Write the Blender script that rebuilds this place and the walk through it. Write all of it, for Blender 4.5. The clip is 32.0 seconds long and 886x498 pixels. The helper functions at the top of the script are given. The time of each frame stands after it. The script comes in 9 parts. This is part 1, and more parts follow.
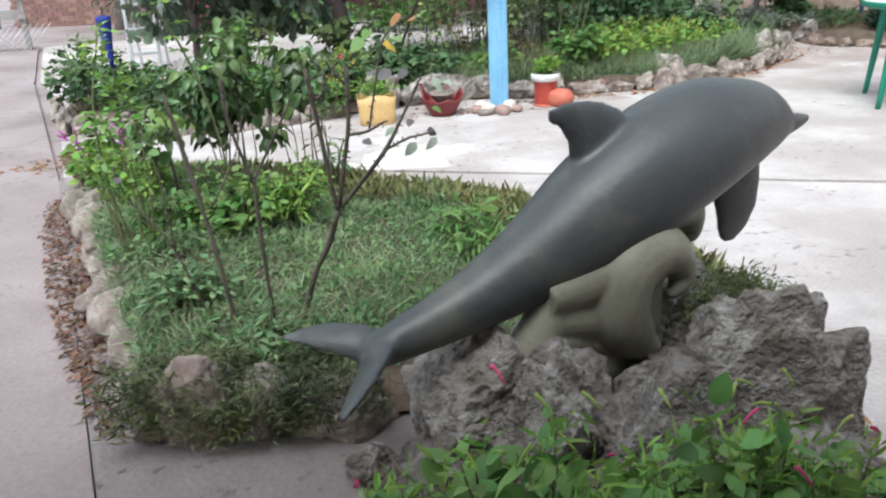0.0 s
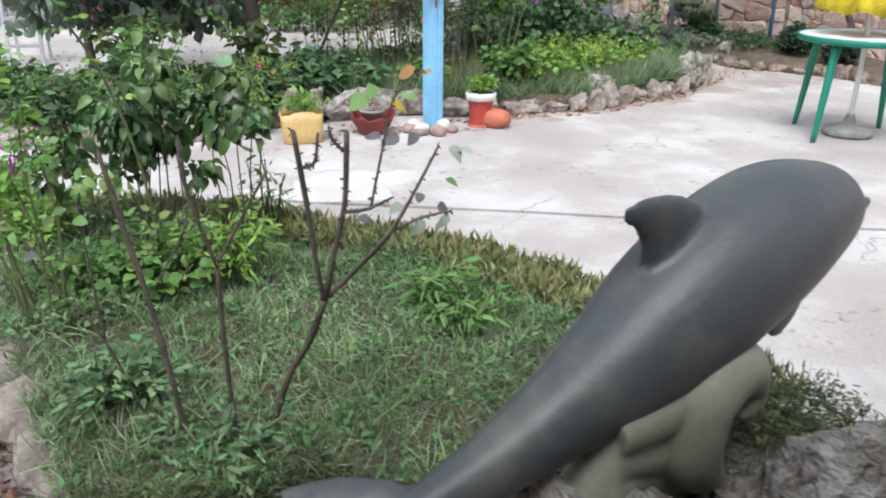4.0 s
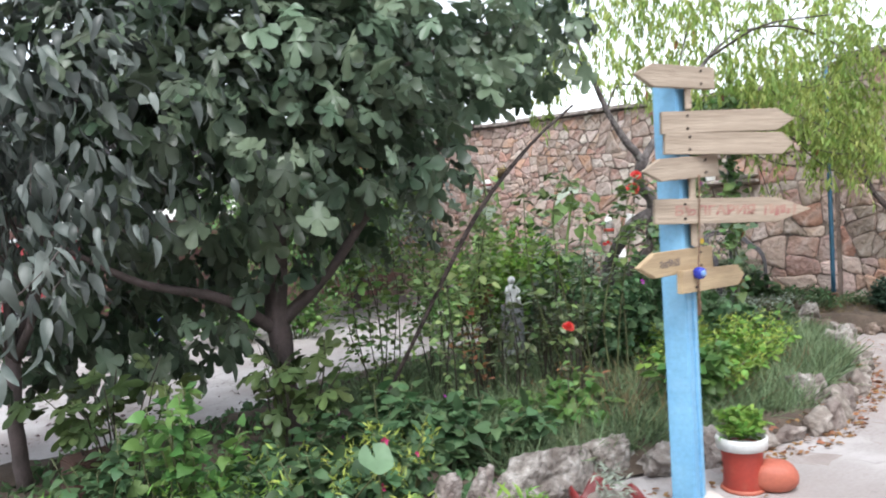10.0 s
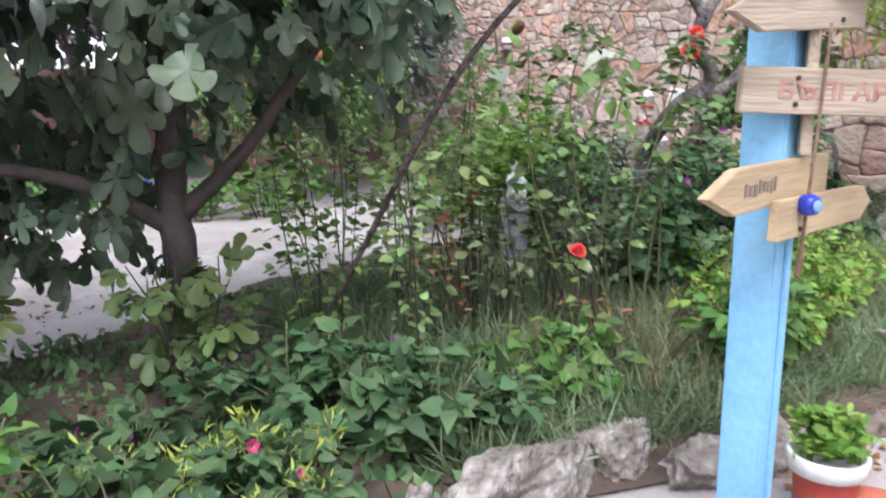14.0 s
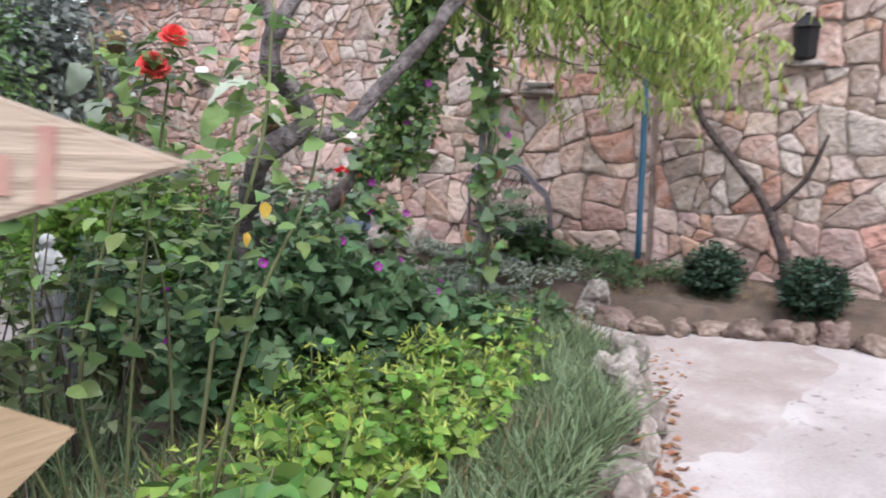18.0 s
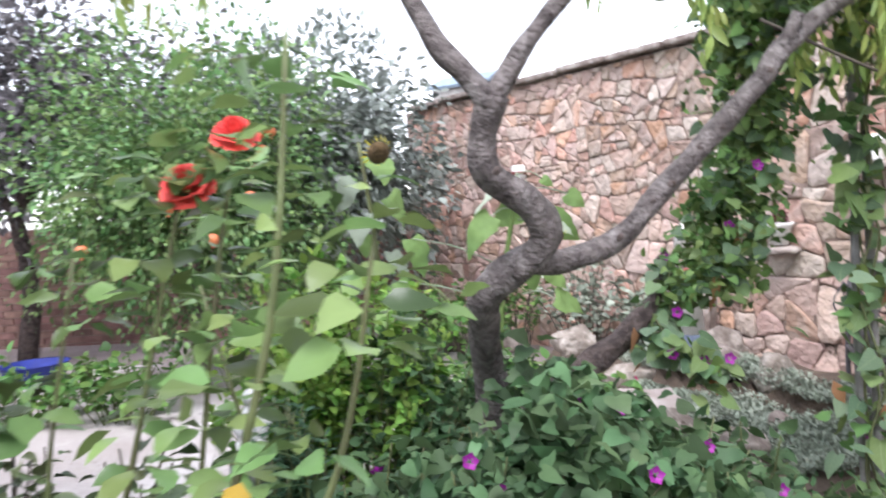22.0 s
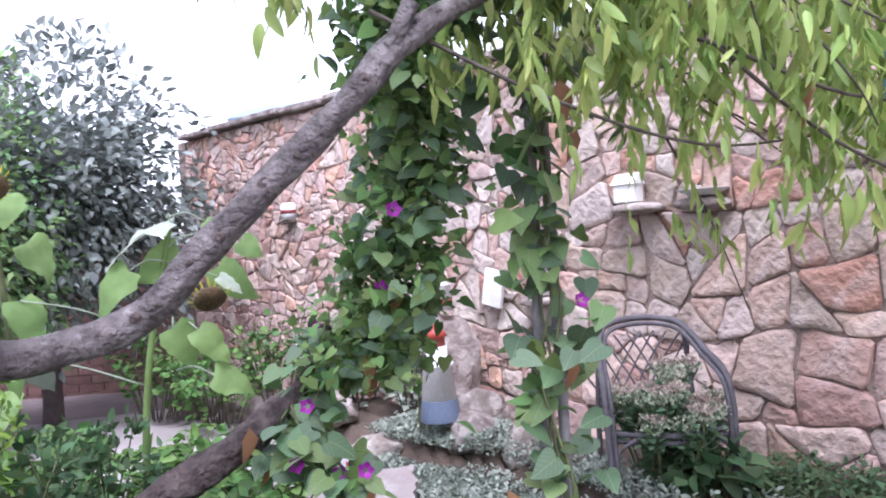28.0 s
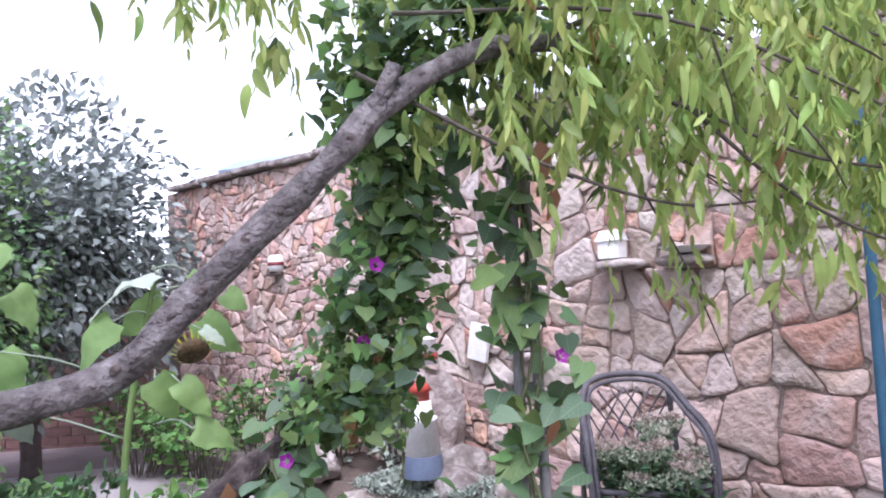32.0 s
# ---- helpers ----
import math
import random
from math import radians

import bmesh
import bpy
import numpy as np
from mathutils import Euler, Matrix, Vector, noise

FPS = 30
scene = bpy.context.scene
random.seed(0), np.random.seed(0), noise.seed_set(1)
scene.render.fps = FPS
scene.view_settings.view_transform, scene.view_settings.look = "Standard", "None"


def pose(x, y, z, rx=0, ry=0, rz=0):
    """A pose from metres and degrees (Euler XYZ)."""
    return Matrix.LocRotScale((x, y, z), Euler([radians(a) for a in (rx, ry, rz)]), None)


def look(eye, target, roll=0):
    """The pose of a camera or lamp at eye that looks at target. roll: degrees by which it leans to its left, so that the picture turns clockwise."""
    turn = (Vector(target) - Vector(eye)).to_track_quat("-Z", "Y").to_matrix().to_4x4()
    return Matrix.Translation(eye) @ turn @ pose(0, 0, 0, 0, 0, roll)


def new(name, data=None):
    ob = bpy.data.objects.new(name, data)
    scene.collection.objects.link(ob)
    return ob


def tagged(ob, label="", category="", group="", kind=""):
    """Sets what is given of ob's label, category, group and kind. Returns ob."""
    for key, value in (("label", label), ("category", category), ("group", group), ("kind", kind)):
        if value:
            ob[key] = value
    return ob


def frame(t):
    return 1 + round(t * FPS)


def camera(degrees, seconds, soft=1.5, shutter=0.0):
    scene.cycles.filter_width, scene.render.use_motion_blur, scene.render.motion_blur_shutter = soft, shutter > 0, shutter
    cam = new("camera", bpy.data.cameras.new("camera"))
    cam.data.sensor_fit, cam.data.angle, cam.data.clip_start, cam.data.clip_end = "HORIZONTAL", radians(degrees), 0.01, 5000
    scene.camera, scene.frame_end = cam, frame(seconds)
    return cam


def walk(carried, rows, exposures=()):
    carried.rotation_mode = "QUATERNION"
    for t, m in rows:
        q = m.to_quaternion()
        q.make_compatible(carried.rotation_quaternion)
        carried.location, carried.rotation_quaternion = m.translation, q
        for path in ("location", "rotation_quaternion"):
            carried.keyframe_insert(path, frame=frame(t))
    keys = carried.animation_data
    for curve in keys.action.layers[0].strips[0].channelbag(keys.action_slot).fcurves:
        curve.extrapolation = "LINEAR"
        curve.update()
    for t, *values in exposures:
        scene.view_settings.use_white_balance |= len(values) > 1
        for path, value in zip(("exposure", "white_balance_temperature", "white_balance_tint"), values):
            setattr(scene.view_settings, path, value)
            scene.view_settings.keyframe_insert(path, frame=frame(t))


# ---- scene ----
cam = camera(59.4, 32.0, soft=1.9, shutter=0.5)
PATH = [
    (0, -0.051, -0.131, 1.264, -1.17, -21.35, 2.90),
    (0.5, -0.049, -0.126, 1.267, 0.45, -22.46, 4.06),
    (1, -0.044, -0.148, 1.275, -0.40, -22.10, 2.28),
    (1.5, -0.029, -0.112, 1.266, -0.69, -19.55, 1.22),
    (2, -0.045, -0.065, 1.260, -1.49, -18.93, -1.21),
    (2.5, -0.171, 0.025, 1.274, -7.38, -18.80, -2.31),
    (4.5, -0.481, 0.514, 1.374, -8.55, -22.39, -0.38),
    (5, -0.678, 0.728, 1.359, -8.37, -20.05, -1.05),
    (5.5, -0.704, 1.056, 1.338, -9.57, -19.71, 4.10),
    (6, -0.818, 1.260, 1.360, -9.73, -18.54, 2.05),
    (6.5, -0.983, 1.590, 1.382, -12.95, -16.81, -0.84),
    (7, -1.047, 1.821, 1.402, -14.68, -14.28, 1.84),
    (7.5, -1.246, 2.023, 1.444, -19.57, -9.07, 0.61),
    (8, -1.364, 2.141, 1.403, -20.41, -6.65, 2.71),
    (8.5, -1.384, 2.485, 1.422, -17.75, -3.71, 4.71),
    (9, -1.530, 2.786, 1.444, -18.06, -1.29, 5.39),
    (9.5, -1.680, 2.974, 1.442, -20.93, -1.74, 3.45),
    (10, -1.716, 3.339, 1.435, -21.33, -3.13, 3.74),
    (10.5, -1.851, 3.602, 1.394, -23.64, -5.39, 2.80),
    (11, -1.903, 3.885, 1.389, -26.63, -10.79, 1.44),
    (11.5, -1.716, 4.186, 1.394, -26.88, -12.70, 0.21),
    (12, -1.616, 4.364, 1.392, -29.29, -13.52, 3.53),
    (12.5, -1.463, 4.500, 1.366, -34.14, -16.13, 0.39),
    (13, -1.186, 4.511, 1.367, -32.35, -18.57, -3.17),
    (13.5, -1.067, 4.527, 1.412, -24.95, -16.14, -1.36),
    (15.5, -0.317, 4.841, 1.376, -14.34, -8.75, 2.34),
    (16, -0.106, 4.995, 1.366, -25.31, -10.81, -1.09),
    (16.5, 0.155, 5.104, 1.358, -29.64, -12.39, -1.30),
    (17, 0.438, 5.125, 1.379, -33.72, -11.17, 0.52),
    (17.5, 0.665, 5.259, 1.381, -34.15, -9.34, -0.68),
    (18, 0.870, 5.406, 1.357, -31.42, -10.18, -0.20),
    (18.5, 1.112, 5.459, 1.377, -24.15, -10.53, 0.49),
    (19, 1.179, 5.570, 1.427, -21.38, -9.12, -1.74),
    (19.5, 1.233, 5.735, 1.472, -18.98, -6.62, 3.02),
    (20, 1.264, 5.824, 1.445, -14.06, -4.94, 3.78),
    (20.5, 1.422, 5.929, 1.463, -6.67, -3.08, 5.06),
    (21, 1.523, 6.048, 1.474, -1.08, -2.25, 4.72),
    (21.5, 1.601, 6.140, 1.440, 1.16, -2.04, 2.80),
    (22, 1.627, 6.378, 1.409, -5.08, -2.90, 3.82),
    (22.5, 1.833, 6.503, 1.411, -5.44, -5.25, 8.71),
    (23, 1.998, 6.546, 1.402, -5.26, -5.94, 6.33),
    (23.5, 2.061, 6.665, 1.404, -9.80, -5.55, 1.35),
    (24, 2.130, 6.768, 1.409, -16.97, -4.45, 2.54),
    (24.5, 2.266, 6.829, 1.400, -15.78, -4.95, 3.41),
    (25, 2.425, 6.869, 1.403, -15.95, -3.21, 1.62),
    (25.5, 2.443, 6.945, 1.418, -16.78, -1.87, 2.57),
    (27.5, 2.562, 6.998, 1.411, -13.75, -0.57, 3.72),
    (28, 2.562, 7.003, 1.412, -15.01, -0.90, 3.68),
    (28.5, 2.564, 7.008, 1.413, -15.67, -0.90, 3.57),
    (29, 2.569, 7.001, 1.413, -16.43, -1.05, 4.06),
    (29.5, 2.557, 7.020, 1.406, -15.91, -2.38, 1.85),
    (30, 2.562, 6.996, 1.414, -16.18, 0.41, 3.24),
    (30.5, 2.563, 6.988, 1.414, -16.31, 2.27, 3.21),
    (31, 2.564, 6.978, 1.417, -16.56, 3.17, 2.98),
    (31.5, 2.571, 6.968, 1.419, -16.51, 3.00, 3.69),
    (32, 2.574, 6.970, 1.418, -15.81, 2.94, 3.11),
]
walk(cam, [(t, pose(x, y, z, 90 + pitch, roll, yaw)) for t, x, y, z, yaw, pitch, roll in PATH],
     [(0, 1.44, 6150, 5), (2.5, 1.54, 6150, 5), (5, 1.25, 6100, 8), (6, 1.25, 6080, 9), (7.5, 1.02, 6100, 8), (8.1, 1.08, 6100, 8), (9, 1.34, 6100, 10), (10, 1.32, 6180, 9), (11, 1.55, 6250, 9), (12, 1.66, 6330, 8), (13.5, 1.52, 6120, 14), (15.8, 1.70, 6080, 14), (17, 1.35, 6000, 18), (18.2, 1.43, 6150, 15), (19, 1.64, 6200, 13), (20, 1.79, 6330, 11), (22, 1.77, 6120, 15), (24, 1.86, 5930, 15), (28, 1.82, 5640, 25), (32, 1.75, 5640, 25)])

# ---- light ----
world = bpy.data.worlds.new("overcast")
scene.world = world
world.use_nodes = True
wn = world.node_tree.nodes
sky = wn.new("ShaderNodeTexSky")
sky.sky_type, sky.sun_disc, sky.sun_elevation, sky.sun_rotation = "NISHITA", False, radians(60), radians(200)
sky.air_density, sky.dust_density, sky.ozone_density = 1.0, 1.0, 1.0
grey = wn.new("ShaderNodeHueSaturation")
grey.inputs["Saturation"].default_value = 0.22
world.node_tree.links.new(sky.outputs[0], grey.inputs["Color"])
world.node_tree.links.new(grey.outputs[0], wn["Background"].inputs[0])
wn["Background"].inputs[1].default_value = 0.15
sun = new("sun", bpy.data.lights.new("sun", "SUN"))
sun.data.energy, sun.data.angle, sun.data.color = 1.3, radians(30), (1.0, 0.975, 0.95)
sun.matrix_world = look((0, 0, 30), (0 + 30 * math.sin(radians(20)), 30 * math.cos(radians(20)), 30 - 52))

# ---- materials ----
rng = np.random.default_rng(7)
MATS = {}


def mat(name, colour, second=None, rough=0.7, scale=6.0, fine=60.0, bump=0.3, metal=0.0, island=0.0, obrand=0.0, translucent=0.0,
        stain=None, stain_scale=1.5, stain_amount=0.5, coat=0.0, spec=0.5, palette=None, depth=0.012, cracks=None):
    """A two-scale noisy surface: colour to second by a broad noise, a fine grain with relief, stains, and variation from piece to piece."""
    m = bpy.data.materials.new(name)
    m.use_nodes = True
    nt = m.node_tree
    nn, ln = nt.nodes, nt.links
    b = nn["Principled BSDF"]
    geo = nn.new("ShaderNodeTexCoord")
    broad, grain = nn.new("ShaderNodeTexNoise"), nn.new("ShaderNodeTexNoise")
    broad.inputs["Scale"].default_value, broad.inputs["Detail"].default_value = scale, 5
    grain.inputs["Scale"].default_value, grain.inputs["Detail"].default_value = fine, 4
    for t in (broad, grain):
        ln.new(geo.outputs["Object"], t.inputs["Vector"])
    ramp = nn.new("ShaderNodeValToRGB")
    second = second or tuple(c * 0.65 for c in colour)
    ramp.color_ramp.elements[0].position, ramp.color_ramp.elements[1].position = 0.35, 0.65
    ramp.color_ramp.elements[0].color, ramp.color_ramp.elements[1].color = (*second, 1), (*colour, 1)
    ln.new(broad.outputs["Fac"], ramp.inputs["Fac"])
    col = ramp.outputs["Color"]
    if palette:
        src = nn.new("ShaderNodeNewGeometry") if island else nn.new("ShaderNodeObjectInfo")
        pr = nn.new("ShaderNodeValToRGB")
        pr.color_ramp.interpolation = "CONSTANT"
        while len(pr.color_ramp.elements) < len(palette):
            pr.color_ramp.elements.new(0.5)
        for i, c in enumerate(palette):
            pr.color_ramp.elements[i].position, pr.color_ramp.elements[i].color = i / len(palette), (*c, 1)
        ln.new(src.outputs["Random Per Island"] if island else src.outputs["Random"], pr.inputs["Fac"])
        pm = nn.new("ShaderNodeMix")
        pm.data_type = "RGBA"
        pm.inputs["Factor"].default_value = 0.68
        ln.new(col, pm.inputs["A"])
        ln.new(pr.outputs["Color"], pm.inputs["B"])
        col = pm.outputs["Result"]
    hs = nn.new("ShaderNodeHueSaturation")
    ln.new(col, hs.inputs["Color"])
    mr = nn.new("ShaderNodeMapRange")
    mr.inputs["To Min"].default_value, mr.inputs["To Max"].default_value = 0.78, 1.2
    ln.new(grain.outputs["Fac"], mr.inputs["Value"])
    val = mr.outputs["Result"]
    if island or obrand:
        src = nn.new("ShaderNodeNewGeometry") if island else nn.new("ShaderNodeObjectInfo")
        r = src.outputs["Random Per Island"] if island else src.outputs["Random"]
        amount = island or obrand
        m2 = nn.new("ShaderNodeMapRange")
        m2.inputs["To Min"].default_value, m2.inputs["To Max"].default_value = 1 - amount, 1 + amount
        ln.new(r, m2.inputs["Value"])
        mul = nn.new("ShaderNodeMath")
        mul.operation = "MULTIPLY"
        ln.new(val, mul.inputs[0])
        ln.new(m2.outputs["Result"], mul.inputs[1])
        val = mul.outputs["Value"]
        wob = nn.new("ShaderNodeMath")
        wob.operation = "MULTIPLY_ADD"
        sinr = nn.new("ShaderNodeMath")
        sinr.operation = "SINE"
        k = nn.new("ShaderNodeMath")
        k.operation = "MULTIPLY"
        k.inputs[1].default_value = 91.7
        ln.new(r, k.inputs[0])
        ln.new(k.outputs[0], sinr.inputs[0])
        ln.new(sinr.outputs[0], wob.inputs[0])
        wob.inputs[1].default_value, wob.inputs[2].default_value = 0.025 * min(1, amount * 2), 0.5
        ln.new(wob.outputs[0], hs.inputs["Hue"])
    ln.new(val, hs.inputs["Value"])
    col = hs.outputs["Color"]
    if stain:
        sn = nn.new("ShaderNodeTexNoise")
        sn.inputs["Scale"].default_value, sn.inputs["Detail"].default_value, sn.inputs["Roughness"].default_value = stain_scale, 8, 0.65
        ln.new(geo.outputs["Object"], sn.inputs["Vector"])
        sr = nn.new("ShaderNodeMapRange")
        sr.inputs["From Min"].default_value, sr.inputs["From Max"].default_value, sr.inputs["To Max"].default_value = 0.5, 0.68, stain_amount
        ln.new(sn.outputs["Fac"], sr.inputs["Value"])
        mx = nn.new("ShaderNodeMix")
        mx.data_type = "RGBA"
        ln.new(sr.outputs["Result"], mx.inputs["Factor"])
        ln.new(col, mx.inputs["A"])
        mx.inputs["B"].default_value = (*stain, 1)
        col = mx.outputs["Result"]
    if cracks:
        # thin wandering cracks, broken off here and there, and small pits
        warp = nn.new("ShaderNodeTexNoise")
        warp.inputs["Scale"].default_value, warp.inputs["Detail"].default_value = 1.7, 6
        ln.new(geo.outputs["Object"], warp.inputs["Vector"])
        add = nn.new("ShaderNodeMix")
        add.data_type, add.blend_type = "RGBA", "ADD"
        add.inputs["Factor"].default_value = 0.55
        ln.new(geo.outputs["Object"], add.inputs["A"])
        ln.new(warp.outputs["Color"], add.inputs["B"])
        vor = nn.new("ShaderNodeTexVoronoi")
        vor.feature = "DISTANCE_TO_EDGE"
        vor.inputs["Scale"].default_value = 0.8
        ln.new(add.outputs["Result"], vor.inputs["Vector"])
        line = nn.new("ShaderNodeMapRange")
        line.inputs["From Min"].default_value, line.inputs["From Max"].default_value, line.inputs["To Min"].default_value, line.inputs["To Max"].default_value = 0.001, 0.006, 0.6, 0.0
        ln.new(vor.outputs["Distance"], line.inputs["Value"])
        gate = nn.new("ShaderNodeMapRange")
        gate.inputs["From Min"].default_value, gate.inputs["From Max"].default_value = 0.52, 0.60
        ln.new(broad.outputs["Fac"], gate.inputs["Value"])
        pit = nn.new("ShaderNodeTexNoise")
        pit.inputs["Scale"].default_value, pit.inputs["Detail"].default_value = 17, 3
        ln.new(geo.outputs["Object"], pit.inputs["Vector"])
        pr2 = nn.new("ShaderNodeMapRange")
        pr2.inputs["From Min"].default_value, pr2.inputs["From Max"].default_value, pr2.inputs["To Max"].default_value = 0.60, 0.68, 0.7
        ln.new(pit.outputs["Fac"], pr2.inputs["Value"])
        zone = nn.new("ShaderNodeMapRange")
        zone.inputs["From Min"].default_value, zone.inputs["From Max"].default_value = 0.5, 0.58
        ln.new(warp.outputs["Fac"], zone.inputs["Value"])
        m1, m3, mxx = nn.new("ShaderNodeMath"), nn.new("ShaderNodeMath"), nn.new("ShaderNodeMath")
        m1.operation = m3.operation = "MULTIPLY"
        mxx.operation = "MAXIMUM"
        ln.new(line.outputs["Result"], m1.inputs[0])
        ln.new(gate.outputs["Result"], m1.inputs[1])
        ln.new(pr2.outputs["Result"], m3.inputs[0])
        ln.new(zone.outputs["Result"], m3.inputs[1])
        ln.new(m1.outputs[0], mxx.inputs[0])
        ln.new(m3.outputs[0], mxx.inputs[1])
        cm = nn.new("ShaderNodeMix")
        cm.data_type = "RGBA"
        ln.new(mxx.outputs[0], cm.inputs["Factor"])
        ln.new(col, cm.inputs["A"])
        cm.inputs["B"].default_value = (*cracks, 1)
        col = cm.outputs["Result"]
    ln.new(col, b.inputs["Base Color"])
    b.inputs["Roughness"].default_value, b.inputs["Metallic"].default_value = rough, metal
    b.inputs["Coat Weight"].default_value = coat
    b.inputs["Specular IOR Level"].default_value = spec
    if bump:
        bp = nn.new("ShaderNodeBump")
        bp.inputs["Strength"].default_value, bp.inputs["Distance"].default_value = bump, depth
        ln.new(grain.outputs["Fac"], bp.inputs["Height"])
        ln.new(bp.outputs["Normal"], b.inputs["Normal"])
    if translucent:
        tr, ms = nn.new("ShaderNodeBsdfTranslucent"), nn.new("ShaderNodeMixShader")
        ln.new(col, tr.inputs["Color"])
        ms.inputs["Fac"].default_value = translucent
        ln.new(b.outputs[0], ms.inputs[1])
        ln.new(tr.outputs[0], ms.inputs[2])
        ln.new(ms.outputs[0], nn["Material Output"].inputs["Surface"])
    MATS[name] = m
    return m


def leafmat(name, colour, second, var=0.35, rough=0.45, tl=0.25):
    return mat(name, colour, second, rough=rough, scale=2.5, fine=25, bump=0.12, island=var, translucent=tl, spec=0.36)


CONCRETE = mat("concrete", (0.44, 0.405, 0.395), (0.335, 0.295, 0.28), rough=0.9, scale=1.3, fine=60, bump=0.6, stain=(0.51, 0.485, 0.475), stain_scale=1.3, stain_amount=0.85, cracks=(0.17, 0.14, 0.125))
SCREED = mat("pale_screed", (0.54, 0.51, 0.49), (0.46, 0.425, 0.41), rough=0.9, scale=2.5, fine=45, bump=0.3, stain=(0.47, 0.42, 0.40), stain_scale=2.2, stain_amount=0.5)
LANE = mat("lane_concrete", (0.30, 0.25, 0.245), (0.225, 0.185, 0.18), rough=0.92, scale=1.1, fine=50, bump=0.4, stain=(0.155, 0.12, 0.115), stain_scale=1.2, stain_amount=0.55, cracks=(0.07, 0.055, 0.05))
STRIP = mat("grey_concrete", (0.235, 0.205, 0.20), (0.17, 0.145, 0.14), rough=0.92, scale=1.4, fine=55, bump=0.5, stain=(0.13, 0.105, 0.10), stain_scale=1.6, stain_amount=0.55, cracks=(0.07, 0.055, 0.05))
SOIL = mat("soil", (0.13, 0.095, 0.07), (0.075, 0.055, 0.042), rough=1, scale=7, fine=60, bump=1.0)
STONE = mat("wall_stone", (0.46, 0.345, 0.295), (0.30, 0.195, 0.15), rough=0.9, scale=7, fine=22, bump=0.9, obrand=0.22, depth=0.03, stain=(0.498, 0.418, 0.374), stain_scale=6, stain_amount=0.5, palette=((0.47, 0.36, 0.30), (0.42, 0.27, 0.205), (0.54, 0.465, 0.405), (0.36, 0.285, 0.24), (0.46, 0.345, 0.285), (0.40, 0.205, 0.135), (0.53, 0.475, 0.425), (0.44, 0.31, 0.245), (0.38, 0.325, 0.285)))
STONEJ = mat("wall_stone_small", (0.53, 0.385, 0.325), (0.43, 0.27, 0.21), rough=0.9, scale=7, fine=22, bump=0.9, depth=0.03, island=0.22, stain=(0.558, 0.465, 0.419), stain_scale=6, stain_amount=0.5, palette=((0.558, 0.409, 0.353), (0.502, 0.316, 0.251), (0.595, 0.493, 0.437), (0.502, 0.372, 0.326), (0.577, 0.437, 0.381), (0.493, 0.279, 0.205)))
MORTAR = mat("mortar", (0.33, 0.255, 0.215), (0.19, 0.14, 0.118), rough=1, scale=8, fine=60, bump=1.0)
ROCK = mat("edging_rock", (0.30, 0.26, 0.23), (0.17, 0.135, 0.115), rough=0.95, scale=9, fine=30, bump=1.0, depth=0.02, obrand=0.22, stain=(0.455, 0.405, 0.365), stain_scale=9, stain_amount=0.8)
BROWNROCK = mat("brown_rock", (0.225, 0.165, 0.135), (0.12, 0.082, 0.065), rough=0.95, scale=9, fine=30, bump=1.0, depth=0.02, obrand=0.25, stain=(0.34, 0.275, 0.235), stain_scale=9, stain_amount=0.7)
LANEROCK = mat("lane_edging_rock", (0.265, 0.222, 0.195), (0.145, 0.112, 0.095), rough=0.95, scale=9, fine=30, bump=1.0, depth=0.02, obrand=0.22, stain=(0.37, 0.325, 0.295), stain_scale=9, stain_amount=0.7)
PALEROCK = mat("pale_rock", (0.36, 0.325, 0.295), (0.20, 0.165, 0.145), rough=0.95, scale=10, fine=34, bump=1.0, depth=0.03, obrand=0.2, stain=(0.52, 0.48, 0.445), stain_scale=10, stain_amount=0.75)
BOULDER = mat("boulder", (0.255, 0.232, 0.212), (0.11, 0.09, 0.078), rough=0.95, scale=11, fine=60, bump=1.0, depth=0.03, obrand=0.2, stain=(0.40, 0.385, 0.37), stain_scale=14, stain_amount=0.75)
BARK = mat("peach_bark", (0.165, 0.142, 0.135), (0.058, 0.047, 0.045), rough=0.9, scale=22, fine=75, bump=1.4, stain=(0.27, 0.245, 0.235), stain_scale=16, stain_amount=0.75)
DARKBARK = mat("dark_bark", (0.095, 0.07, 0.062), (0.03, 0.021, 0.019), rough=0.95, scale=20, fine=55, bump=1.6, stain=(0.17, 0.14, 0.13), stain_scale=24, stain_amount=0.5)
GREYBARK = mat("fig_bark", (0.14, 0.105, 0.10), (0.09, 0.07, 0.066), rough=0.9, scale=8, fine=50, bump=0.6)
STEM = mat("green_stem", (0.13, 0.16, 0.06), (0.09, 0.09, 0.04), rough=0.6, scale=8, bump=0.2)
TWIG = mat("rose_twig", (0.085, 0.072, 0.05), (0.045, 0.034, 0.026), rough=0.7, scale=20, bump=0.4)
FIG = leafmat("fig_leaf", (0.18, 0.226, 0.152), (0.085, 0.128, 0.078), 0.6, 0.30, 0.32)
MEDLAR = leafmat("medlar_leaf", (0.18, 0.20, 0.18), (0.078, 0.098, 0.083), 0.6, 0.32, 0.25)
PEACH = leafmat("peach_leaf", (0.43, 0.51, 0.16), (0.27, 0.37, 0.10), 0.40, 0.42, 0.5)
GLORY = leafmat("glory_leaf", (0.108, 0.184, 0.080), (0.053, 0.106, 0.044), 0.45, 0.58, 0.25)
ROSELEAF = leafmat("rose_leaf", (0.20, 0.30, 0.085), (0.11, 0.19, 0.055), 0.45, 0.4, 0.28)
LIME = leafmat("lime_leaf", (0.255, 0.405, 0.08), (0.135, 0.265, 0.05), 0.42, 0.5, 0.36)
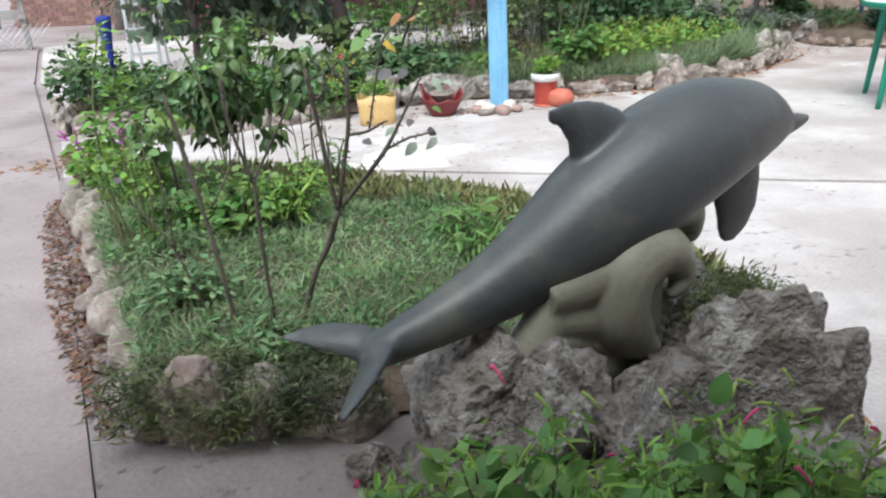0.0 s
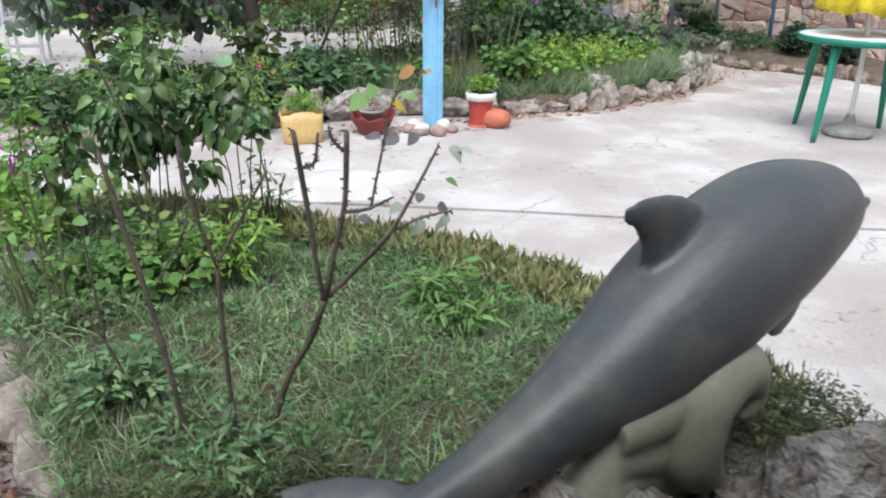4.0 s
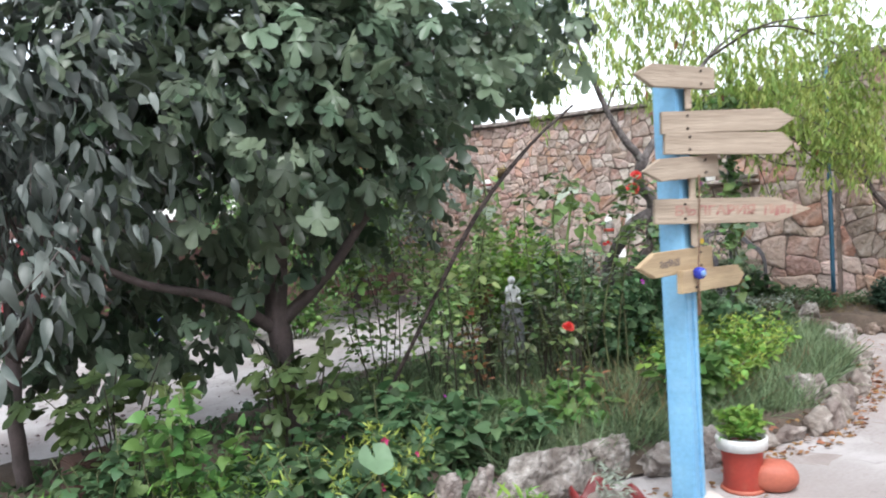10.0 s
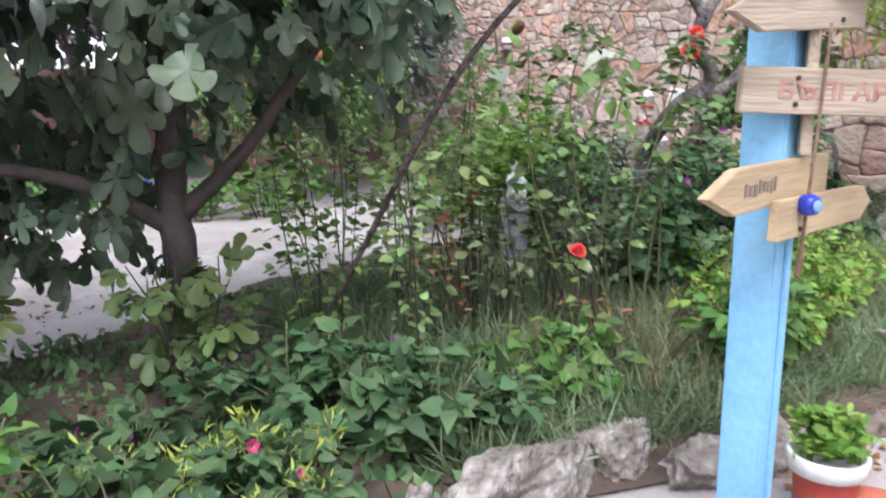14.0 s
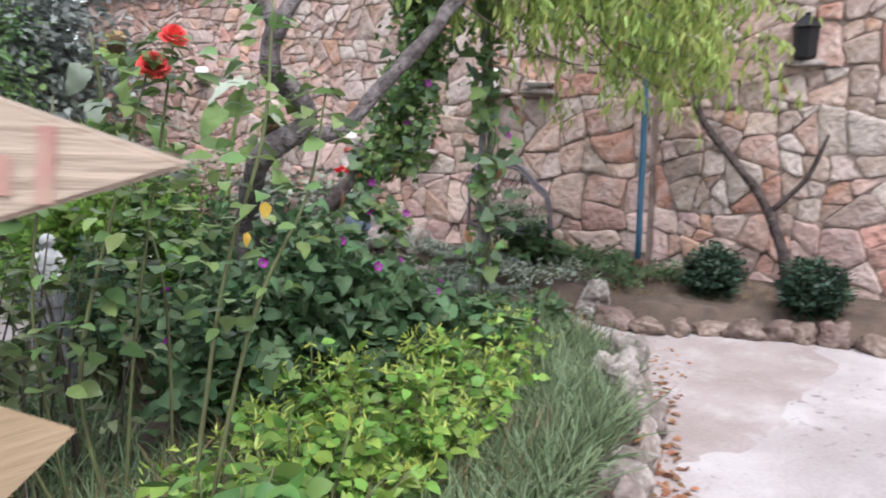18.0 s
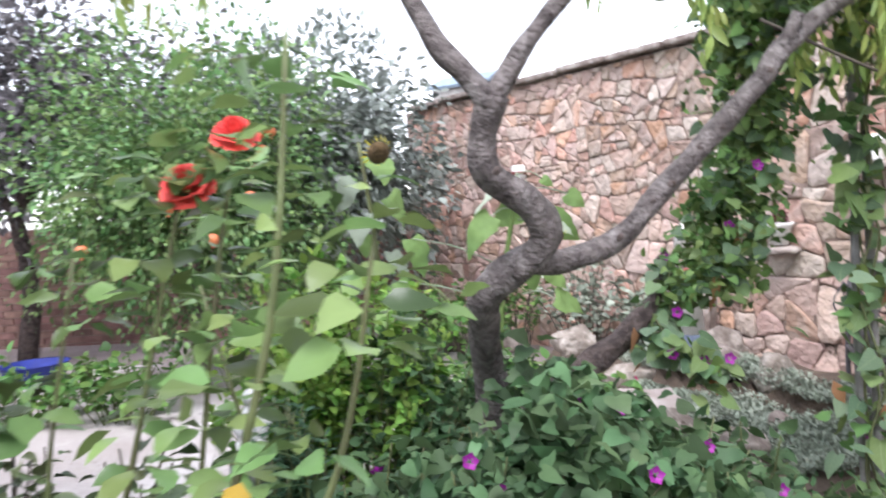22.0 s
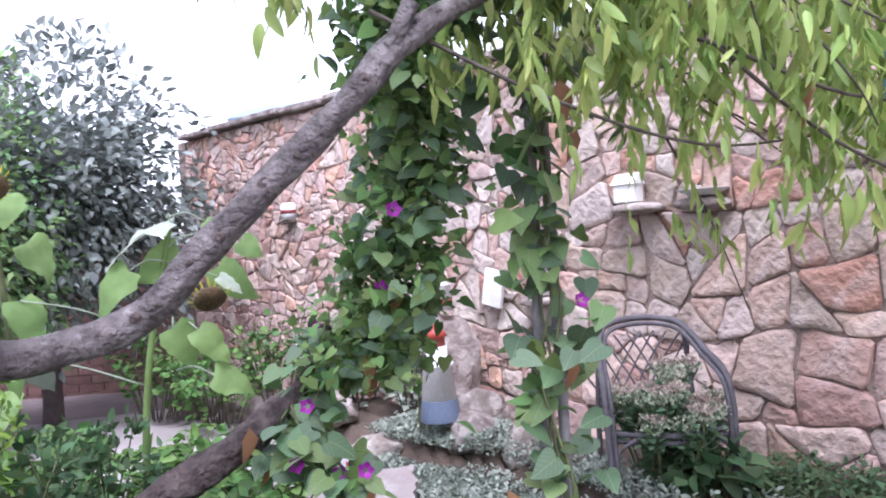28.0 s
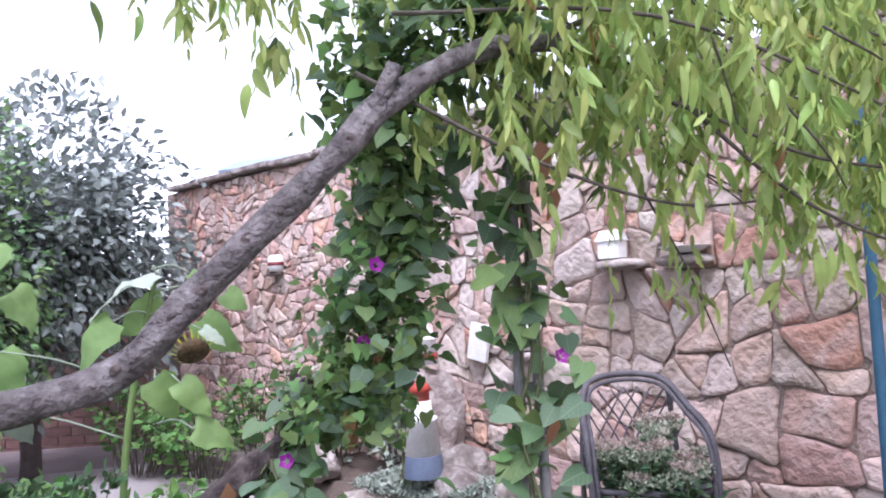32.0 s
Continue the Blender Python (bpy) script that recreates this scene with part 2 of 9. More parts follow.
MIRA = leafmat("mirabilis_leaf", (0.155, 0.28, 0.075), (0.085, 0.18, 0.045), 0.4, 0.5, 0.28)
GRASSM = leafmat("grass", (0.225, 0.295, 0.16), (0.13, 0.185, 0.09), 0.45, 0.6, 0.25)
DRYM = leafmat("dry_grass", (0.30, 0.24, 0.13), (0.20, 0.15, 0.08), 0.35, 0.8, 0.2)
CARPET = leafmat("carpet_leaf", (0.165, 0.268, 0.118), (0.085, 0.155, 0.066), 0.5, 0.55, 0.2)
ICE = leafmat("iceplant", (0.235, 0.225, 0.09), (0.13, 0.16, 0.06), 0.45, 0.5, 0.15)
SANTO = leafmat("santolina", (0.35, 0.39, 0.32), (0.24, 0.28, 0.22), 0.3, 0.8, 0.15)
SHRUBM = leafmat("shrub_leaf", (0.045, 0.085, 0.05), (0.022, 0.05, 0.03), 0.4, 0.5, 0.15)
POME = leafmat("pomegranate_leaf", (0.20, 0.31, 0.11), (0.095, 0.185, 0.065), 0.45, 0.45, 0.25)
LOQUAT = leafmat("loquat_leaf", (0.31, 0.34, 0.31), (0.18, 0.21, 0.18), 0.5, 0.45, 0.2)
PLUM = leafmat("plum_leaf", (0.17, 0.155, 0.165), (0.09, 0.085, 0.085), 0.5, 0.5, 0.25)
SUNL = leafmat("sunflower_leaf", (0.25, 0.37, 0.12), (0.16, 0.27, 0.09), 0.35, 0.55, 0.35)
DRYLEAF = leafmat("dry_leaf", (0.38, 0.20, 0.09), (0.22, 0.11, 0.06), 0.4, 0.8, 0.25)
YELLOWLEAF = leafmat("yellow_leaf", (0.55, 0.42, 0.06), (0.45, 0.22, 0.04), 0.3, 0.6, 0.3)

# ---- building helpers ----


def obj(name, me, material, parent=None, label=""):
    ob = new(name, me)
    for m in (material if isinstance(material, (list, tuple)) else [material]):
        me.materials.append(m)
    if parent:
        ob.parent = parent
    if label:
        ob["label"] = label
    return ob


def part(name, bm, material, parent=None, label="", smooth=True):
    """Links a bmesh as one mesh object under a thing or under a part."""
    me = bpy.data.meshes.new(name)
    bm.normal_update()
    bm.to_mesh(me)
    bm.free()
    if smooth:
        me.shade_smooth()
    return obj(name, me, material, parent, label)


def raw(name, verts, faces, material, parent=None, label="", smooth=False):
    me = bpy.data.meshes.new(name)
    me.from_pydata([tuple(v) for v in verts], [], [tuple(f) for f in faces])
    me.update()
    if smooth:
        me.shade_smooth()
    return obj(name, me, material, parent, label)


def thing(name, at=(0, 0, 0), label="", category="", group="", kind="", rz=0.0):
    ob = new(name)
    ob.empty_display_size = 0.1
    ob.location, ob.rotation_euler = at, (0, 0, rz)
    return tagged(ob, label, category, group, kind)


def tube_into(bm, pts, radii, segs=8, knobs=0.0, seed=0, caps=True):
    """A tapered, rounded tube through points."""
    pts = [Vector(p) for p in pts]
    rings, up = [], Vector((0.31, 0.17, 0.93)).normalized()
    for i, p in enumerate(pts):
        d = (pts[min(i + 1, len(pts) - 1)] - pts[max(i - 1, 0)]).normalized()
        s = d.cross(up)
        if s.length < 0.05:
            s = d.cross(Vector((1, 0, 0)))
        s.normalize()
        u = s.cross(d)
        ring = []
        for k in range(segs):
            a = 2 * math.pi * k / segs
            r = radii[i]
            if knobs:
                r *= 1 + knobs * noise.noise(p * 9 + Vector((math.cos(a), math.sin(a), seed)) * 1.3)
            ring.append(bm.verts.new(p + (s * math.cos(a) + u * math.sin(a)) * r))
        rings.append(ring)
        up = u
    for a, b in zip(rings, rings[1:]):
        for k in range(segs):
            bm.faces.new((a[k], a[(k + 1) % segs], b[(k + 1) % segs], b[k]))
    if caps:
        bm.faces.new(rings[0][::-1])
        bm.faces.new(rings[-1])


def curve_pts(ctrl, n):
    """Catmull-Rom points through ctrl (rows of any width)."""
    c = np.array(ctrl, float)
    c = np.vstack([2 * c[0] - c[1], c, 2 * c[-1] - c[-2]])
    out = []
    for i in range(1, len(c) - 2):
        for s in np.linspace(0, 1, n, endpoint=False):
            p0, p1, p2, p3 = c[i - 1:i + 3]
            out.append(0.5 * (2 * p1 + (p2 - p0) * s + (2 * p0 - 5 * p1 + 4 * p2 - p3) * s * s + (3 * p1 - p0 - 3 * p2 + p3) * s ** 3))
    out.append(c[-2])
    return np.array(out)


def tube(name, ctrl, material, parent=None, segs=8, n=5, knobs=0.0, label=""):
    """ctrl: rows of x, y, z, radius."""
    c = curve_pts(ctrl, n)
    bm = bmesh.new()
    tube_into(bm, c[:, :3], c[:, 3], segs, knobs)
    return part(name, bm, material, parent, label)


def box_into(bm, size, m=Matrix(), bevel=0.0):
    r = bmesh.ops.create_cube(bm, size=1, matrix=m @ Matrix.Diagonal((*size, 1)))
    if bevel:
        es = list({e for v in r["verts"] for e in v.link_edges})
        bmesh.ops.bevel(bm, geom=es, offset=bevel, segments=2, affect="EDGES")


def box(name, size, m, material, parent=None, bevel=0.004, label=""):
    bm = bmesh.new()
    box_into(bm, size, m, bevel)
    return part(name, bm, material, parent, label, smooth=False)


def lathe(name, profile, material, parent=None, segs=24, label="", at=None, smooth=True):
    """profile: rows of radius, z."""
    bm = bmesh.new()
    rings = [[bm.verts.new((r * math.cos(2 * math.pi * k / segs), r * math.sin(2 * math.pi * k / segs), z)) for k in range(segs)] for r, z in profile]
    for a, b in zip(rings, rings[1:]):
        for k in range(segs):
            bm.faces.new((a[k], a[(k + 1) % segs], b[(k + 1) % segs], b[k]))
    bm.faces.new(rings[0][::-1])
    bm.faces.new(rings[-1])
    ob = part(name, bm, material, parent, label, smooth)
    if at:
        ob.location = at
    return ob


def rock_bm(seed, size, sub=3, rough=0.35, flat=0.0, crag=0.5):
    bm = bmesh.new()
    bmesh.ops.create_icosphere(bm, subdivisions=sub, radius=0.5)
    off = Vector((seed * 3.17, seed * 1.7, -seed * 2.3))
    cuts = []
    if rough > 0.3:
        r2 = random.Random(seed)
        for _ in range(11):
            cuts.append((Vector((r2.gauss(0, 1), r2.gauss(0, 1), r2.gauss(0, 0.8))).normalized(), r2.uniform(0.34, 0.45)))
    for v in bm.verts:
        p = v.co.normalized()
        r = 0.5 * (1 + rough * 0.7 * (noise.noise(p * 1.4 + off) + 0.45 * noise.noise(p * 3.1 + off)))
        q = Vector([math.copysign(abs(c) ** 0.85, c) for c in p]) * r
        for n, d in cuts:
            over = q.dot(n) - d
            if over > 0:
                q -= n * over * 0.9
        if cuts:
            q += p * rough * 0.05 * noise.noise(p * 5 + off)
        v.co = Vector((q.x * size[0], q.y * size[1], q.z * size[2]))
        if cuts:
            w, amp = v.co * 9 + off, min(1.0, max(size) * 3) * crag
            v.co += p * amp * (0.014 * noise.noise(w * 0.8) - 0.020 * abs(noise.noise(w * 1.9)) - 0.010 * abs(noise.noise(w * 4.3)) + 0.005 * noise.noise(w * 9))
        if flat and v.co.z < -size[2] * 0.3:
            v.co.z = -size[2] * 0.3
    return bm


def rock(name, at, size, seed, material, parent=None, rz=0.0, label="", sub=3, rough=0.35, category="", group="", tilt=0.0, crag=0.5):
    ob = part(name, rock_bm(seed, size, sub, rough, crag=crag), material, parent, label)
    ob.location, ob.rotation_euler = at, (tilt, tilt * 0.5, rz)
    if category:
        tagged(ob, label, category, group)
    return ob


# leaf outlines: points (across, along, fold) and faces
def outline(width, n=4, tip=1.0, fold=0.12, curl=0.1, heart=0.0):
    """A leaf of length 1 from its stalk along y, folded along its rib and curling down to its tip."""
    v, f = [(0, 0, 0)], []
    for i in range(1, n):
        s = i / n
        w = width * math.sin(math.pi * s ** (0.75 if not heart else 0.55)) ** 0.8
        y = s - heart * (1 - s) ** 3 * 0.6
        z = -curl * s * s
        v += [(-w, y - heart * 0.18 * (1 - s), z + fold * w), (0, s, z), (w, y - heart * 0.18 * (1 - s), z + fold * w)]
    v.append((0, tip, -curl))
    last = len(v) - 1
    f += [(0, 2, 1), (0, 3, 2)]
    for i in range(n - 2):
        a = 1 + 3 * i
        f += [(a, a + 1, a + 4, a + 3), (a + 1, a + 2, a + 5, a + 4)]
    a = 1 + 3 * (n - 2)
    f += [(a, a + 1, last), (a + 1, a + 2, last)]
    return np.array(v, float), f


def heart_leaf(fold, curl):
    """A heart-shaped leaf with lobes behind its stalk."""
    v, f = [(0, 0, 0)], []
    rows = ((0.24, -0.15, 0.06), (0.42, -0.05, 0.16), (0.46, 0.18, 0.3), (0.38, 0.45, 0.5), (0.21, 0.74, 0.75))
    for w, y, m in rows:
        z = -curl * m * m
        v += [(-w, y, z + fold * w - 0.25 * w * w), (0, m, z), (w, y, z + fold * w - 0.25 * w * w)]
    v.append((0, 1.0, -curl))
    f += [(0, 2, 1), (0, 3, 2)]
    for i in range(len(rows) - 1):
        a = 1 + 3 * i
        f += [(a, a + 1, a + 4, a + 3), (a + 1, a + 2, a + 5, a + 4)]
    a = 1 + 3 * (len(rows) - 1)
    f += [(a, a + 1, len(v) - 1), (a + 1, a + 2, len(v) - 1)]
    return np.array(v, float), f


def lobed(n=5, spread=118, width=0.185):
    """A hand-shaped leaf: lobes round the stalk's end."""
    v, f = [(0, 0, 0), (0, 0.42, 0.02)], []
    ring = [(-0.10, 0.05, 0)]
    for i in range(n):
        a = radians(-spread + 2 * spread * i / (n - 1))
        ln_ = 0.36 + 0.22 * math.cos(a)
        d, s = np.array((math.sin(a), math.cos(a))), np.array((math.cos(a), -math.sin(a)))
        c = np.array((0, 0.42))
        for k, w in ((0.48, -0.62), (0.78, -0.95), (0.95, -0.55), (1.0, 0), (0.95, 0.55), (0.78, 0.95), (0.48, 0.62)):
            p = c + d * ln_ * k + s * width * w
            ring.append((p[0], p[1], -0.34 * k * k * ln_ + 0.05 * abs(w) * (i % 2)))
    ring.append((0.10, 0.05, 0))
    v += ring
    for i in range(len(ring) - 1):
        f.append((1, 2 + i + 1, 2 + i))
    f.append((1, 2, len(ring) + 1))
    return np.array(v, float), f


OVATE = outline(0.27, 3, curl=0.15)
BROAD = outline(0.36, 4, curl=0.22, fold=0.15)
HEART = heart_leaf(0.14, 0.28)
PEACHLEAF = outline(0.14, 7, curl=0.12, fold=0.4)
LANCE = outline(0.13, 5, curl=0.35, fold=0.2)
NARROW = outline(0.10, 3, curl=0.2)
BLADE = outline(0.017, 4, curl=0.45, fold=0.1)
FIGLEAF = lobed()
CRUMPLED = outline(0.37, 6, curl=0.35, fold=0.45)
MEDLARLEAF = outline(0.2, 6, curl=0.4, fold=0.35)
TINY = (np.array([(0, 0, 0), (-0.25, 0.5, 0.05), (0.25, 0.5, 0.05), (0, 1, -0.05)], float), [(0, 2, 3, 1)])


VARY = np.random.default_rng(11)


def leaves_arrays(tpl, P, D, N, S):
    """Vertices and faces of leaves at P, with tips along D, upper sides near N, of length S."""
    tv, tf = tpl
    P, D, N = np.asarray(P, float), np.asarray(D, float), np.asarray(N, float)
    n = len(P)
    S = np.broadcast_to(np.asarray(S, float), (n,))
    D = D / (np.linalg.norm(D, axis=1, keepdims=True) + 1e-9)
    X = np.cross(D, N)
    X /= np.linalg.norm(X, axis=1, keepdims=True) + 1e-9
    Z = np.cross(X, D)
    # no two leaves alike: wider or narrower, more or less curled, twisted about the rib, rippled
    wide, curl, twist, wave, turn = (VARY.uniform(lo, hi, (n, 1)) for lo, hi in ((0.72, 1.2), (-0.12, 0.38), (-0.55, 0.55), (0.0, 0.07), (0, 6.28)))
    tx, ty = tv[None, :, 0] * wide, np.repeat(tv[None, :, 1], n, 0)
    tz = tv[None, :, 2] - curl * ty * np.abs(ty) + wave * np.sin(9 * ty + turn) * np.clip(np.abs(tx) * 4, 0, 1)
    tw = twist * ty
    tx, tz = tx * np.cos(tw) - tz * np.sin(tw), tx * np.sin(tw) + tz * np.cos(tw)
    V = P[:, None, :] + S[:, None, None] * (tx[..., None] * X[:, None, :] + ty[..., None] * D[:, None, :] + tz[..., None] * Z[:, None, :])
    return V.reshape(-1, 3), tf, n, len(tv)


def leaves(name, tpl, P, D, N, S, material, parent=None, label="", kind="stuff"):
    V, tf, n, k = leaves_arrays(tpl, P, D, N, S)
    loops = np.concatenate([np.array(f) for f in tf])
    sizes = np.array([len(f) for f in tf])
    me = bpy.data.meshes.new(name)
    me.vertices.add(len(V))
    me.vertices.foreach_set("co", V.ravel())
    allv = (loops[None, :] + (np.arange(n) * k)[:, None]).ravel()
    me.loops.add(len(allv))
    me.loops.foreach_set("vertex_index", allv)
    tot = np.tile(sizes, n)
    starts = np.concatenate([[0], np.cumsum(tot)[:-1]])
    me.polygons.add(len(tot))
    me.polygons.foreach_set("loop_start", starts)
    me.update(calc_edges=True)
    me.shade_smooth()
    ob = obj(name, me, material, parent, label)
    if kind and not parent:
        ob["kind"] = kind
    return ob


def dirs(n, up=0.3, droop=0.0):
    d = rng.normal(size=(n, 3))
    d /= np.linalg.norm(d, axis=1, keepdims=True)
    d[:, 2] = d[:, 2] * 0.5 + up - droop
    return d


def ups(n, spread=0.45):
    d = rng.normal(size=(n, 3)) * spread
    d[:, 2] += 1
    return d


def crown_points(n, centre, radii, gap=0.0, freq=2.2, shell=0.45, seed=0, floor=None):
    """Points in an uneven crown, denser towards its outside, with gaps."""
    out = []
    c, r = np.array(centre, float), np.array(radii, float)
    while len(out) < n:
        u = rng.normal(size=3)
        u /= np.linalg.norm(u)
        s = (shell + (1 - shell) * rng.random()) if rng.random() < 0.75 else rng.random() ** 0.5
        edge = 1 + 0.28 * noise.noise(Vector(u * 2.3) + Vector((seed, 0, seed * 1.7)))
        p = c + u * r * s * edge
        if floor is not None and p[2] < floor:
            continue
        if noise.noise(Vector(p * freq) + Vector((seed * 5.1, 2, 3))) < gap - 0.35:
            continue
        out.append(p)
    return np.array(out)


def in_poly(P, poly):
    P, inside = np.asarray(P), np.zeros(len(P), bool)
    q = poly[-1]
    for p in poly:
        cond = (p[1] > P[:, 1]) != (q[1] > P[:, 1])
        xs = (q[0] - p[0]) * (P[:, 1] - p[1]) / (q[1] - p[1] + 1e-12) + p[0]
        inside ^= cond & (P[:, 0] < xs)
        q = p
    return inside


def scatter(poly, n):
    poly = np.array(poly, float)
    lo, hi = poly.min(0), poly.max(0)
    out = np.zeros((0, 2))
    while len(out) < n:
        p = lo + rng.random((n * 2, 2)) * (hi - lo)
        out = np.vstack([out, p[in_poly(p, poly)]])
    return out[:n]


def smooth01(t):
    t = np.clip(t, 0, 1)
    return t * t * (3 - 2 * t)


# ---- plan ----
WALL_A, WALL_B, WALL_C = np.array((2.15, 15.16)), np.array((5.47, 9.80)), np.array((7.3, 4.7))
BED1 = [(-0.93, 1.70), (-1.47, 2.80), (-2.20, 4.38), (-1.55, 4.25), (-0.9, 4.08), (-0.41, 3.80), (0.05, 3.58), (0.36, 3.30), (0.56, 3.10), (0.72, 2.80), (0.88, 2.48), (1.0, 2.1), (0.9, 1.75), (-0.1, 1.80)]
BED2 = [(-3.5, 7.2), (-3.02, 6.2), (-2.15, 5.86), (-1.3, 5.96), (-0.76, 6.25), (-0.28, 6.55), (0.24, 6.62), (0.8, 6.60), (1.4, 6.62), (1.92, 6.72), (2.41, 7.02), (2.99, 7.38), (3.35, 7.72),
        (3.62, 8.1), (3.86, 8.5), (4.2, 9.35), (3.9, 10.0), (3.3, 10.6), (2.5, 10.7), (1.6, 10.5), (1.0, 10.2), (0.3, 10.05), (-0.5, 9.7), (-1.4, 8.9), (-2.1, 8.6), (-2.9, 8.5), (-3.5, 7.9)]
BED3 = [(4.3, 9.36), (4.42, 8.62), (4.8, 8.42), (5.2, 7.75), (5.32, 7.4), (5.75, 6.0), (6.2, 4.9), (7.1, 4.9), (5.45, 9.72), (3.2, 13.3), (2.95, 12.6), (3.35, 11.5), (3.95, 10.6)]


def ground_h(x, y):
    """Height of the ground: level round the patio, rising a little towards the back."""
    return 0.10 * smooth01((np.asarray(y, float) - 9.0) / 3.0)


def bed_h(x, y):
    x, y = np.asarray(x, float), np.asarray(y, float)
    p = np.stack([x, y], -1).reshape(-1, 2)
    b1, b2, b3 = in_poly(p, BED1), in_poly(p, BED2), in_poly(p, BED3)
    return (ground_h(x, y).reshape(-1) + np.where(b1, 0.12, 0) + np.where(b2, 0.10, 0) + np.where(b3, 0.14, 0)).reshape(x.shape)

# ---- large structure ----


def axis_points(lo, hi, flo, fhi, fine, coarse):
    return np.unique(np.round(np.concatenate([np.geomspace(1, 1 + flo - lo, coarse)[::-1] * -1 + 1 + flo, np.arange(flo, fhi, fine), np.geomspace(1, 1 + hi - fhi, coarse) - 1 + fhi]), 3))


gx, gy = axis_points(-400, 400, -12, 10, 0.4, 14), axis_points(-300, 500, -6, 20, 0.4, 14)
GX, GY = np.meshgrid(gx, gy)
GZ = ground_h(GX, GY) - 0.035
nx = len(gx)
quads = [(j * nx + i, j * nx + i + 1, (j + 1) * nx + i + 1, (j + 1) * nx + i) for j in range(len(gy) - 1) for i in range(nx - 1)]
ground = raw("ground", np.stack([GX.ravel(), GY.ravel(), GZ.ravel()], 1), quads, LANE, smooth=True)
tagged(ground, "worn pinkish concrete ground with dust and stains", "ground", kind="structure")


def slab(name, poly, z, thick, material, label):
    """A cast slab with a worn rim, laid on the ground."""
    bm = bmesh.new()
    f = bm.faces.new([bm.verts.new((x, y, 0)) for x, y in poly])
    f.normal_update()
    if f.normal.z < 0:
        f.normal_flip()
    bmesh.ops.triangulate(bm, faces=bm.faces[:])
    for _ in range(4):
        bmesh.ops.subdivide_edges(bm, edges=[e for e in bm.edges if e.calc_length() > 0.6], cuts=1)
        bmesh.ops.triangulate(bm, faces=bm.faces[:])
    rim = {v for v in bm.verts if v.is_boundary}
    for v in bm.verts:
        v.co.z = float(ground_h(v.co.x, v.co.y)) + z - (0.005 if v in rim else 0) + 0.003 * noise.noise(v.co * 1.1)
    r = bmesh.ops.extrude_edge_only(bm, edges=[e for e in bm.edges if e.is_boundary])
    for v in r["geom"]:
        if isinstance(v, bmesh.types.BMVert):
            v.co.z -= thick
    return tagged(part(name, bm, material, None, smooth=False), label, "pavement", kind="structure")


def ragged(poly, step=0.09, amp=0.045):
    """The same outline with a worn, uneven rim."""
    out = []
    for (x0, y0), (x1, y1) in zip(poly, poly[1:] + poly[:1]):
        n = max(1, round(math.hypot(x1 - x0, y1 - y0) / step))
        for i in range(n):
            x, y = x0 + (x1 - x0) * i / n, y0 + (y1 - y0) * i / n
            q = Vector((x * 3.1, y * 3.1, 0.4))
            out.append((x + amp * (noise.noise(q) + 0.6 * noise.noise(q * 3.3)), y + amp * (noise.noise(q + Vector((7, 3, 1))) + 0.6 * noise.noise(q * 3.7))))
    return out


slab("pavement", [(-0.965, 1.50), (-0.45, 1.24), (0.55, 0.9), (1.05, 1.6), (0.2, 2.0), (-0.9, 2.4), (-1.9, 4.2), (-2.475, 4.70)], 0.0, 0.03, STRIP, "grey dusty concrete strip along the edging stones")
slab("pavement", [(-1.84, 4.2), (-0.9, 2.45), (0.22, 2.05), (1.09, 1.6), (0.65, 0.87), (3.0, 0.4), (8.5, -1.5), (8.5, 2.2), (1.95, 3.80), (0.75, 4.16), (-0.6, 4.53), (-2.42, 4.72)], 0.0, 0.06, CONCRETE, "pale worn concrete strip beside the planted bed")
slab("pavement", [(-2.47, 4.76), (-0.6, 4.57), (0.75, 4.20), (1.95, 3.84), (8.5, 2.25), (8.3, 6.0), (6.0, 8.6), (4.6, 10.2), (3.0, 10.6), (3.3, 8.0), (1.9, 7.2), (0.3, 7.0), (-1.2, 6.4), (-3.3, 6.6)], 0.002, 0.06, CONCRETE, "pale worn concrete patio with cracks and dust")
slab("pavement", [(-0.970, 1.495), (-2.480, 4.71), (-4.75, 9.2), (-6.2, 12.5), (-9.5, 12.5), (-6.0, 4.0), (-3.0, -2.5), (0.0, -2.5), (0.6, -0.6), (-0.5, 1.2)], 0.0, 0.06, LANE, "pinkish grey concrete lane with cracks")
slab("pavement", [(-4.7, 9.25), (-4.0, 8.1), (-3.0, 8.4), (-2.0, 8.4), (-1.2, 8.7), (-0.3, 9.5), (0.6, 9.9), (1.6, 10.3), (3.1, 10.5), (3.9, 10.4), (3.2, 11.6), (2.9, 12.6), (2.6, 14.0), (0.5, 14.0), (-1.5, 14.2), (-6.1, 12.45)], 0.0, 0.06, CONCRETE, "pale concrete path behind the planted bed")

slab("pavement", ragged([(-0.57, 5.22), (-0.17, 5.39), (0.2, 5.26), (0.37, 5.01), (0.49, 4.68), (0.69, 4.46), (0.67, 4.41), (0.36, 4.53), (0.16, 4.59), (-0.02, 4.45), (-0.22, 4.48), (-0.57, 4.56), (-0.86, 4.71)]), 0.004, 0.012, SCREED, "whitish patch of thin screed on the patio")
slab("pavement", ragged([(1.64, 5.67), (2.14, 5.8), (2.19, 5.43), (2.06, 5.27), (1.7, 5.09), (1.5, 5.18)]), 0.004, 0.012, SCREED, "whitish repair patch on the patio")

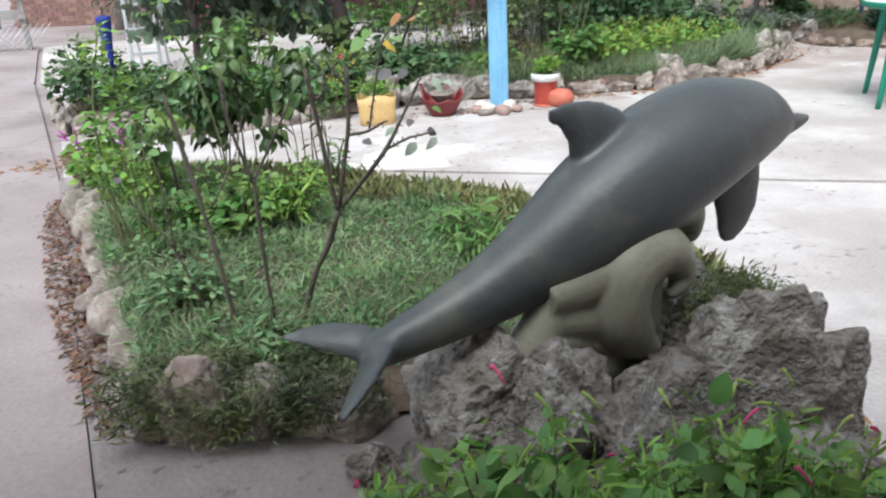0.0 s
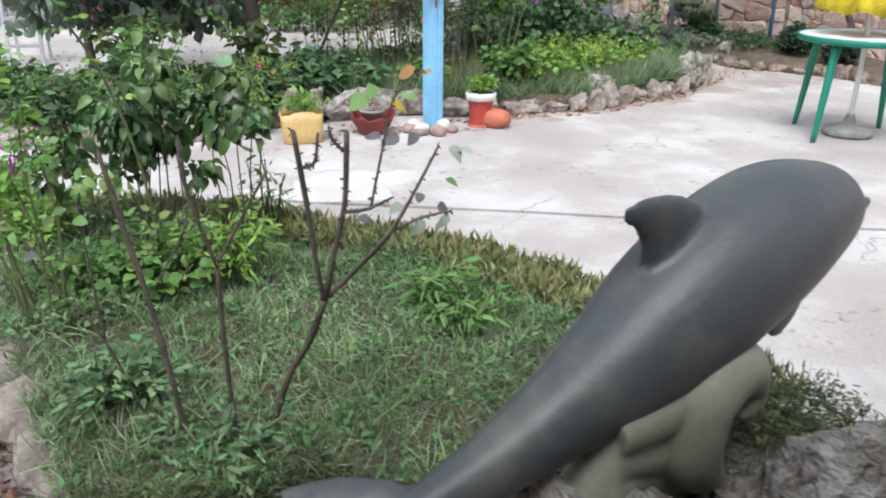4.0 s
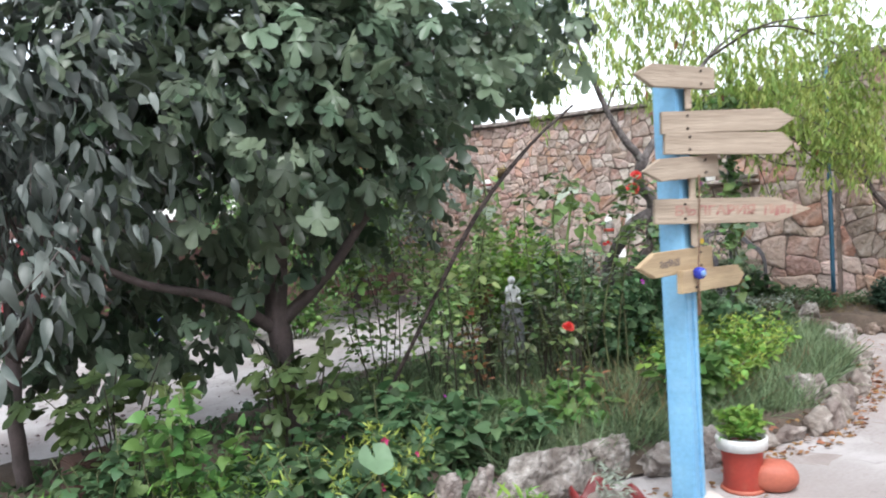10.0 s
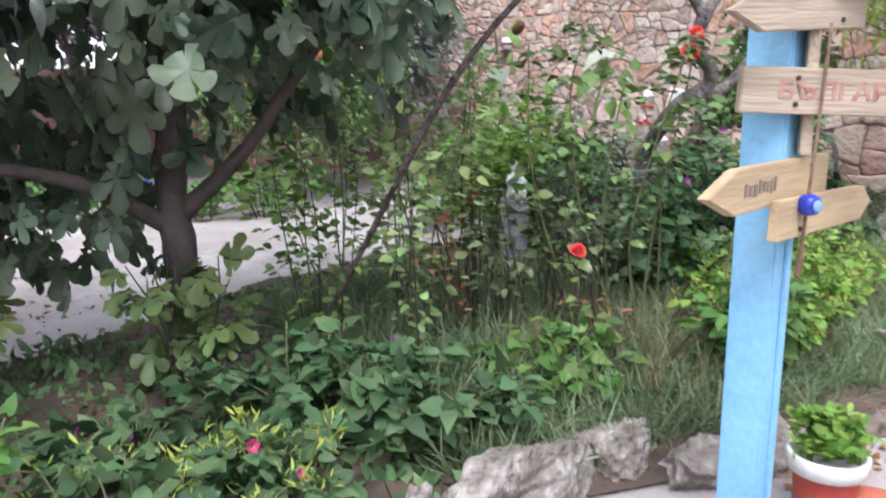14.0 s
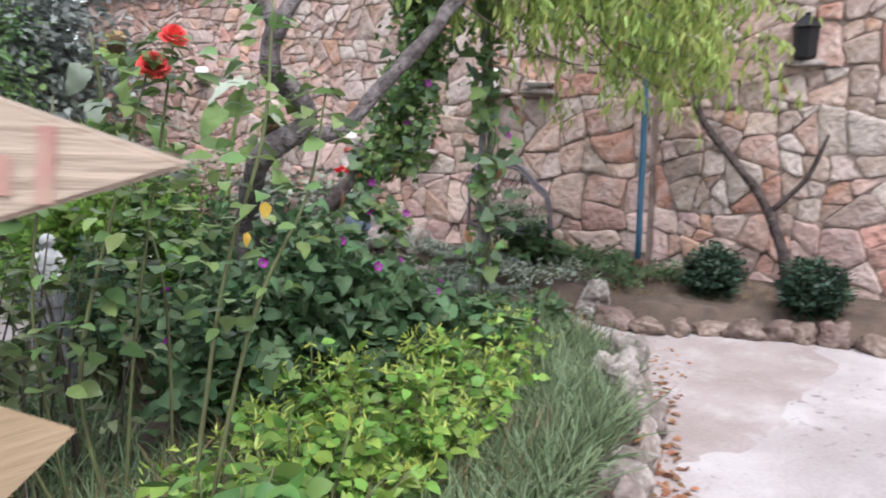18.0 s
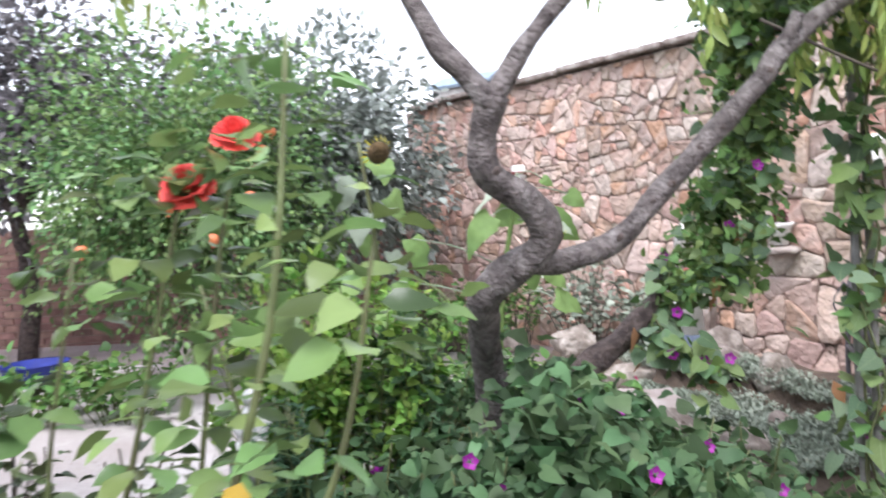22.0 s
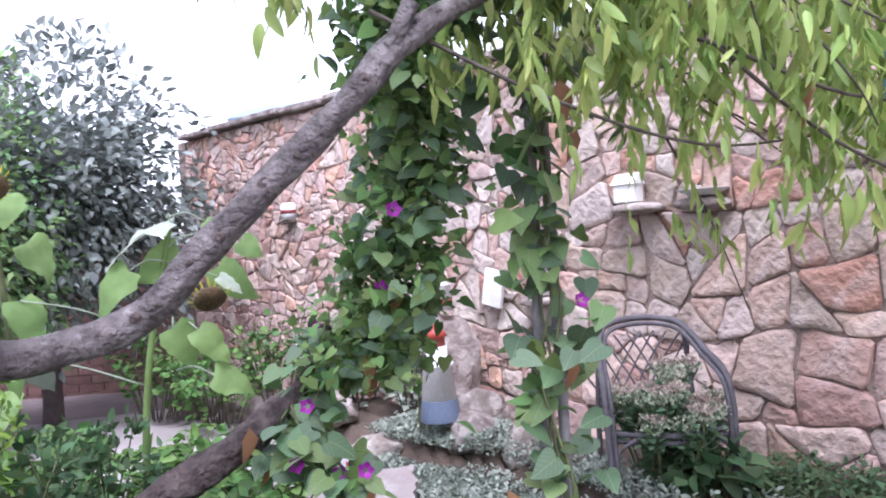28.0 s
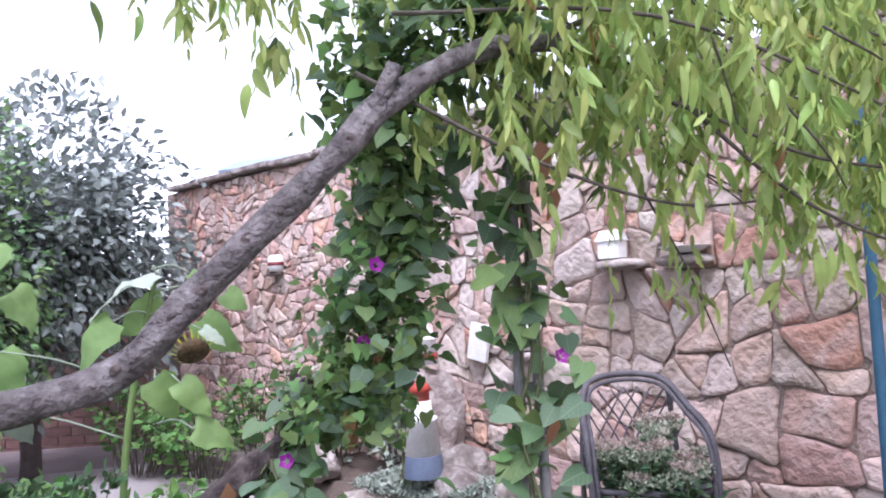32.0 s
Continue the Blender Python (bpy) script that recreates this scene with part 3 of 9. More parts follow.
# concrete darker and pinker than the patio's
PINKISH = mat("pinkish_concrete", (0.375, 0.325, 0.308), (0.30, 0.252, 0.232), rough=0.95, scale=3, fine=60, bump=0.6, stain=(0.47, 0.435, 0.42), stain_scale=2.6, stain_amount=0.8)
slab("pavement", ragged([(0.75, 6.0), (1.5, 6.28), (2.15, 6.42), (2.75, 6.85), (3.3, 7.15), (4.1, 7.5), (4.75, 7.7), (5.0, 7.95), (4.75, 8.4), (4.35, 8.65), (4.22, 9.3), (3.9, 8.6), (3.3, 7.7), (2.4, 7.1), (1.5, 6.7), (0.9, 6.55)], 0.08, 0.08), 0.007, 0.02, PINKISH, "darker pinkish strip of concrete beside the edging stones")
slab("path", ragged([(2.72, 9.85), (3.12, 9.58), (3.36, 9.8), (3.26, 10.3), (3.4, 11.1), (2.7, 11.3), (2.5, 10.4)], 0.07, 0.07), 0.125, 0.12, PINKISH, "pale dusty path beside the grey cushions")


def bed_body(name, poly, h, label):
    """Mounded soil within a bed's outline."""
    bm = bmesh.new()
    vs = [bm.verts.new((x, y, 0)) for x, y in poly]
    f = bm.faces.new(vs)
    f.normal_update()
    if f.normal.z < 0:
        f.normal_flip()
    bmesh.ops.triangulate(bm, faces=bm.faces[:])
    for _ in range(4):
        bmesh.ops.subdivide_edges(bm, edges=[e for e in bm.edges if e.calc_length() > 0.25], cuts=1, use_grid_fill=True)
        bmesh.ops.triangulate(bm, faces=bm.faces[:])
    rim = {v for v in bm.verts if v.is_boundary}
    for v in bm.verts:
        v.co.z = float(ground_h(v.co.x, v.co.y)) + (0.02 if v in rim else h + 0.05 * noise.noise(v.co * 2.1) + 0.02 * noise.noise(v.co * 6))
    return tagged(part(name, bm, SOIL, None), label, "soil", kind="structure")


bed_body("planting_bed_1", BED1, 0.11, "dark soil of the planted bed below the rose bush")
bed_body("planting_bed_2", BED2, 0.10, "dark soil of the planted bed round the signpost")
bed_body("planting_bed_3", BED3, 0.14, "brown soil of the raised bed along the stone wall")


def rubble_cells(length, height, size_at, seed):
    """Roughly squared stones of many sizes: uneven courses split again and again by slanting joints, then bent, their corners knocked off."""
    r = np.random.default_rng(seed)

    def bent(p):
        q, f = Vector((p[0] * 2.2, p[1] * 2.2, seed * 3.1)), Vector((p[0] * 9, p[1] * 9, seed * 1.7))
        return np.array((p[0] + 0.10 * noise.noise(q) + 0.016 * noise.noise(f), p[1] + 0.11 * noise.noise(q + Vector((7, 3, 9))) + 0.016 * noise.noise(f + Vector((4, 8, 2)))))

    def halves(poly, at, way):
        nrm, parts = np.array((-way[1], way[0])), ([], [])
        for a, b in zip(poly, poly[1:] + poly[:1]):
            sa, sb = (a - at) @ nrm, (b - at) @ nrm
            parts[0 if sa <= 0 else 1].append(a)
            if sa * sb < 0:
                x = a + (b - a) * sa / (sa - sb)
                parts[0].append(x)
                parts[1].append(x)
        return [p for p in parts if len(p) > 2]

    todo, v = [], -0.08
    while v < height + 0.08:
        h = r.uniform(0.42, 0.75)
        u = -0.1
        while u < length + 0.1:
            w = r.uniform(0.5, 1.3)
            todo.append([np.array(p) for p in ((u, v), (u + w, v), (u + w, v + h), (u, v + h))])
            u += w
        v += h
    cells = []
    while todo:
        poly = todo.pop()
        p = np.array(poly)
        c, box_ = p.mean(0), np.ptp(p, 0)
        area = 0.5 * abs(np.dot(p[:, 0], np.roll(p[:, 1], 1)) - np.dot(p[:, 1], np.roll(p[:, 0], 1)))
        want = (size_at(min(max(c[0], 0), length)) * (1.2 - 0.4 * c[1] / height)) ** 2 * 0.95
        spread, axes = np.linalg.eigh(np.cov(p.T))
        long_ = axes[:, 1]
        slim = math.sqrt(spread[1] / max(spread[0], 1e-6)) > 1.9
        if area > want * 0.78 * r.uniform(0.7, 1.8) or (slim and area > 0.25 * want):
            across = slim or spread[1] * (1.6 if abs(long_[1]) > 0.7 else 0.62) > spread[0]
            ang = math.atan2(long_[1], long_[0]) + (math.pi / 2 if across else 0) + r.normal(0, 0.2)
            got = halves(poly, c + (r.random(2) - 0.5) * box_ * 0.36, (math.cos(ang), math.sin(ang)))
            if len(got) == 2:
                todo += got
                continue
        # a rim of short runs with the corners knocked off
        ring = []
        for a, b in zip(p, np.roll(p, -1, 0)):
            run = np.linalg.norm(b - a)
            if run < 0.02:
                continue
            nick = min(0.03, run * r.uniform(0.06, 0.26)) / run
            for t in (nick, 0.5, 1 - nick) if run > 0.09 else (nick, 1 - nick):
                ring.append(bent(a + (b - a) * t))
        if len(ring) < 5:
            continue
        ring = np.array(ring)
        ring[:, 0], ring[:, 1] = ring[:, 0].clip(0, length), ring[:, 1].clip(0, height)
        if np.ptp(ring, 0).min() > 0.035:
            cells.append(ring)
    return cells


def stone_arrays(cell, r, gap=0.006):
    """A split stone that fills a cell: rim in the mortar, worn edge and a tilted, uneven face. u along the wall, v up, w out of it."""
    c = cell.mean(0)
    pts = cell
    size = math.sqrt(max(1e-4, 0.5 * abs(np.dot(pts[:, 0], np.roll(pts[:, 1], 1)) - np.dot(pts[:, 1], np.roll(pts[:, 0], 1)))))
    gap = gap * r.uniform(0.35, 1.3) * (1 + 2.5 * max(0.0, size - 0.15))
    out = r.uniform(0.004, 0.020) + 0.06 * max(0.0, size - 0.12)
    tilt = r.uniform(-0.14, 0.14, 2)
    v, f, n = [], [], len(pts)
    for inset, w, rag in ((gap, -0.04, 0.0), (gap * 1.05, out * 0.75, 0.003), (gap + 0.003 + size * 0.012, out, 0.004), (gap + 0.004 + size * 0.12, out + 0.003, 0.006), (gap + size * 0.27, out + 0.003, 0.006)):
        d = pts - c
        ln_ = np.linalg.norm(d, axis=1, keepdims=True)
        p = c + d * np.maximum(0.1, (ln_ - inset) / ln_)
        p = p + r.uniform(-1, 1, p.shape) * (0.003 if w > 0 else 0.0)
        lift = ((p - c) @ tilt + r.uniform(-1, 1, n) * rag) * (1 if w > 0 else 0)
        v += [(x, y, max(w + j, -0.002) if w > 0 else w) for (x, y), j in zip(p, lift)]
    v.append((c[0], c[1], out + 0.003 + r.uniform(-0.004, 0.005)))
    for ring in range(4):
        for i in range(n):
            a, b = ring * n + i, ring * n + (i + 1) % n
            f.append((a, b, b + n, a + n))
    for i in range(n):
        f.append((4 * n + i, 4 * n + (i + 1) % n, 5 * n))
    return np.array(v), f


def faces_smooth(ob, n):
    """A stone's face is smooth, its broken rim (the first two rings of n) is not."""
    ob.data.polygons.foreach_set("use_smooth", np.arange(len(ob.data.polygons)) >= n * 2)


def stone_wall(name, a, b, top, size_at, seed, label, parts_from, parts_to):
    """A rubble wall: mortared core, and stones on the side that faces the garden; those between two lengths along it are parts."""
    a, b = np.array(a), np.array(b)
    length = np.linalg.norm(b - a)
    d = (b - a) / length
    out = np.array((d[1], -d[0])) * (1 if (np.array((2.0, 8.0)) - a) @ np.array((d[1], -d[0])) > 0 else -1)
    flip = d[0] * out[1] - d[1] * out[0] > 0
    bm = bmesh.new()
    mid = (a + b) / 2 - out * 0.22
    box_into(bm, (length + 0.3, 0.44, top + 0.3), Matrix.Translation((mid[0], mid[1], top / 2 - 0.15)) @ Matrix.Rotation(math.atan2(d[1], d[0]), 4, "Z"))
    wall = tagged(part(name, bm, MORTAR, None, smooth=False), label, "wall", kind="structure")
    r = np.random.default_rng(seed)
    jv, jf, rims, n0 = [], [], [], 0
    count = 0
    for cell in rubble_cells(length, top, size_at, seed):
        v, f = stone_arrays(cell, r)
        w = np.stack([a[0] + d[0] * v[:, 0] + out[0] * v[:, 2], a[1] + d[1] * v[:, 0] + out[1] * v[:, 2], v[:, 1]], 1)
        if not flip:
            f = [q[::-1] for q in f]
        u = cell[:, 0].mean()
        if parts_from <= u <= parts_to and count < 300:
            c0 = w.mean(0)
            ob = raw("stone", w - c0, f, STONE, wall)
            faces_smooth(ob, len(cell))
            ob.location = c0
            count += 1
        else:
            jv.append(w)
            rims.append(np.arange(len(f)) >= len(cell) * 2)
            jf += [tuple(i + n0 for i in q) for q in f]
            n0 += len(w)
    if jv:
        rest = raw("stonework", np.vstack(jv), jf, STONEJ, wall)
        rest["kind"] = "stuff"
        rest.data.polygons.foreach_set("use_smooth", np.concatenate(rims))
    # coping
    cop = bmesh.new()
    n = int(length / 0.55)
    for i in range(n):
        p = a + d * (i + 0.5) * length / n - out * 0.16
        box_into(cop, (length / n - 0.02, 0.5, 0.05), Matrix.Translation((p[0], p[1], top + 0.028 + r.uniform(0, 0.02))) @ Matrix.Rotation(math.atan2(d[1], d[0]) + r.uniform(-0.03, 0.03), 4, "Z"), 0.01)
    part("coping", cop, ROCK, wall, "grey weathered coping slabs", smooth=False)
    return wall


stone_wall("wall_back", WALL_A, WALL_B, 2.52, lambda u: 0.165 + 0.105 * smooth01((u - 2.2) / 3.0), 3, "tall rubble wall of pink and ochre limestone", 2.6, 7.0)
stone_wall("wall_right", WALL_B + np.array((0.02, -0.05)), WALL_C, 2.74, lambda u: 0.25, 5, "tall rubble wall of large ochre and grey limestone blocks", 0, 3.2)

# ---- plants and flowers: builders ----


def flower_mesh(name, petals, radius, depth, material, cup=0.3, ruffle=0.0, layers=1):
    """A bloom: rings of petals round a throat, opening along z."""
    v, f = [], []
    for ly in range(layers):
        s = 1 - 0.27 * ly
        for i in range(petals):
            a = 2 * math.pi * (i + 0.5 * (ly % 2)) / petals + 0.3 * ly
            w = math.pi / petals * 1.05
            z0, z1 = depth * 0.4 + 0.1 * ly * depth, depth * (1 + 0.25 * ly)
            n = len(v)
            r0, r1, r2 = radius * 0.15 * s, radius * 0.75 * s, radius * s
            rz = ruffle * (1 if i % 2 else -1)
            v += [(r0 * math.cos(a), r0 * math.sin(a), 0), (r1 * math.cos(a - w), r1 * math.sin(a - w), z0 + rz), (r1 * 0.8 * math.cos(a), r1 * 0.8 * math.sin(a), z0 * 0.8),
                  (r1 * math.cos(a + w), r1 * math.sin(a + w), z0 - rz), (r2 * math.cos(a), r2 * math.sin(a), z1 * (1 - cup))]
            f += [(n, n + 1, n + 2), (n, n + 2, n + 3), (n + 1, n + 4, n + 2), (n + 2, n + 4, n + 3)]
    me = bpy.data.meshes.new(name)
    me.from_pydata(v, [], f)
    me.update()
    me.materials.append(material)
    return me


MAGENTA = mat("magenta_petal", (0.36, 0.02, 0.33), (0.22, 0.015, 0.22), rough=0.5, bump=0.1, translucent=0.3)
ROSERED = mat("rose_petal", (0.85, 0.13, 0.10), (0.72, 0.07, 0.07), rough=0.5, bump=0.1, translucent=0.3)
YELLOWP = mat("yellow_petal", (0.75, 0.68, 0.05), (0.6, 0.5, 0.05), rough=0.5, bump=0.1, translucent=0.3)
PINKP = mat("pink_petal", (0.62, 0.06, 0.20), (0.5, 0.03, 0.15), rough=0.5, bump=0.1, translucent=0.3)


def rose_mesh(name, radius, material):
    """A full rose: rings of curved petals, flat outside and upright at the heart."""
    v, f = [], []
    for ly, (tilt, r0, length, count) in enumerate(((-0.15, 0.10, 0.95, 7), (0.15, 0.10, 0.88, 7), (0.45, 0.10, 0.80, 6), (0.75, 0.12, 0.70, 6), (1.05, 0.12, 0.62, 5), (1.3, 0.10, 0.58, 4))):
        for i in range(count):
            a = 2 * math.pi * (i + 0.37 * ly) / count + 0.2 * math.sin(i * 3 + ly)
            n = len(v)
            for s in (0.0, 0.5, 0.85, 1.0):
                bend = tilt + 0.5 * s - 0.9 * max(0.0, s - 0.75)
                w = math.pi / count * 1.25 * (0.35 + 0.75 * math.sin(math.pi * min(1.0, 0.15 + 0.62 * s)))
                for k in (-1, -0.4, 0.4, 1):
                    rr = r0 + length * s * math.cos(bend) - 0.05 * abs(k) * s
                    z = length * s * math.sin(bend) + 0.10 * ly + 0.05 * k * k * s + 0.03 * math.sin(5 * k + i + ly) * s
                    v.append((radius * rr * math.cos(a + k * w), radius * rr * math.sin(a + k * w), radius * z))
            for p in range(3):
                for q in range(3):
                    c = n + 4 * p + q
                    f.append((c, c + 1, c + 5, c + 4))
    me = bpy.data.meshes.new(name)
    me.from_pydata(v, [], f)
    me.update()
    me.shade_smooth()
    me.materials.append(material)
    return me


GLORYF = flower_mesh("glory_bloom", 5, 0.024, 0.018, MAGENTA, 0.2)
ROSEF = rose_mesh("rose_bloom", 0.046, ROSERED)
PINKF = flower_mesh("pink_bloom", 5, 0.016, 0.02, PINKP, 0.3)


def bloom(mesh, at, parent, up=(0, 0, 1), scale=1.0, name="flower", label=""):
    ob = new(name, mesh)
    ob.parent = parent
    ob.matrix_local = Matrix.LocRotScale(Vector(at), Vector(up).to_track_quat("Z", "Y"), (scale, scale, scale))
    if label:
        ob["label"] = label
    return ob


def bush(name, at, height, spread, n_stems, tpl, n_leaves, size, leaf, label, category, stem=None, group="", low=0.2, droop=0.0, wide=0.6, stem_r=0.006, tip=None, tip_n=0, flowers=(),
         lean=(0, 0), stems=True, fuzz=0.05):
    """Stems that rise and spread from a base, with leaves all along them; tip: (template, size, material) on the stems' ends. Local to its base."""
    th = thing(name, at, label, category, group)
    P, D, ends = [], [], []
    per = max(1, n_leaves // n_stems)
    for i in range(n_stems):
        a, u = rng.random() * 2 * math.pi, rng.random() ** 0.6
        h = height * rng.uniform(0.6, 1.0) * (1 - 0.3 * u * u)
        d = np.array((math.cos(a), math.sin(a), 0))
        b0 = d * spread * 0.35 * u + rng.normal(size=3) * (0.02, 0.02, 0)
        end = d * spread * u + np.array((lean[0], lean[1], h))
        mid = b0 * 0.6 + end * 0.4 + np.array((0, 0, h * 0.18)) + rng.normal(size=3) * 0.03 * height
        c = curve_pts([b0, mid, end], 4)
        if stems:
            bm = bmesh.new()
            tube_into(bm, c, np.linspace(stem_r, stem_r * 0.45, len(c)), 5)
            part("stem", bm, stem or STEM, th)
        s = low + (1 - low) * rng.random(per) ** 0.8
        k = np.clip(s * (len(c) - 1), 0, len(c) - 1.001)
        i0 = k.astype(int)
        p = c[i0] + (c[i0 + 1] - c[i0]) * (k - i0)[:, None]
        out = rng.normal(size=(per, 3))
        out[:, 2] *= 0.35
        out /= np.linalg.norm(out, axis=1, keepdims=True)
        P.append(p + out * fuzz * rng.random((per, 1)))
        dd = out + d * wide * u
        dd[:, 2] += 0.25 - droop
        D.append(dd)
        ends.append(c[-1])
    P, D = np.vstack(P), np.vstack(D)
    leaves("foliage", tpl, P, D, ups(len(P), 0.5), size * rng.uniform(0.55, 1.15, len(P)), leaf, th)["kind"] = "stuff"
    if tip:
        e = np.repeat(np.array(ends), tip_n, 0)
        leaves("blossom", tip[0], e + rng.normal(size=e.shape) * 0.02, dirs(len(e), 0.7), dirs(len(e), 0), tip[1] * rng.uniform(0.6, 1.2, len(e)), tip[2], th)["kind"] = "stuff"
    for mesh, count, scale in flowers:
        for i in rng.choice(len(P), count, replace=False):
            d = D[i] / np.linalg.norm(D[i])
            bloom(mesh, P[i] + d * 0.04 + np.array((0, 0, 0.03)), th, d + np.array((0, 0, 0.3)), scale * rng.uniform(0.8, 1.1))
    return th


def grass(name, poly, n, size, material, label, spread=0.5, tpl=BLADE, z=0.0, category="grass", clump=0.0, mound=0.0):
    p = scatter(poly, n)
    if clump:
        keep = np.array([noise.noise(Vector((x * 2.3, y * 2.3, 1.7))) > -clump for x, y in p])
        p = p[keep]
    P = np.column_stack([p, bed_h(p[:, 0], p[:, 1]) + z - 0.01])
    if mound:
        lump = np.array([max(0.0, 0.4 + noise.noise(Vector((x * 3.1, y * 3.1, 0.7))) + 0.5 * noise.noise(Vector((x * 8, y * 8, 4.2)))) for x, y in p])
        P[:, 2] += mound * lump * rng.uniform(0.3, 1, len(p))
    D = rng.normal(size=P.shape) * spread
    D[:, 2] = 1
    ob = leaves(name, tpl, P, D, rng.normal(size=P.shape), size * rng.uniform(0.5, 1.2, len(P)), material)
    return tagged(ob, label, category, kind="stuff")


def litter(name, poly, n, size, material, label, z=0.006):
    p = scatter(poly, n)
    P = np.column_stack([p, bed_h(p[:, 0], p[:, 1]) + z + 0.01 * rng.random(n)])
    D = rng.normal(size=P.shape)
    D[:, 2] *= 0.12
    ob = leaves(name, OVATE, P, D, ups(n, 0.25), size * rng.uniform(0.4, 1.2, n), material)
    return tagged(ob, label, "dead leaves", kind="stuff")


def edging(name, path, size, seed, label, hz=0.26, gap=0.86, sink=0.25, stone=None):
    """A row of rough stones along a line, each a part."""
    r = np.random.default_rng(seed)
    th = thing(name, (0, 0, 0), label, "stone edging", kind="structure")
    pts = np.array(path, float)
    seg = np.linalg.norm(np.diff(pts, axis=0), axis=1)
    cum = np.concatenate([[0], np.cumsum(seg)])
    u = 0.0
    while u < cum[-1]:
        w = size * r.uniform(0.65, 1.5)
        m = min(u + w / 2, cum[-1])
        x, y = np.interp(m, cum, pts[:, 0]), np.interp(m, cum, pts[:, 1])
        i = min(np.searchsorted(cum, m), len(cum) - 1) - 1
        a = math.atan2(*(pts[i + 1] - pts[i])[::-1])
        h = hz * r.uniform(0.65, 1.25)
        rock("stone", (x + r.uniform(-0.03, 0.03), y + r.uniform(-0.03, 0.03), float(ground_h(x, y)) + h * (0.5 - sink)), (w * 1.12, size * r.uniform(0.6, 0.95), h), int(r.integers(1000)), stone or ROCK, th, a + r.uniform(-0.25, 0.25), sub=4, rough=0.65, tilt=r.uniform(-0.15, 0.15), crag=0.9)
        u += w * gap
    return th


# ---- the bed with the dolphin ----
DOLPHIN = mat("dolphin_paint", (0.050, 0.055, 0.058), (0.036, 0.040, 0.043), rough=0.46, scale=3, fine=70, bump=0.10, stain=(0.116, 0.114, 0.090), stain_scale=5, stain_amount=0.55)
WAVE = mat("cast_stone", (0.21, 0.205, 0.16), (0.145, 0.14, 0.105), rough=0.6, scale=4, fine=60, bump=0.15, stain=(0.10, 0.10, 0.07), stain_scale=5, stain_amount=0.5)


def dolphin():
    bm = bmesh.new()
    spine = curve_pts([(-0.235, 1.475, 0.378, 0.036), (-0.185, 1.495, 0.395, 0.048), (-0.055, 1.555, 0.430, 0.066), (0.090, 1.625, 0.480, 0.092), (0.235, 1.685, 0.550, 0.128), (0.360, 1.745, 0.622, 0.156),
                       (0.500, 1.810, 0.700, 0.165), (0.645, 1.880, 0.757, 0.156), (0.775, 1.940, 0.774, 0.122), (0.845, 1.972, 0.768, 0.092), (0.895, 1.994, 0.758, 0.060), (0.925, 2.008, 0.750, 0.036),
                       (0.970, 2.030, 0.752, 0.024), (1.008, 2.048, 0.757, 0.013)], 4)
    tube_into(bm, spine[:, :3], spine[:, 3], 28)
    side = Vector((-0.41, 0.91, 0)).normalized()

    def blade(rows, thick):
        """A fin: rows of (leading edge, trailing edge), thickest at its root."""
        rings = []
        for i, (p, q) in enumerate(rows):
            p, q = Vector(p), Vector(q)
            t = thick * (1 - 0.85 * i / (len(rows) - 1))
            ax = (q - p).normalized()
            up = (Vector(rows[-1][0]) - Vector(rows[0][0])).normalized()
            nrm = ax.cross(up).normalized()
            ring = []
            for k in range(14):
                a = 2 * math.pi * k / 14
                ring.append(bm.verts.new(p.lerp(q, 0.5 - 0.5 * math.cos(a)) + nrm * t * math.sin(a)))
            rings.append(ring)
        for a, b in zip(rings, rings[1:]):
            for k in range(14):
                bm.faces.new((a[k], a[(k + 1) % 14], b[(k + 1) % 14], b[k]))
        bm.faces.new(rings[0][::-1])
        bm.faces.new(rings[-1])

    # back fin
    blade([((0.45, 1.795, 0.82), (0.27, 1.71, 0.69)), ((0.405, 1.77, 0.87), (0.272, 1.71, 0.745)), ((0.345, 1.74, 0.900), (0.265, 1.705, 0.80)), ((0.275, 1.71, 0.908), (0.240, 1.692, 0.845)), ((0.212, 1.68, 0.897), (0.208, 1.678, 0.860))], 0.034)
    # the one flipper
    blade([((0.87, 2.045, 0.74), (0.685, 1.96, 0.70)), ((0.882, 2.052, 0.66), (0.69, 1.96, 0.63)), ((0.892, 2.055, 0.58), (0.725, 1.976, 0.56)), ((0.888, 2.052, 0.50), (0.745, 1.985, 0.49)), ((0.86, 2.042, 0.435), (0.755, 1.992, 0.43)), ((0.82, 2.02, 0.402), (0.775, 2.0, 0.402))], 0.038)
    # tail flukes
    root = Vector((-0.20, 1.49, 0.39))
    for tip, bend in ((Vector((-0.47, 1.60, 0.375)), 0.035), (Vector((-0.27, 1.20, 0.385)), -0.01)):
        d = tip - root
        back = Vector((-0.12, -0.055, -0.045))
        if bend < 0:
            back = Vector((-0.11, 0.02, -0.12))
        rows = []
        for s, w in ((0.0, 0.62), (0.3, 0.75), (0.6, 0.62), (0.85, 0.34), (1.0, 0.05)):
            c = root + d * s + Vector((0, 0, bend * math.sin(math.pi * s)))
            rows.append((c - back * 0.45 * w, c + back * 0.75 * w))
        blade(rows, 0.024)
    bmesh.ops.recalc_face_normals(bm, faces=bm.faces[:])
    ob = part("dolphin_statue", bm, DOLPHIN)
    ob.modifiers.new("weld", "REMESH").mode = "VOXEL"
    ob.modifiers["weld"].voxel_size, ob.modifiers["weld"].use_smooth_shade = 0.009, True
    sm = ob.modifiers.new("soften", "SMOOTH")
    sm.factor, sm.iterations = 0.5, 7
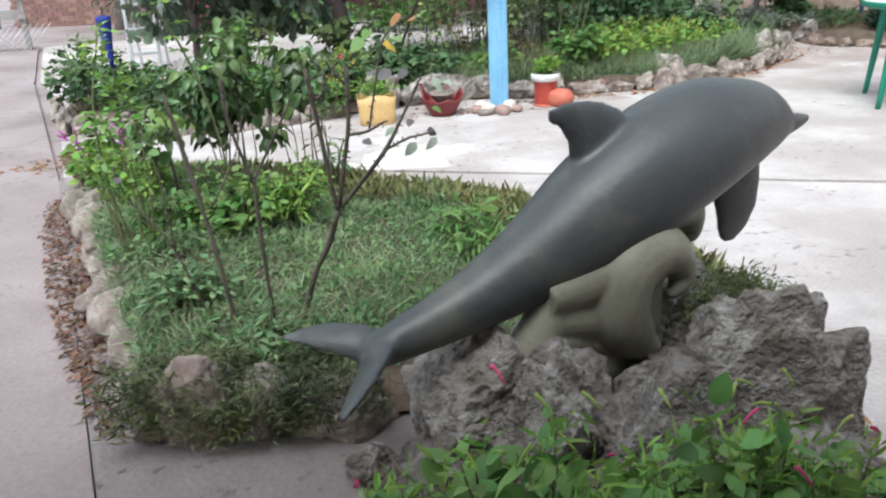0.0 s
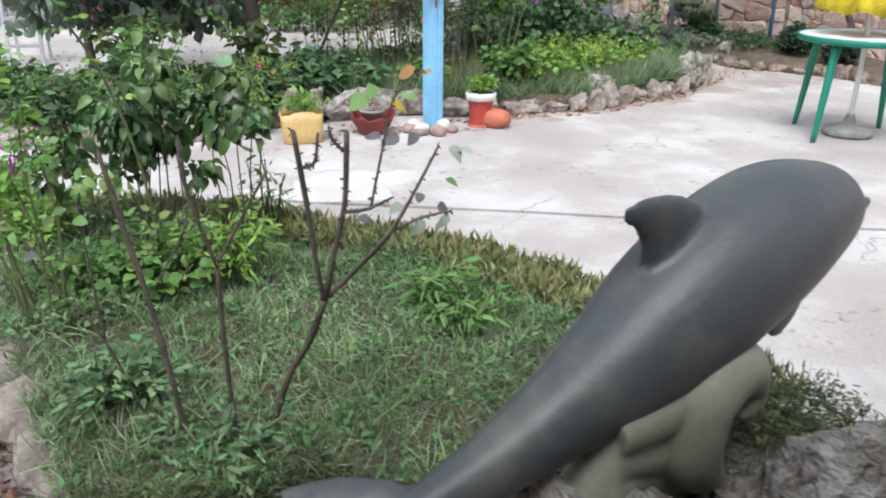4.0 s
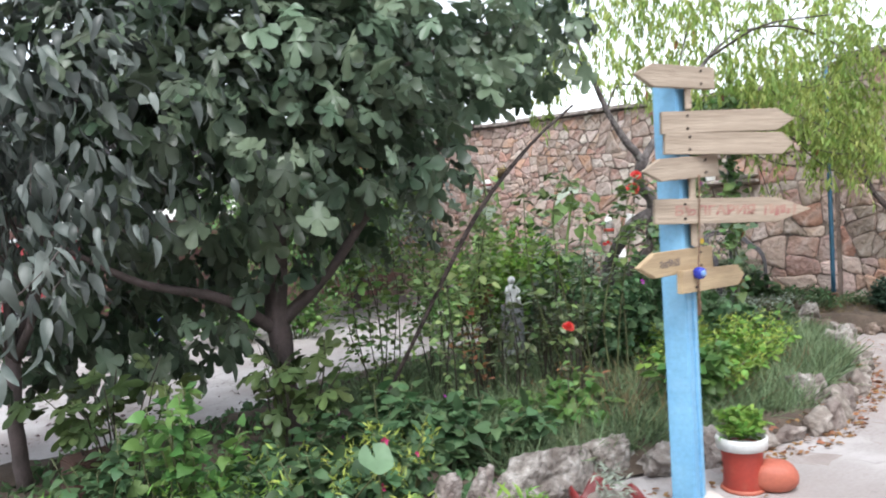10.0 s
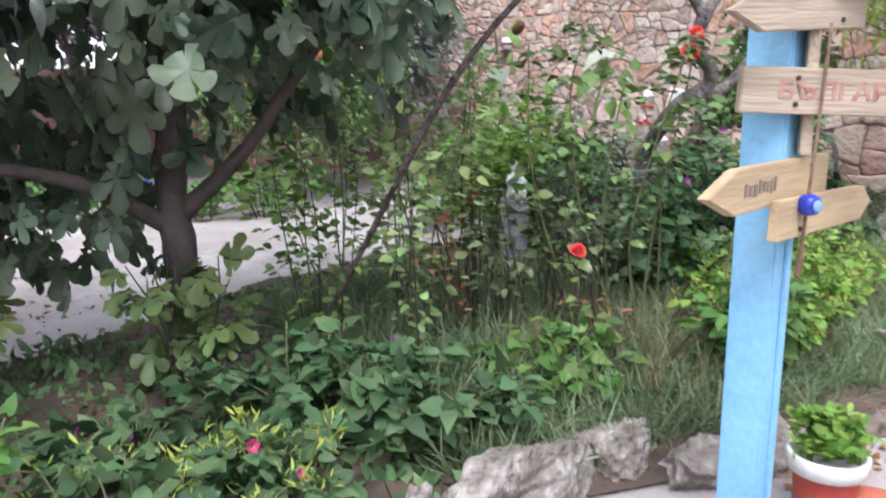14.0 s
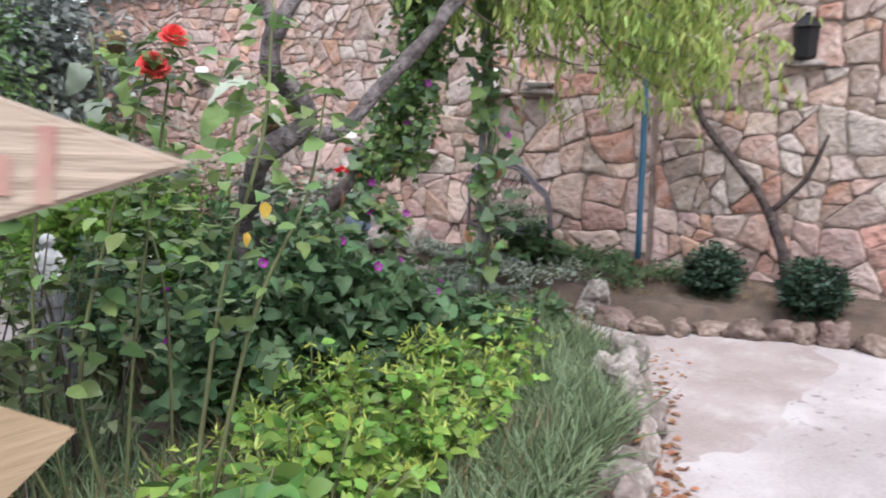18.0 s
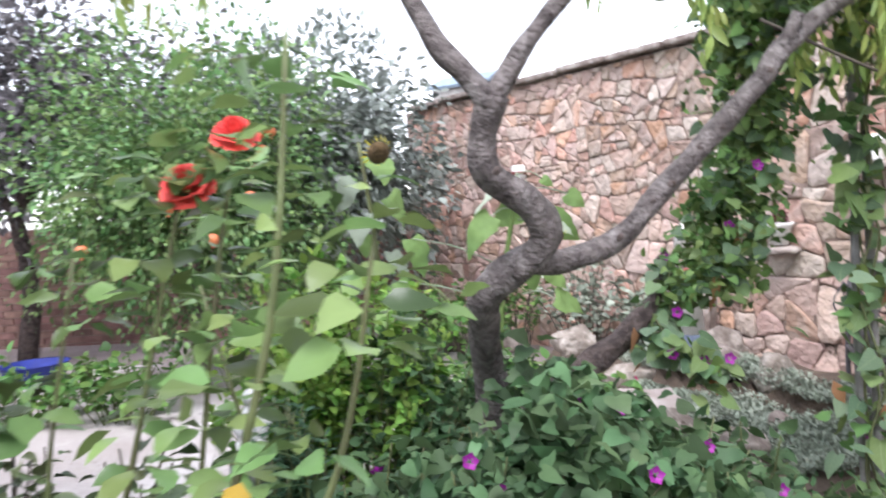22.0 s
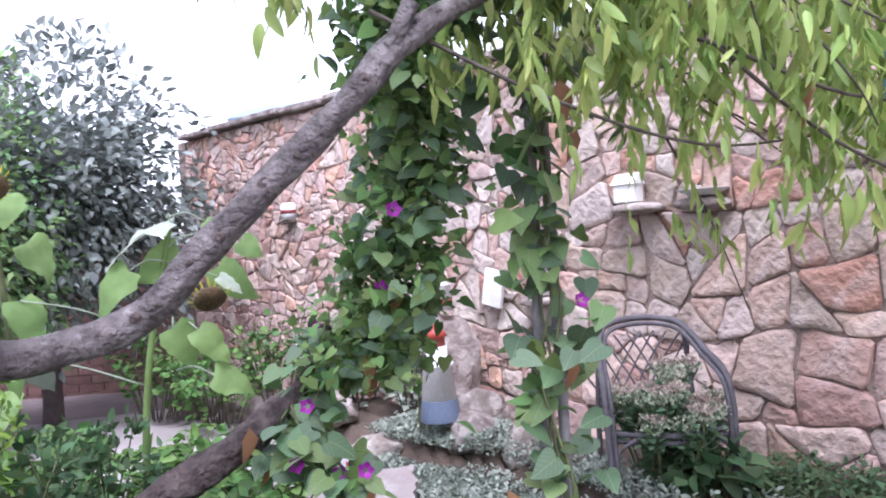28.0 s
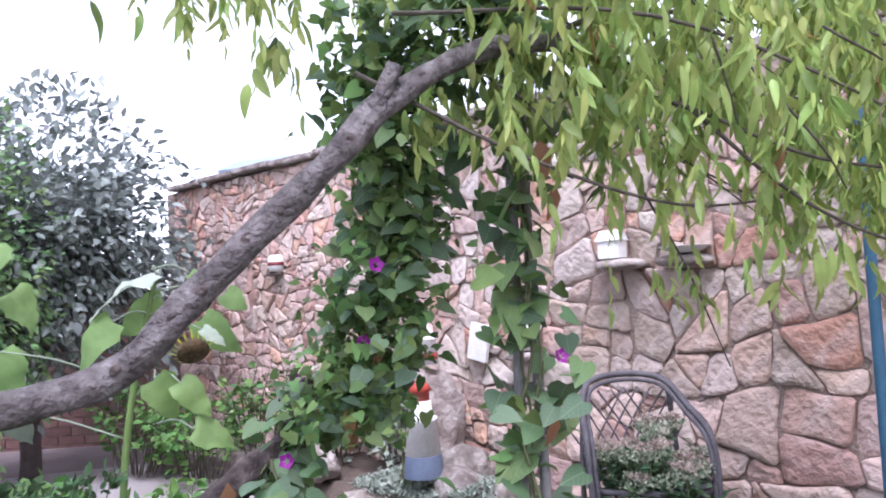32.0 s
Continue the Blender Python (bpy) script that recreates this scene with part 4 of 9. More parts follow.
    return tagged(ob, "leaping dolphin statue of dark grey painted concrete on rocks", "statue")


dolphin()


def wave_base():
    bm = bmesh.new()

    def run(rows, segs=18):
        c = curve_pts([(x, 1.72 + (x - 0.53) * 0.464 + dy, z, r) for x, z, r, dy in rows], 6)
        tube_into(bm, c[:, :3], c[:, 3], segs)

    # foot, the web that fills the hollow, the crest behind, the curl itself and the ribs inside it
    run([(0.145, 0.280, 0.070, 0.05), (0.190, 0.360, 0.058, 0.05), (0.225, 0.430, 0.050, 0.04)])
    run([(0.165, 0.315, 0.056, 0.03), (0.262, 0.305, 0.052, 0.05), (0.360, 0.262, 0.048, 0.05), (0.450, 0.205, 0.046, 0.05)])
    run([(0.130, 0.235, 0.060, 0.07), (0.240, 0.225, 0.075, 0.08), (0.340, 0.205, 0.075, 0.08), (0.440, 0.180, 0.060, 0.06)])
    run([(0.200, 0.380, 0.060, 0.05), (0.270, 0.375, 0.078, 0.06), (0.340, 0.360, 0.082, 0.06), (0.390, 0.330, 0.080, 0.05)])
    run([(0.190, 0.455, 0.052, 0.03), (0.270, 0.470, 0.068, 0.03), (0.365, 0.490, 0.080, 0.03), (0.465, 0.535, 0.080, 0.04)])
    run([(0.470, 0.580, 0.080, 0.12), (0.555, 0.590, 0.080, 0.12), (0.618, 0.552, 0.058, 0.12), (0.638, 0.500, 0.034, 0.11), (0.628, 0.470, 0.016, 0.10)])
    run([(0.520, 0.392, 0.013, -0.02), (0.548, 0.398, 0.024, -0.02), (0.570, 0.430, 0.038, -0.01), (0.540, 0.488, 0.060, 0.00), (0.470, 0.522, 0.082, 0.00), (0.402, 0.488, 0.088, 0.00), (0.385, 0.420, 0.086, 0.00), (0.398, 0.345, 0.077, 0.00), (0.444, 0.275, 0.058, 0.00), (0.485, 0.250, 0.036, -0.01), (0.514, 0.248, 0.015, -0.02)])
    run([(0.400, 0.500, 0.085, 0.03), (0.378, 0.430, 0.100, 0.04), (0.385, 0.350, 0.095, 0.04), (0.420, 0.270, 0.075, 0.04)])
    run([(0.480, 0.480, 0.060, 0.03), (0.455, 0.420, 0.062, 0.03), (0.455, 0.350, 0.060, 0.03), (0.475, 0.285, 0.040, 0.02)])
    for i in range(5):
        run([(0.495 - 0.004 * i, 0.374 - 0.024 * i, 0.013, 0.01), (0.528 - 0.006 * i, 0.361 - 0.026 * i, 0.012, 0.01), (0.560 - 0.007 * i, 0.339 - 0.026 * i, 0.008, 0.01)], 10)
    ob = part("wave_pedestal", bm, WAVE)
    ob.modifiers.new("weld", "REMESH").mode = "VOXEL"
    ob.modifiers["weld"].voxel_size, ob.modifiers["weld"].use_smooth_shade = 0.006, True
    sm = ob.modifiers.new("soften", "SMOOTH")
    sm.factor, sm.iterations = 0.5, 3
    return tagged(ob, "curling wave pedestal of greenish cast stone under the dolphin", "pedestal")


wave_base()
BOULDERS = "brown grey boulders below the dolphin"
for at, size, seed, rz in (((0.68, 1.50, 0.14), (0.48, 0.46, 0.72), 11, 0.4), ((0.46, 1.36, 0.08), (0.40, 0.34, 0.52), 23, 0.1), ((0.02, 1.56, 0.12), (0.40, 0.32, 0.48), 37, -0.3), ((0.62, 1.90, 0.12), (0.5, 0.4, 0.44), 41, 0.7),
                           ((0.76, 1.80, 0.06), (0.36, 0.40, 0.50), 53, 0.2), ((0.30, 1.80, 0.08), (0.5, 0.4, 0.36), 59, 0.9), ((-0.10, 1.44, 0.04), (0.26, 0.22, 0.30), 61, 0.3), ((0.66, 1.26, 0.04), (0.36, 0.30, 0.42), 67, 1.2),
                           ((0.28, 1.26, 0.02), (0.36, 0.28, 0.38), 71, 0.5), ((-0.24, 1.52, 0.02), (0.16, 0.14, 0.13), 73, 0.5), ((0.60, 1.50, 0.36), (0.13, 0.11, 0.12), 79, 0.2), ((0.20, 1.46, 0.13), (0.36, 0.30, 0.50), 83, 0.8), ((0.80, 1.32, 0.05), (0.26, 0.26, 0.40), 89, 0.1), ((0.42, 1.50, 0.10), (0.30, 0.24, 0.30), 97, 0.6), ((0.34, 1.42, 0.10), (0.26, 0.24, 0.34), 101, 1.4), ((0.56, 1.62, 0.16), (0.34, 0.26, 0.30), 103, 0.2), ((0.44, 1.56, 0.15), (0.26, 0.20, 0.26), 107, 0.9)):
    rock("boulder", at, size, seed, BOULDER, None, rz, "rough brown grey limestone boulder below the dolphin statue", 6 if size[0] > 0.35 else 5, 0.75, "boulder", BOULDERS, crag=1.0)

edging("stone_edging", [(-0.86, 1.72), (-1.05, 2.05), (-1.47, 2.90), (-1.85, 3.70), (-2.16, 4.36)], 0.30, 4, "row of rough limestone edging stones along the lane", 0.19, gap=0.80, stone=LANEROCK)
edging("stone_edging", [(-0.86, 1.74), (-0.55, 1.77), (-0.28, 1.76)], 0.26, 8, "rough edging stones overgrown with creeping greenery", 0.30)

# ground cover of the bed
carpet_poly = [(-0.95, 1.85), (-1.45, 2.85), (-2.1, 4.25), (-1.5, 4.18), (-0.9, 4.0), (-0.41, 3.72), (0.05, 3.48), (0.34, 3.22), (0.52, 3.02), (0.68, 2.72), (0.84, 2.4), (0.95, 2.05), (0.4, 1.95), (-0.2, 1.85)]
grass("ground_cover", carpet_poly, 13000, 0.036, CARPET, "dense green ground cover between the rose stems", 1.1, NARROW, category="ground cover", mound=0.10)
grass("ground_cover", carpet_poly, 13000, 0.026, leafmat("chickweed", (0.155, 0.262, 0.10), (0.085, 0.16, 0.055), 0.5), "small-leaved pale green ground cover", 1.3, OVATE, 0.0, category="ground cover", mound=0.13)
grass("grass", carpet_poly, 14000, 0.09, leafmat("bed_grass", (0.28, 0.36, 0.20), (0.16, 0.225, 0.11), 0.5, 0.6, 0.25), "thin grey green grass blades in the bed", 1.0, mound=0.09)
iceedge = [(-1.9, 4.42), (-1.5, 4.24), (-0.9, 4.08), (-0.41, 3.80), (0.05, 3.58), (0.36, 3.30), (0.56, 3.10), (0.72, 2.80), (0.88, 2.48), (1.0, 2.1), (0.8, 2.05), (0.66, 2.42), (0.48, 2.70), (0.30, 2.95), (0.05, 3.20), (-0.3, 3.45), (-0.9, 3.75), (-1.8, 4.1)]
grass("ice_plants", iceedge, 5200, 0.075, ICE, "upright yellowish ice plant shoots along the bed's edge", 0.5, NARROW, 0.02, category="ice plant", mound=0.05)
grass("ice_plants", iceedge, 4200, 0.05, CARPET, "green ice plant shoots along the bed's edge", 0.7, NARROW, 0.0, category="ice plant", mound=0.05)
grass("ice_plants", iceedge, 1800, 0.06, DRYM, "brownish ice plant shoots along the bed's edge", 0.6, NARROW, 0.02, category="ice plant", mound=0.05)
creeper_poly = [(-1.0, 1.62), (-0.95, 1.95), (-0.35, 1.95), (-0.2, 1.7), (-0.5, 1.62)]
P = scatter(creeper_poly, 9000)
h = 0.20 * np.array([0.55 + 0.6 * noise.noise(Vector((x * 5, y * 5, 0))) for x, y in P]) + 0.06
P3 = np.column_stack([P, np.clip(h, 0.02, None) * rng.uniform(0.3, 1.25, len(P))])
tagged(leaves("creeper", NARROW, P3, dirs(len(P3), 0.35), ups(len(P3)), 0.030 * rng.uniform(0.6, 1.2, len(P3)), leafmat("creeper_leaf", (0.11, 0.13, 0.045), (0.05, 0.065, 0.025), 0.55), None), "olive creeping succulent over the edging stones", "creeper", kind="stuff")
P = np.vstack([crown_points(2400, (0.72, 1.74, 0.34), (0.17, 0.15, 0.09), 0.0, 6), crown_points(500, (0.02, 1.72, 0.30), (0.14, 0.12, 0.08), 0.0, 6)])
tagged(leaves("creeper", NARROW, P, dirs(len(P), 0.3), ups(len(P)), 0.024, MATS["creeper_leaf"], None), "creeping succulent on the boulders below the dolphin", "creeper", kind="stuff")
litter("dead_leaves", [(-0.98, 1.75), (-1.08, 1.78), (-1.52, 2.5), (-2.08, 3.6), (-2.3, 4.2), (-2.16, 4.2), (-1.72, 3.3)], 1500, 0.032, leafmat("rotten_leaf", (0.19, 0.10, 0.06), (0.10, 0.055, 0.04), 0.5, 0.85, 0.15), "brown dead leaves along the edging stones")
litter("dead_leaves", [(-0.4, 1.2), (0.2, 1.5), (0.9, 1.9), (1.3, 1.3), (0.8, 1.0), (0.2, 1.0)], 300, 0.05, DRYLEAF, "brown dead leaves between the boulders", 0.02)
grass("dry_stems", [(-0.15, 1.35), (0.1, 1.5), (0.3, 1.1), (0.0, 1.1)], 160, 0.22, DRYM, "dry straw coloured stems between the boulders", 1.2, category="dry grass")
grass("dry_stems", [(0.95, 1.2), (1.35, 1.6), (1.4, 1.0), (1.1, 0.9)], 200, 0.25, DRYM, "dry straw coloured stems beside the boulder", 1.2, category="dry grass")

# rose bush with bare stems
rose = thing("rose_bush", (-0.62, 2.22, 0.11), "rose bush with bare dark stems and sparse leaf clusters", "rose bush")
RS = [[(-0.76, 2.25, 0.11, 0.011), (-0.80, 2.28, 0.30, 0.010), (-0.84, 2.31, 0.52, 0.010), (-0.88, 2.33, 0.72, 0.009), (-0.91, 2.35, 0.86, 0.008)],
      [(-0.64, 2.27, 0.11, 0.010), (-0.645, 2.26, 0.36, 0.009), (-0.64, 2.25, 0.60, 0.008)], [(-0.64, 2.25, 0.58, 0.008), (-0.69, 2.25, 0.77, 0.007), (-0.70, 2.25, 0.91, 0.008)], [(-0.64, 2.25, 0.59, 0.006), (-0.60, 2.25, 0.66, 0.006), (-0.50, 2.25, 0.83, 0.004)],
      [(-0.55, 2.22, 0.11, 0.013), (-0.48, 2.20, 0.26, 0.012), (-0.41, 2.18, 0.40, 0.012), (-0.37, 2.17, 0.51, 0.012)],
      [(-0.37, 2.17, 0.50, 0.010), (-0.385, 2.16, 0.62, 0.009), (-0.40, 2.15, 0.78, 0.009), (-0.42, 2.14, 0.95, 0.010)], [(-0.405, 2.15, 0.86, 0.006), (-0.375, 2.13, 0.88, 0.006), (-0.365, 2.13, 0.945, 0.005)],
      [(-0.37, 2.17, 0.51, 0.010), (-0.34, 2.15, 0.64, 0.009), (-0.31, 2.13, 0.78, 0.009), (-0.30, 2.13, 0.95, 0.009)], [(-0.305, 2.13, 0.90, 0.005), (-0.33, 2.12, 0.93, 0.005), (-0.34, 2.12, 0.96, 0.004)],
      [(-0.36, 2.17, 0.52, 0.010), (-0.29, 2.14, 0.60, 0.009), (-0.21, 2.11, 0.70, 0.008), (-0.15, 2.11, 0.80, 0.006), (-0.09, 2.12, 0.91, 0.004)], [(-0.32, 2.14, 0.75, 0.006), (-0.26, 2.13, 0.76, 0.006), (-0.20, 2.12, 0.79, 0.004)],
      [(-0.20, 2.11, 0.71, 0.006), (-0.13, 2.11, 0.74, 0.005), (-0.06, 2.12, 0.75, 0.003)], [(-0.25, 2.13, 0.76, 0.005), (-0.22, 2.13, 0.90, 0.004), (-0.19, 2.14, 1.02, 0.003), (-0.12, 2.14, 1.08, 0.002)],
      [(-0.85, 2.29, 0.12, 0.006), (-0.95, 2.30, 0.38, 0.005), (-1.07, 2.32, 0.54, 0.004), (-1.10, 2.32, 0.65, 0.003)], [(-0.94, 2.30, 0.36, 0.005), (-0.95, 2.31, 0.51, 0.004), (-0.96, 2.32, 0.74, 0.003)], [(-0.80, 2.3, 0.5, 0.004), (-0.72, 2.35, 0.64, 0.003), (-0.68, 2.4, 0.78, 0.002)]]
RS = [[(x * k + 0.62, y * k - 2.22, (z - 1.4) * k + 1.29 if z > 0.15 else -0.04, r * 0.72) for x, y, z, r in q] for q, k in zip(RS, [0.95] * 4 + [0.97] * 9 + [1.0] * 3)]
for q in RS:
    tube("stem", q, TWIG, rose, 7, 5, 0.35)
thorn = bmesh.new()
for q in RS:
    c = curve_pts(q, 6)
    for p in c[1:]:
        for _ in range(2):
            d = Vector(rng.normal(size=3)).normalized()
            q0 = Vector(p[:3])
            tube_into(thorn, [q0, q0 + d * (p[3] + 0.006), q0 + d * (p[3] + 0.010) - Vector((0, 0, 0.002))], [0.003, 0.0015, 0.0003], 4, caps=False)
part("thorn", thorn, TWIG, rose)["kind"] = "stuff"
cl = np.vstack([crown_points(40, (-0.30, 0.12, 0.62), (0.10, 0.10, 0.10), 0, 4), crown_points(30, (-0.42, 0.10, 0.50), (0.14, 0.10, 0.14), 0, 4)])
leaves("foliage", BROAD, cl, dirs(len(cl), -0.1), ups(len(cl), 0.6), 0.035 * rng.uniform(0.6, 1.2, len(cl)), ROSELEAF, rose)["kind"] = "stuff"
for x, y, z, c, size in ((-0.22, 2.13, 1.05, MIRA, 0.06), (-0.18, 2.13, 1.06, POME, 0.065), (-0.24, 2.14, 1.03, MIRA, 0.055), (-0.16, 2.14, 1.03, POME, 0.055), (-0.19, 2.12, 1.02, YELLOWLEAF, 0.05), (-0.13, 2.13, 1.09, DRYLEAF, 0.05), (-0.09, 2.14, 1.08, DRYLEAF, 0.04), (-0.17, 2.13, 0.94, PLUM, 0.05), (-0.21, 2.13, 0.93, PLUM, 0.045),
                         (-0.13, 2.13, 0.94, PLUM, 0.04), (-0.03, 2.13, 0.90, SANTO, 0.05), (-0.05, 2.12, 0.91, SANTO, 0.045), (-0.08, 2.12, 0.76, PLUM, 0.04), (-0.05, 2.12, 0.74, SANTO, 0.045), (-0.11, 2.11, 0.73, SANTO, 0.05), (-0.16, 2.11, 0.77, SANTO, 0.05), (-0.12, 2.11, 0.80, PLUM, 0.035), (-0.06, 2.12, 0.83, MIRA, 0.035), (-0.27, 2.13, 0.74, PLUM, 0.035), (-1.08, 2.31, 0.62, PLUM, 0.04), (-0.97, 2.31, 0.70, MIRA, 0.04)):
    leaves("leaf", BROAD, [(x + 0.62, y - 2.22, z - 0.11)], [(rng.uniform(-1, 1), rng.uniform(-0.8, 0.3), rng.uniform(-0.5, 0.2))], [(0.2, -0.6, 0.7)], [size], c, rose)
bush("seedlings", (-0.96, 2.40, 0.12), 0.16, 0.18, 26, OVATE, 420, 0.042, CARPET, "dull green leafy seedlings beside the edging stones", "seedling")
bush("seedlings", (-1.22, 3.05, 0.12), 0.22, 0.2, 30, OVATE, 560, 0.045, MIRA, "green leafy seedlings beside the edging stones", "seedling")
bush("seedlings", (-1.56, 3.65, 0.12), 0.26, 0.2, 30, OVATE, 560, 0.048, LIME, "pale green leafy plants beside the edging stones", "seedling")
bush("seedlings", (0.10, 2.75, 0.12), 0.22, 0.2, 24, LANCE, 420, 0.06, MIRA, "low green leafy plant in the bed", "seedling")
bush("weed", (-0.62, 2.08, 0.12), 0.12, 0.26, 26, LANCE, 300, 0.05, CARPET, "green feathery weed at the rose's foot", "weed")
bush("shrub", (-0.95, 3.25, 0.12), 0.34, 0.32, 26, BROAD, 420, 0.045, ROSELEAF, "leafy green rose shrub in the bed", "rose bush", TWIG)
# leafy rose seen close by the lane
ROSEDARK = leafmat("rose_leaf_dark", (0.145, 0.225, 0.075), (0.065, 0.12, 0.04), 0.6, 0.33, 0.22)
for x, y, hh, sp, nn, lo in ((-1.10, 3.70, 0.94, 0.26, 420, 0.45), (-0.71, 3.62, 0.93, 0.18, 220, 0.78), (-1.34, 3.62, 0.80, 0.16, 150, 0.55), (-0.98, 3.60, 0.84, 0.16, 150, 0.72)):
    bush("rose_bush", (x, y, 0.12), hh, sp, 6 if sp > 0.18 else 4, CRUMPLED, nn, 0.066, ROSEDARK, "dark leafy rose bush with drooping curled leaves", "rose bush", TWIG, droop=0.9, low=lo, fuzz=0.08, stem_r=0.004)
bush("herb", (-0.72, 3.20, 0.12), 0.34, 0.24, 22, LANCE, 420, 0.055, LIME, "light green herb with narrow leaves in the bed", "plant")
bush("herb", (-0.98, 3.08, 0.12), 0.26, 0.22, 18, BROAD, 260, 0.05, MIRA, "leafy green herb under the roses", "plant")
cane = thing("rose_shoot", (-0.98, 3.29, 0.08), "long arching rose shoot with fresh green leaflets", "rose shoot")
cpts = [(0, 0, 0, 0.006), (-0.03, -0.04, 0.48, 0.005), (-0.10, -0.10, 0.83, 0.005), (-0.18, -0.16, 1.03, 0.004), (-0.22, -0.20, 1.15, 0.003), (-0.255, -0.24, 1.235, 0.002)]
tube("stem", cpts, STEM, cane, 7, 6)
P, D = [], []
for i, p in enumerate(curve_pts(cpts, 4)[7:, :3]):
    a = i * 2.4
    d = np.array((math.cos(a), math.sin(a), 0.1))
    sd = np.array((-d[1], d[0], 0))
    for along in (0.025, 0.045, 0.065):
        for w in (-1, 1):
            P.append(p + d * along)
            D.append(sd * w + d * 0.5)
    P.append(p + d * 0.075)
    D.append(d)
leaves("foliage", OVATE, P, D, ups(len(P), 0.3), 0.036 * rng.uniform(0.7, 1.2, len(P)), LIME, cane)["kind"] = "stuff"
bush("rose_shoot", (-1.28, 2.88, 0.12), 0.98, 0.17, 8, OVATE, 360, 0.046, LIME, "thin shoots with bright lime green leaflets", "shrub", low=0.8)
bush("rose_bush", (-0.60, 3.72, 0.11), 0.42, 0.14, 8, LANCE, 90, 0.06, MIRA, "thin leafy stems with dark flower spikes", "shrub", TWIG, tip=(NARROW, 0.05, PLUM), tip_n=1)
leafmat("purple_leaf", (0.13, 0.03, 0.035), (0.06, 0.02, 0.02), 0.3)
for x, y, hh in ((-1.75, 4.05, 0.36), (-1.95, 4.0, 0.30)):
    bush("cockscomb", (x, y, 0.12), hh, 0.10, 8, BROAD, 70, 0.07, LIME, "green plant with magenta plume flowers", "flower", tip=(NARROW, 0.07, MAGENTA), tip_n=5)
# broken basket at the corner
bk = thing("clay_bowl", (-2.02, 4.32, 0.06), "cracked brown clay bowl with dead leaves at the bed's corner", "bowl")
CLAY = mat("brown_clay", (0.16, 0.075, 0.05), (0.09, 0.045, 0.03), rough=0.85, scale=8, bump=0.5)
lathe("bowl", [(0.09, 0), (0.14, 0.03), (0.19, 0.13), (0.205, 0.19), (0.19, 0.19), (0.17, 0.13), (0.1, 0.06)], CLAY, bk)
cl = crown_points(40, (0, 0, 0.18), (0.14, 0.14, 0.05))
leaves("dead_leaves", OVATE, cl, dirs(40), ups(40), 0.07, DRYLEAF, bk)

# four o'clocks in front of the boulders
four = dict(tip=(NARROW, 0.040, LIME), tip_n=13)
YB = leafmat("yellow_bud", (0.46, 0.50, 0.11), (0.30, 0.39, 0.08), 0.3)
for x, y, hh, sp in ((0.08, 0.92, 0.60, 0.18), (0.40, 0.95, 0.52, 0.17), (0.56, 1.0, 0.48, 0.14), (-0.14, 1.02, 0.36, 0.10), (0.24, 0.95, 0.44, 0.18), (0.05, 0.82, 0.44, 0.18), (0.66, 0.95, 0.44, 0.12)):
    b = bush("four_oclock_plant", (x, y, 0.0), hh, sp, 20, BROAD, 400, 0.060, MIRA, "leafy four o'clock plant with yellow and pink trumpet buds", "flowering plant", group="four o'clocks by the boulders", flowers=((PINKF, 1, 0.9),), stem_r=0.005, droop=0.2, **four)
    e = crown_points(6, (0, 0, hh * 0.9), (sp, sp, 0.08))
    for i, (p, d) in enumerate(zip(e, dirs(6, 0.6))):
        tb = curve_pts([p, p + d * 0.016 + np.array((0, 0, 0.004)), p + d * 0.036], 2)
        bm = bmesh.new()
        tube_into(bm, tb, np.linspace(0.0018, 0.0036, len(tb)), 6)
        part("flower_tube", bm, PINKP if i == 5 else YB, b)

# ---- signpost, pots and stones ----
BLUE = mat("blue_paint", (0.24, 0.50, 0.72), (0.20, 0.44, 0.66), rough=0.55, scale=5, fine=50, bump=0.15, stain=(0.33, 0.58, 0.78), stain_scale=4, stain_amount=0.5)
BOARD = mat("pine_board", (0.50, 0.375, 0.225), (0.38, 0.275, 0.165), rough=0.75, scale=14, fine=80, bump=0.3)
GREYBOARD = mat("weathered_board", (0.43, 0.345, 0.265), (0.30, 0.235, 0.175), rough=0.85, scale=14, fine=80, bump=0.45)
REDINK = mat("faded_red_paint", (0.34, 0.15, 0.13), (0.41, 0.28, 0.21), rough=0.8, scale=30, bump=0.1)
INK = mat("faded_grey_paint", (0.14, 0.11, 0.10), (0.24, 0.18, 0.13), rough=0.8, scale=30, bump=0.1)
IRON = mat("rusty_iron", (0.10, 0.07, 0.055), (0.06, 0.045, 0.04), rough=0.7, metal=0.6, scale=20)
RUST = mat("rope", (0.24, 0.15, 0.10), (0.15, 0.09, 0.06), rough=0.95, scale=40)
for wood in (BOARD, GREYBOARD):
    nt = wood.node_tree
    mp = nt.nodes.new("ShaderNodeMapping")
    mp.inputs["Scale"].default_value = (0.10, 1, 1.0)
    tc = [n for n in nt.nodes if n.type == "TEX_COORD"][0]
    nt.links.new(tc.outputs["Object"], mp.inputs["Vector"])
    for n in nt.nodes:
        if n.type == "TEX_NOISE":
            nt.links.new(mp.outputs["Vector"], n.inputs["Vector"])
POST = np.array((0.473, 6.15))
sign = thing("signpost", (POST[0], POST[1], 0), "light blue wooden signpost with pointed weathered boards", "signpost")
bm = bmesh.new()
box_into(bm, (0.112, 0.112, 1.96), Matrix.Translation((0, 0, 0.98)) @ Matrix.Rotation(radians(28), 4, "Z"), 0.006)
part("post", bm, BLUE, sign, smooth=False)
box("batten", (0.034, 0.010, 1.02), Matrix.Rotation(radians(28), 4, "Z") @ Matrix.Translation((0.014, -0.0605, 0.55)), BLUE, sign, 0.003)


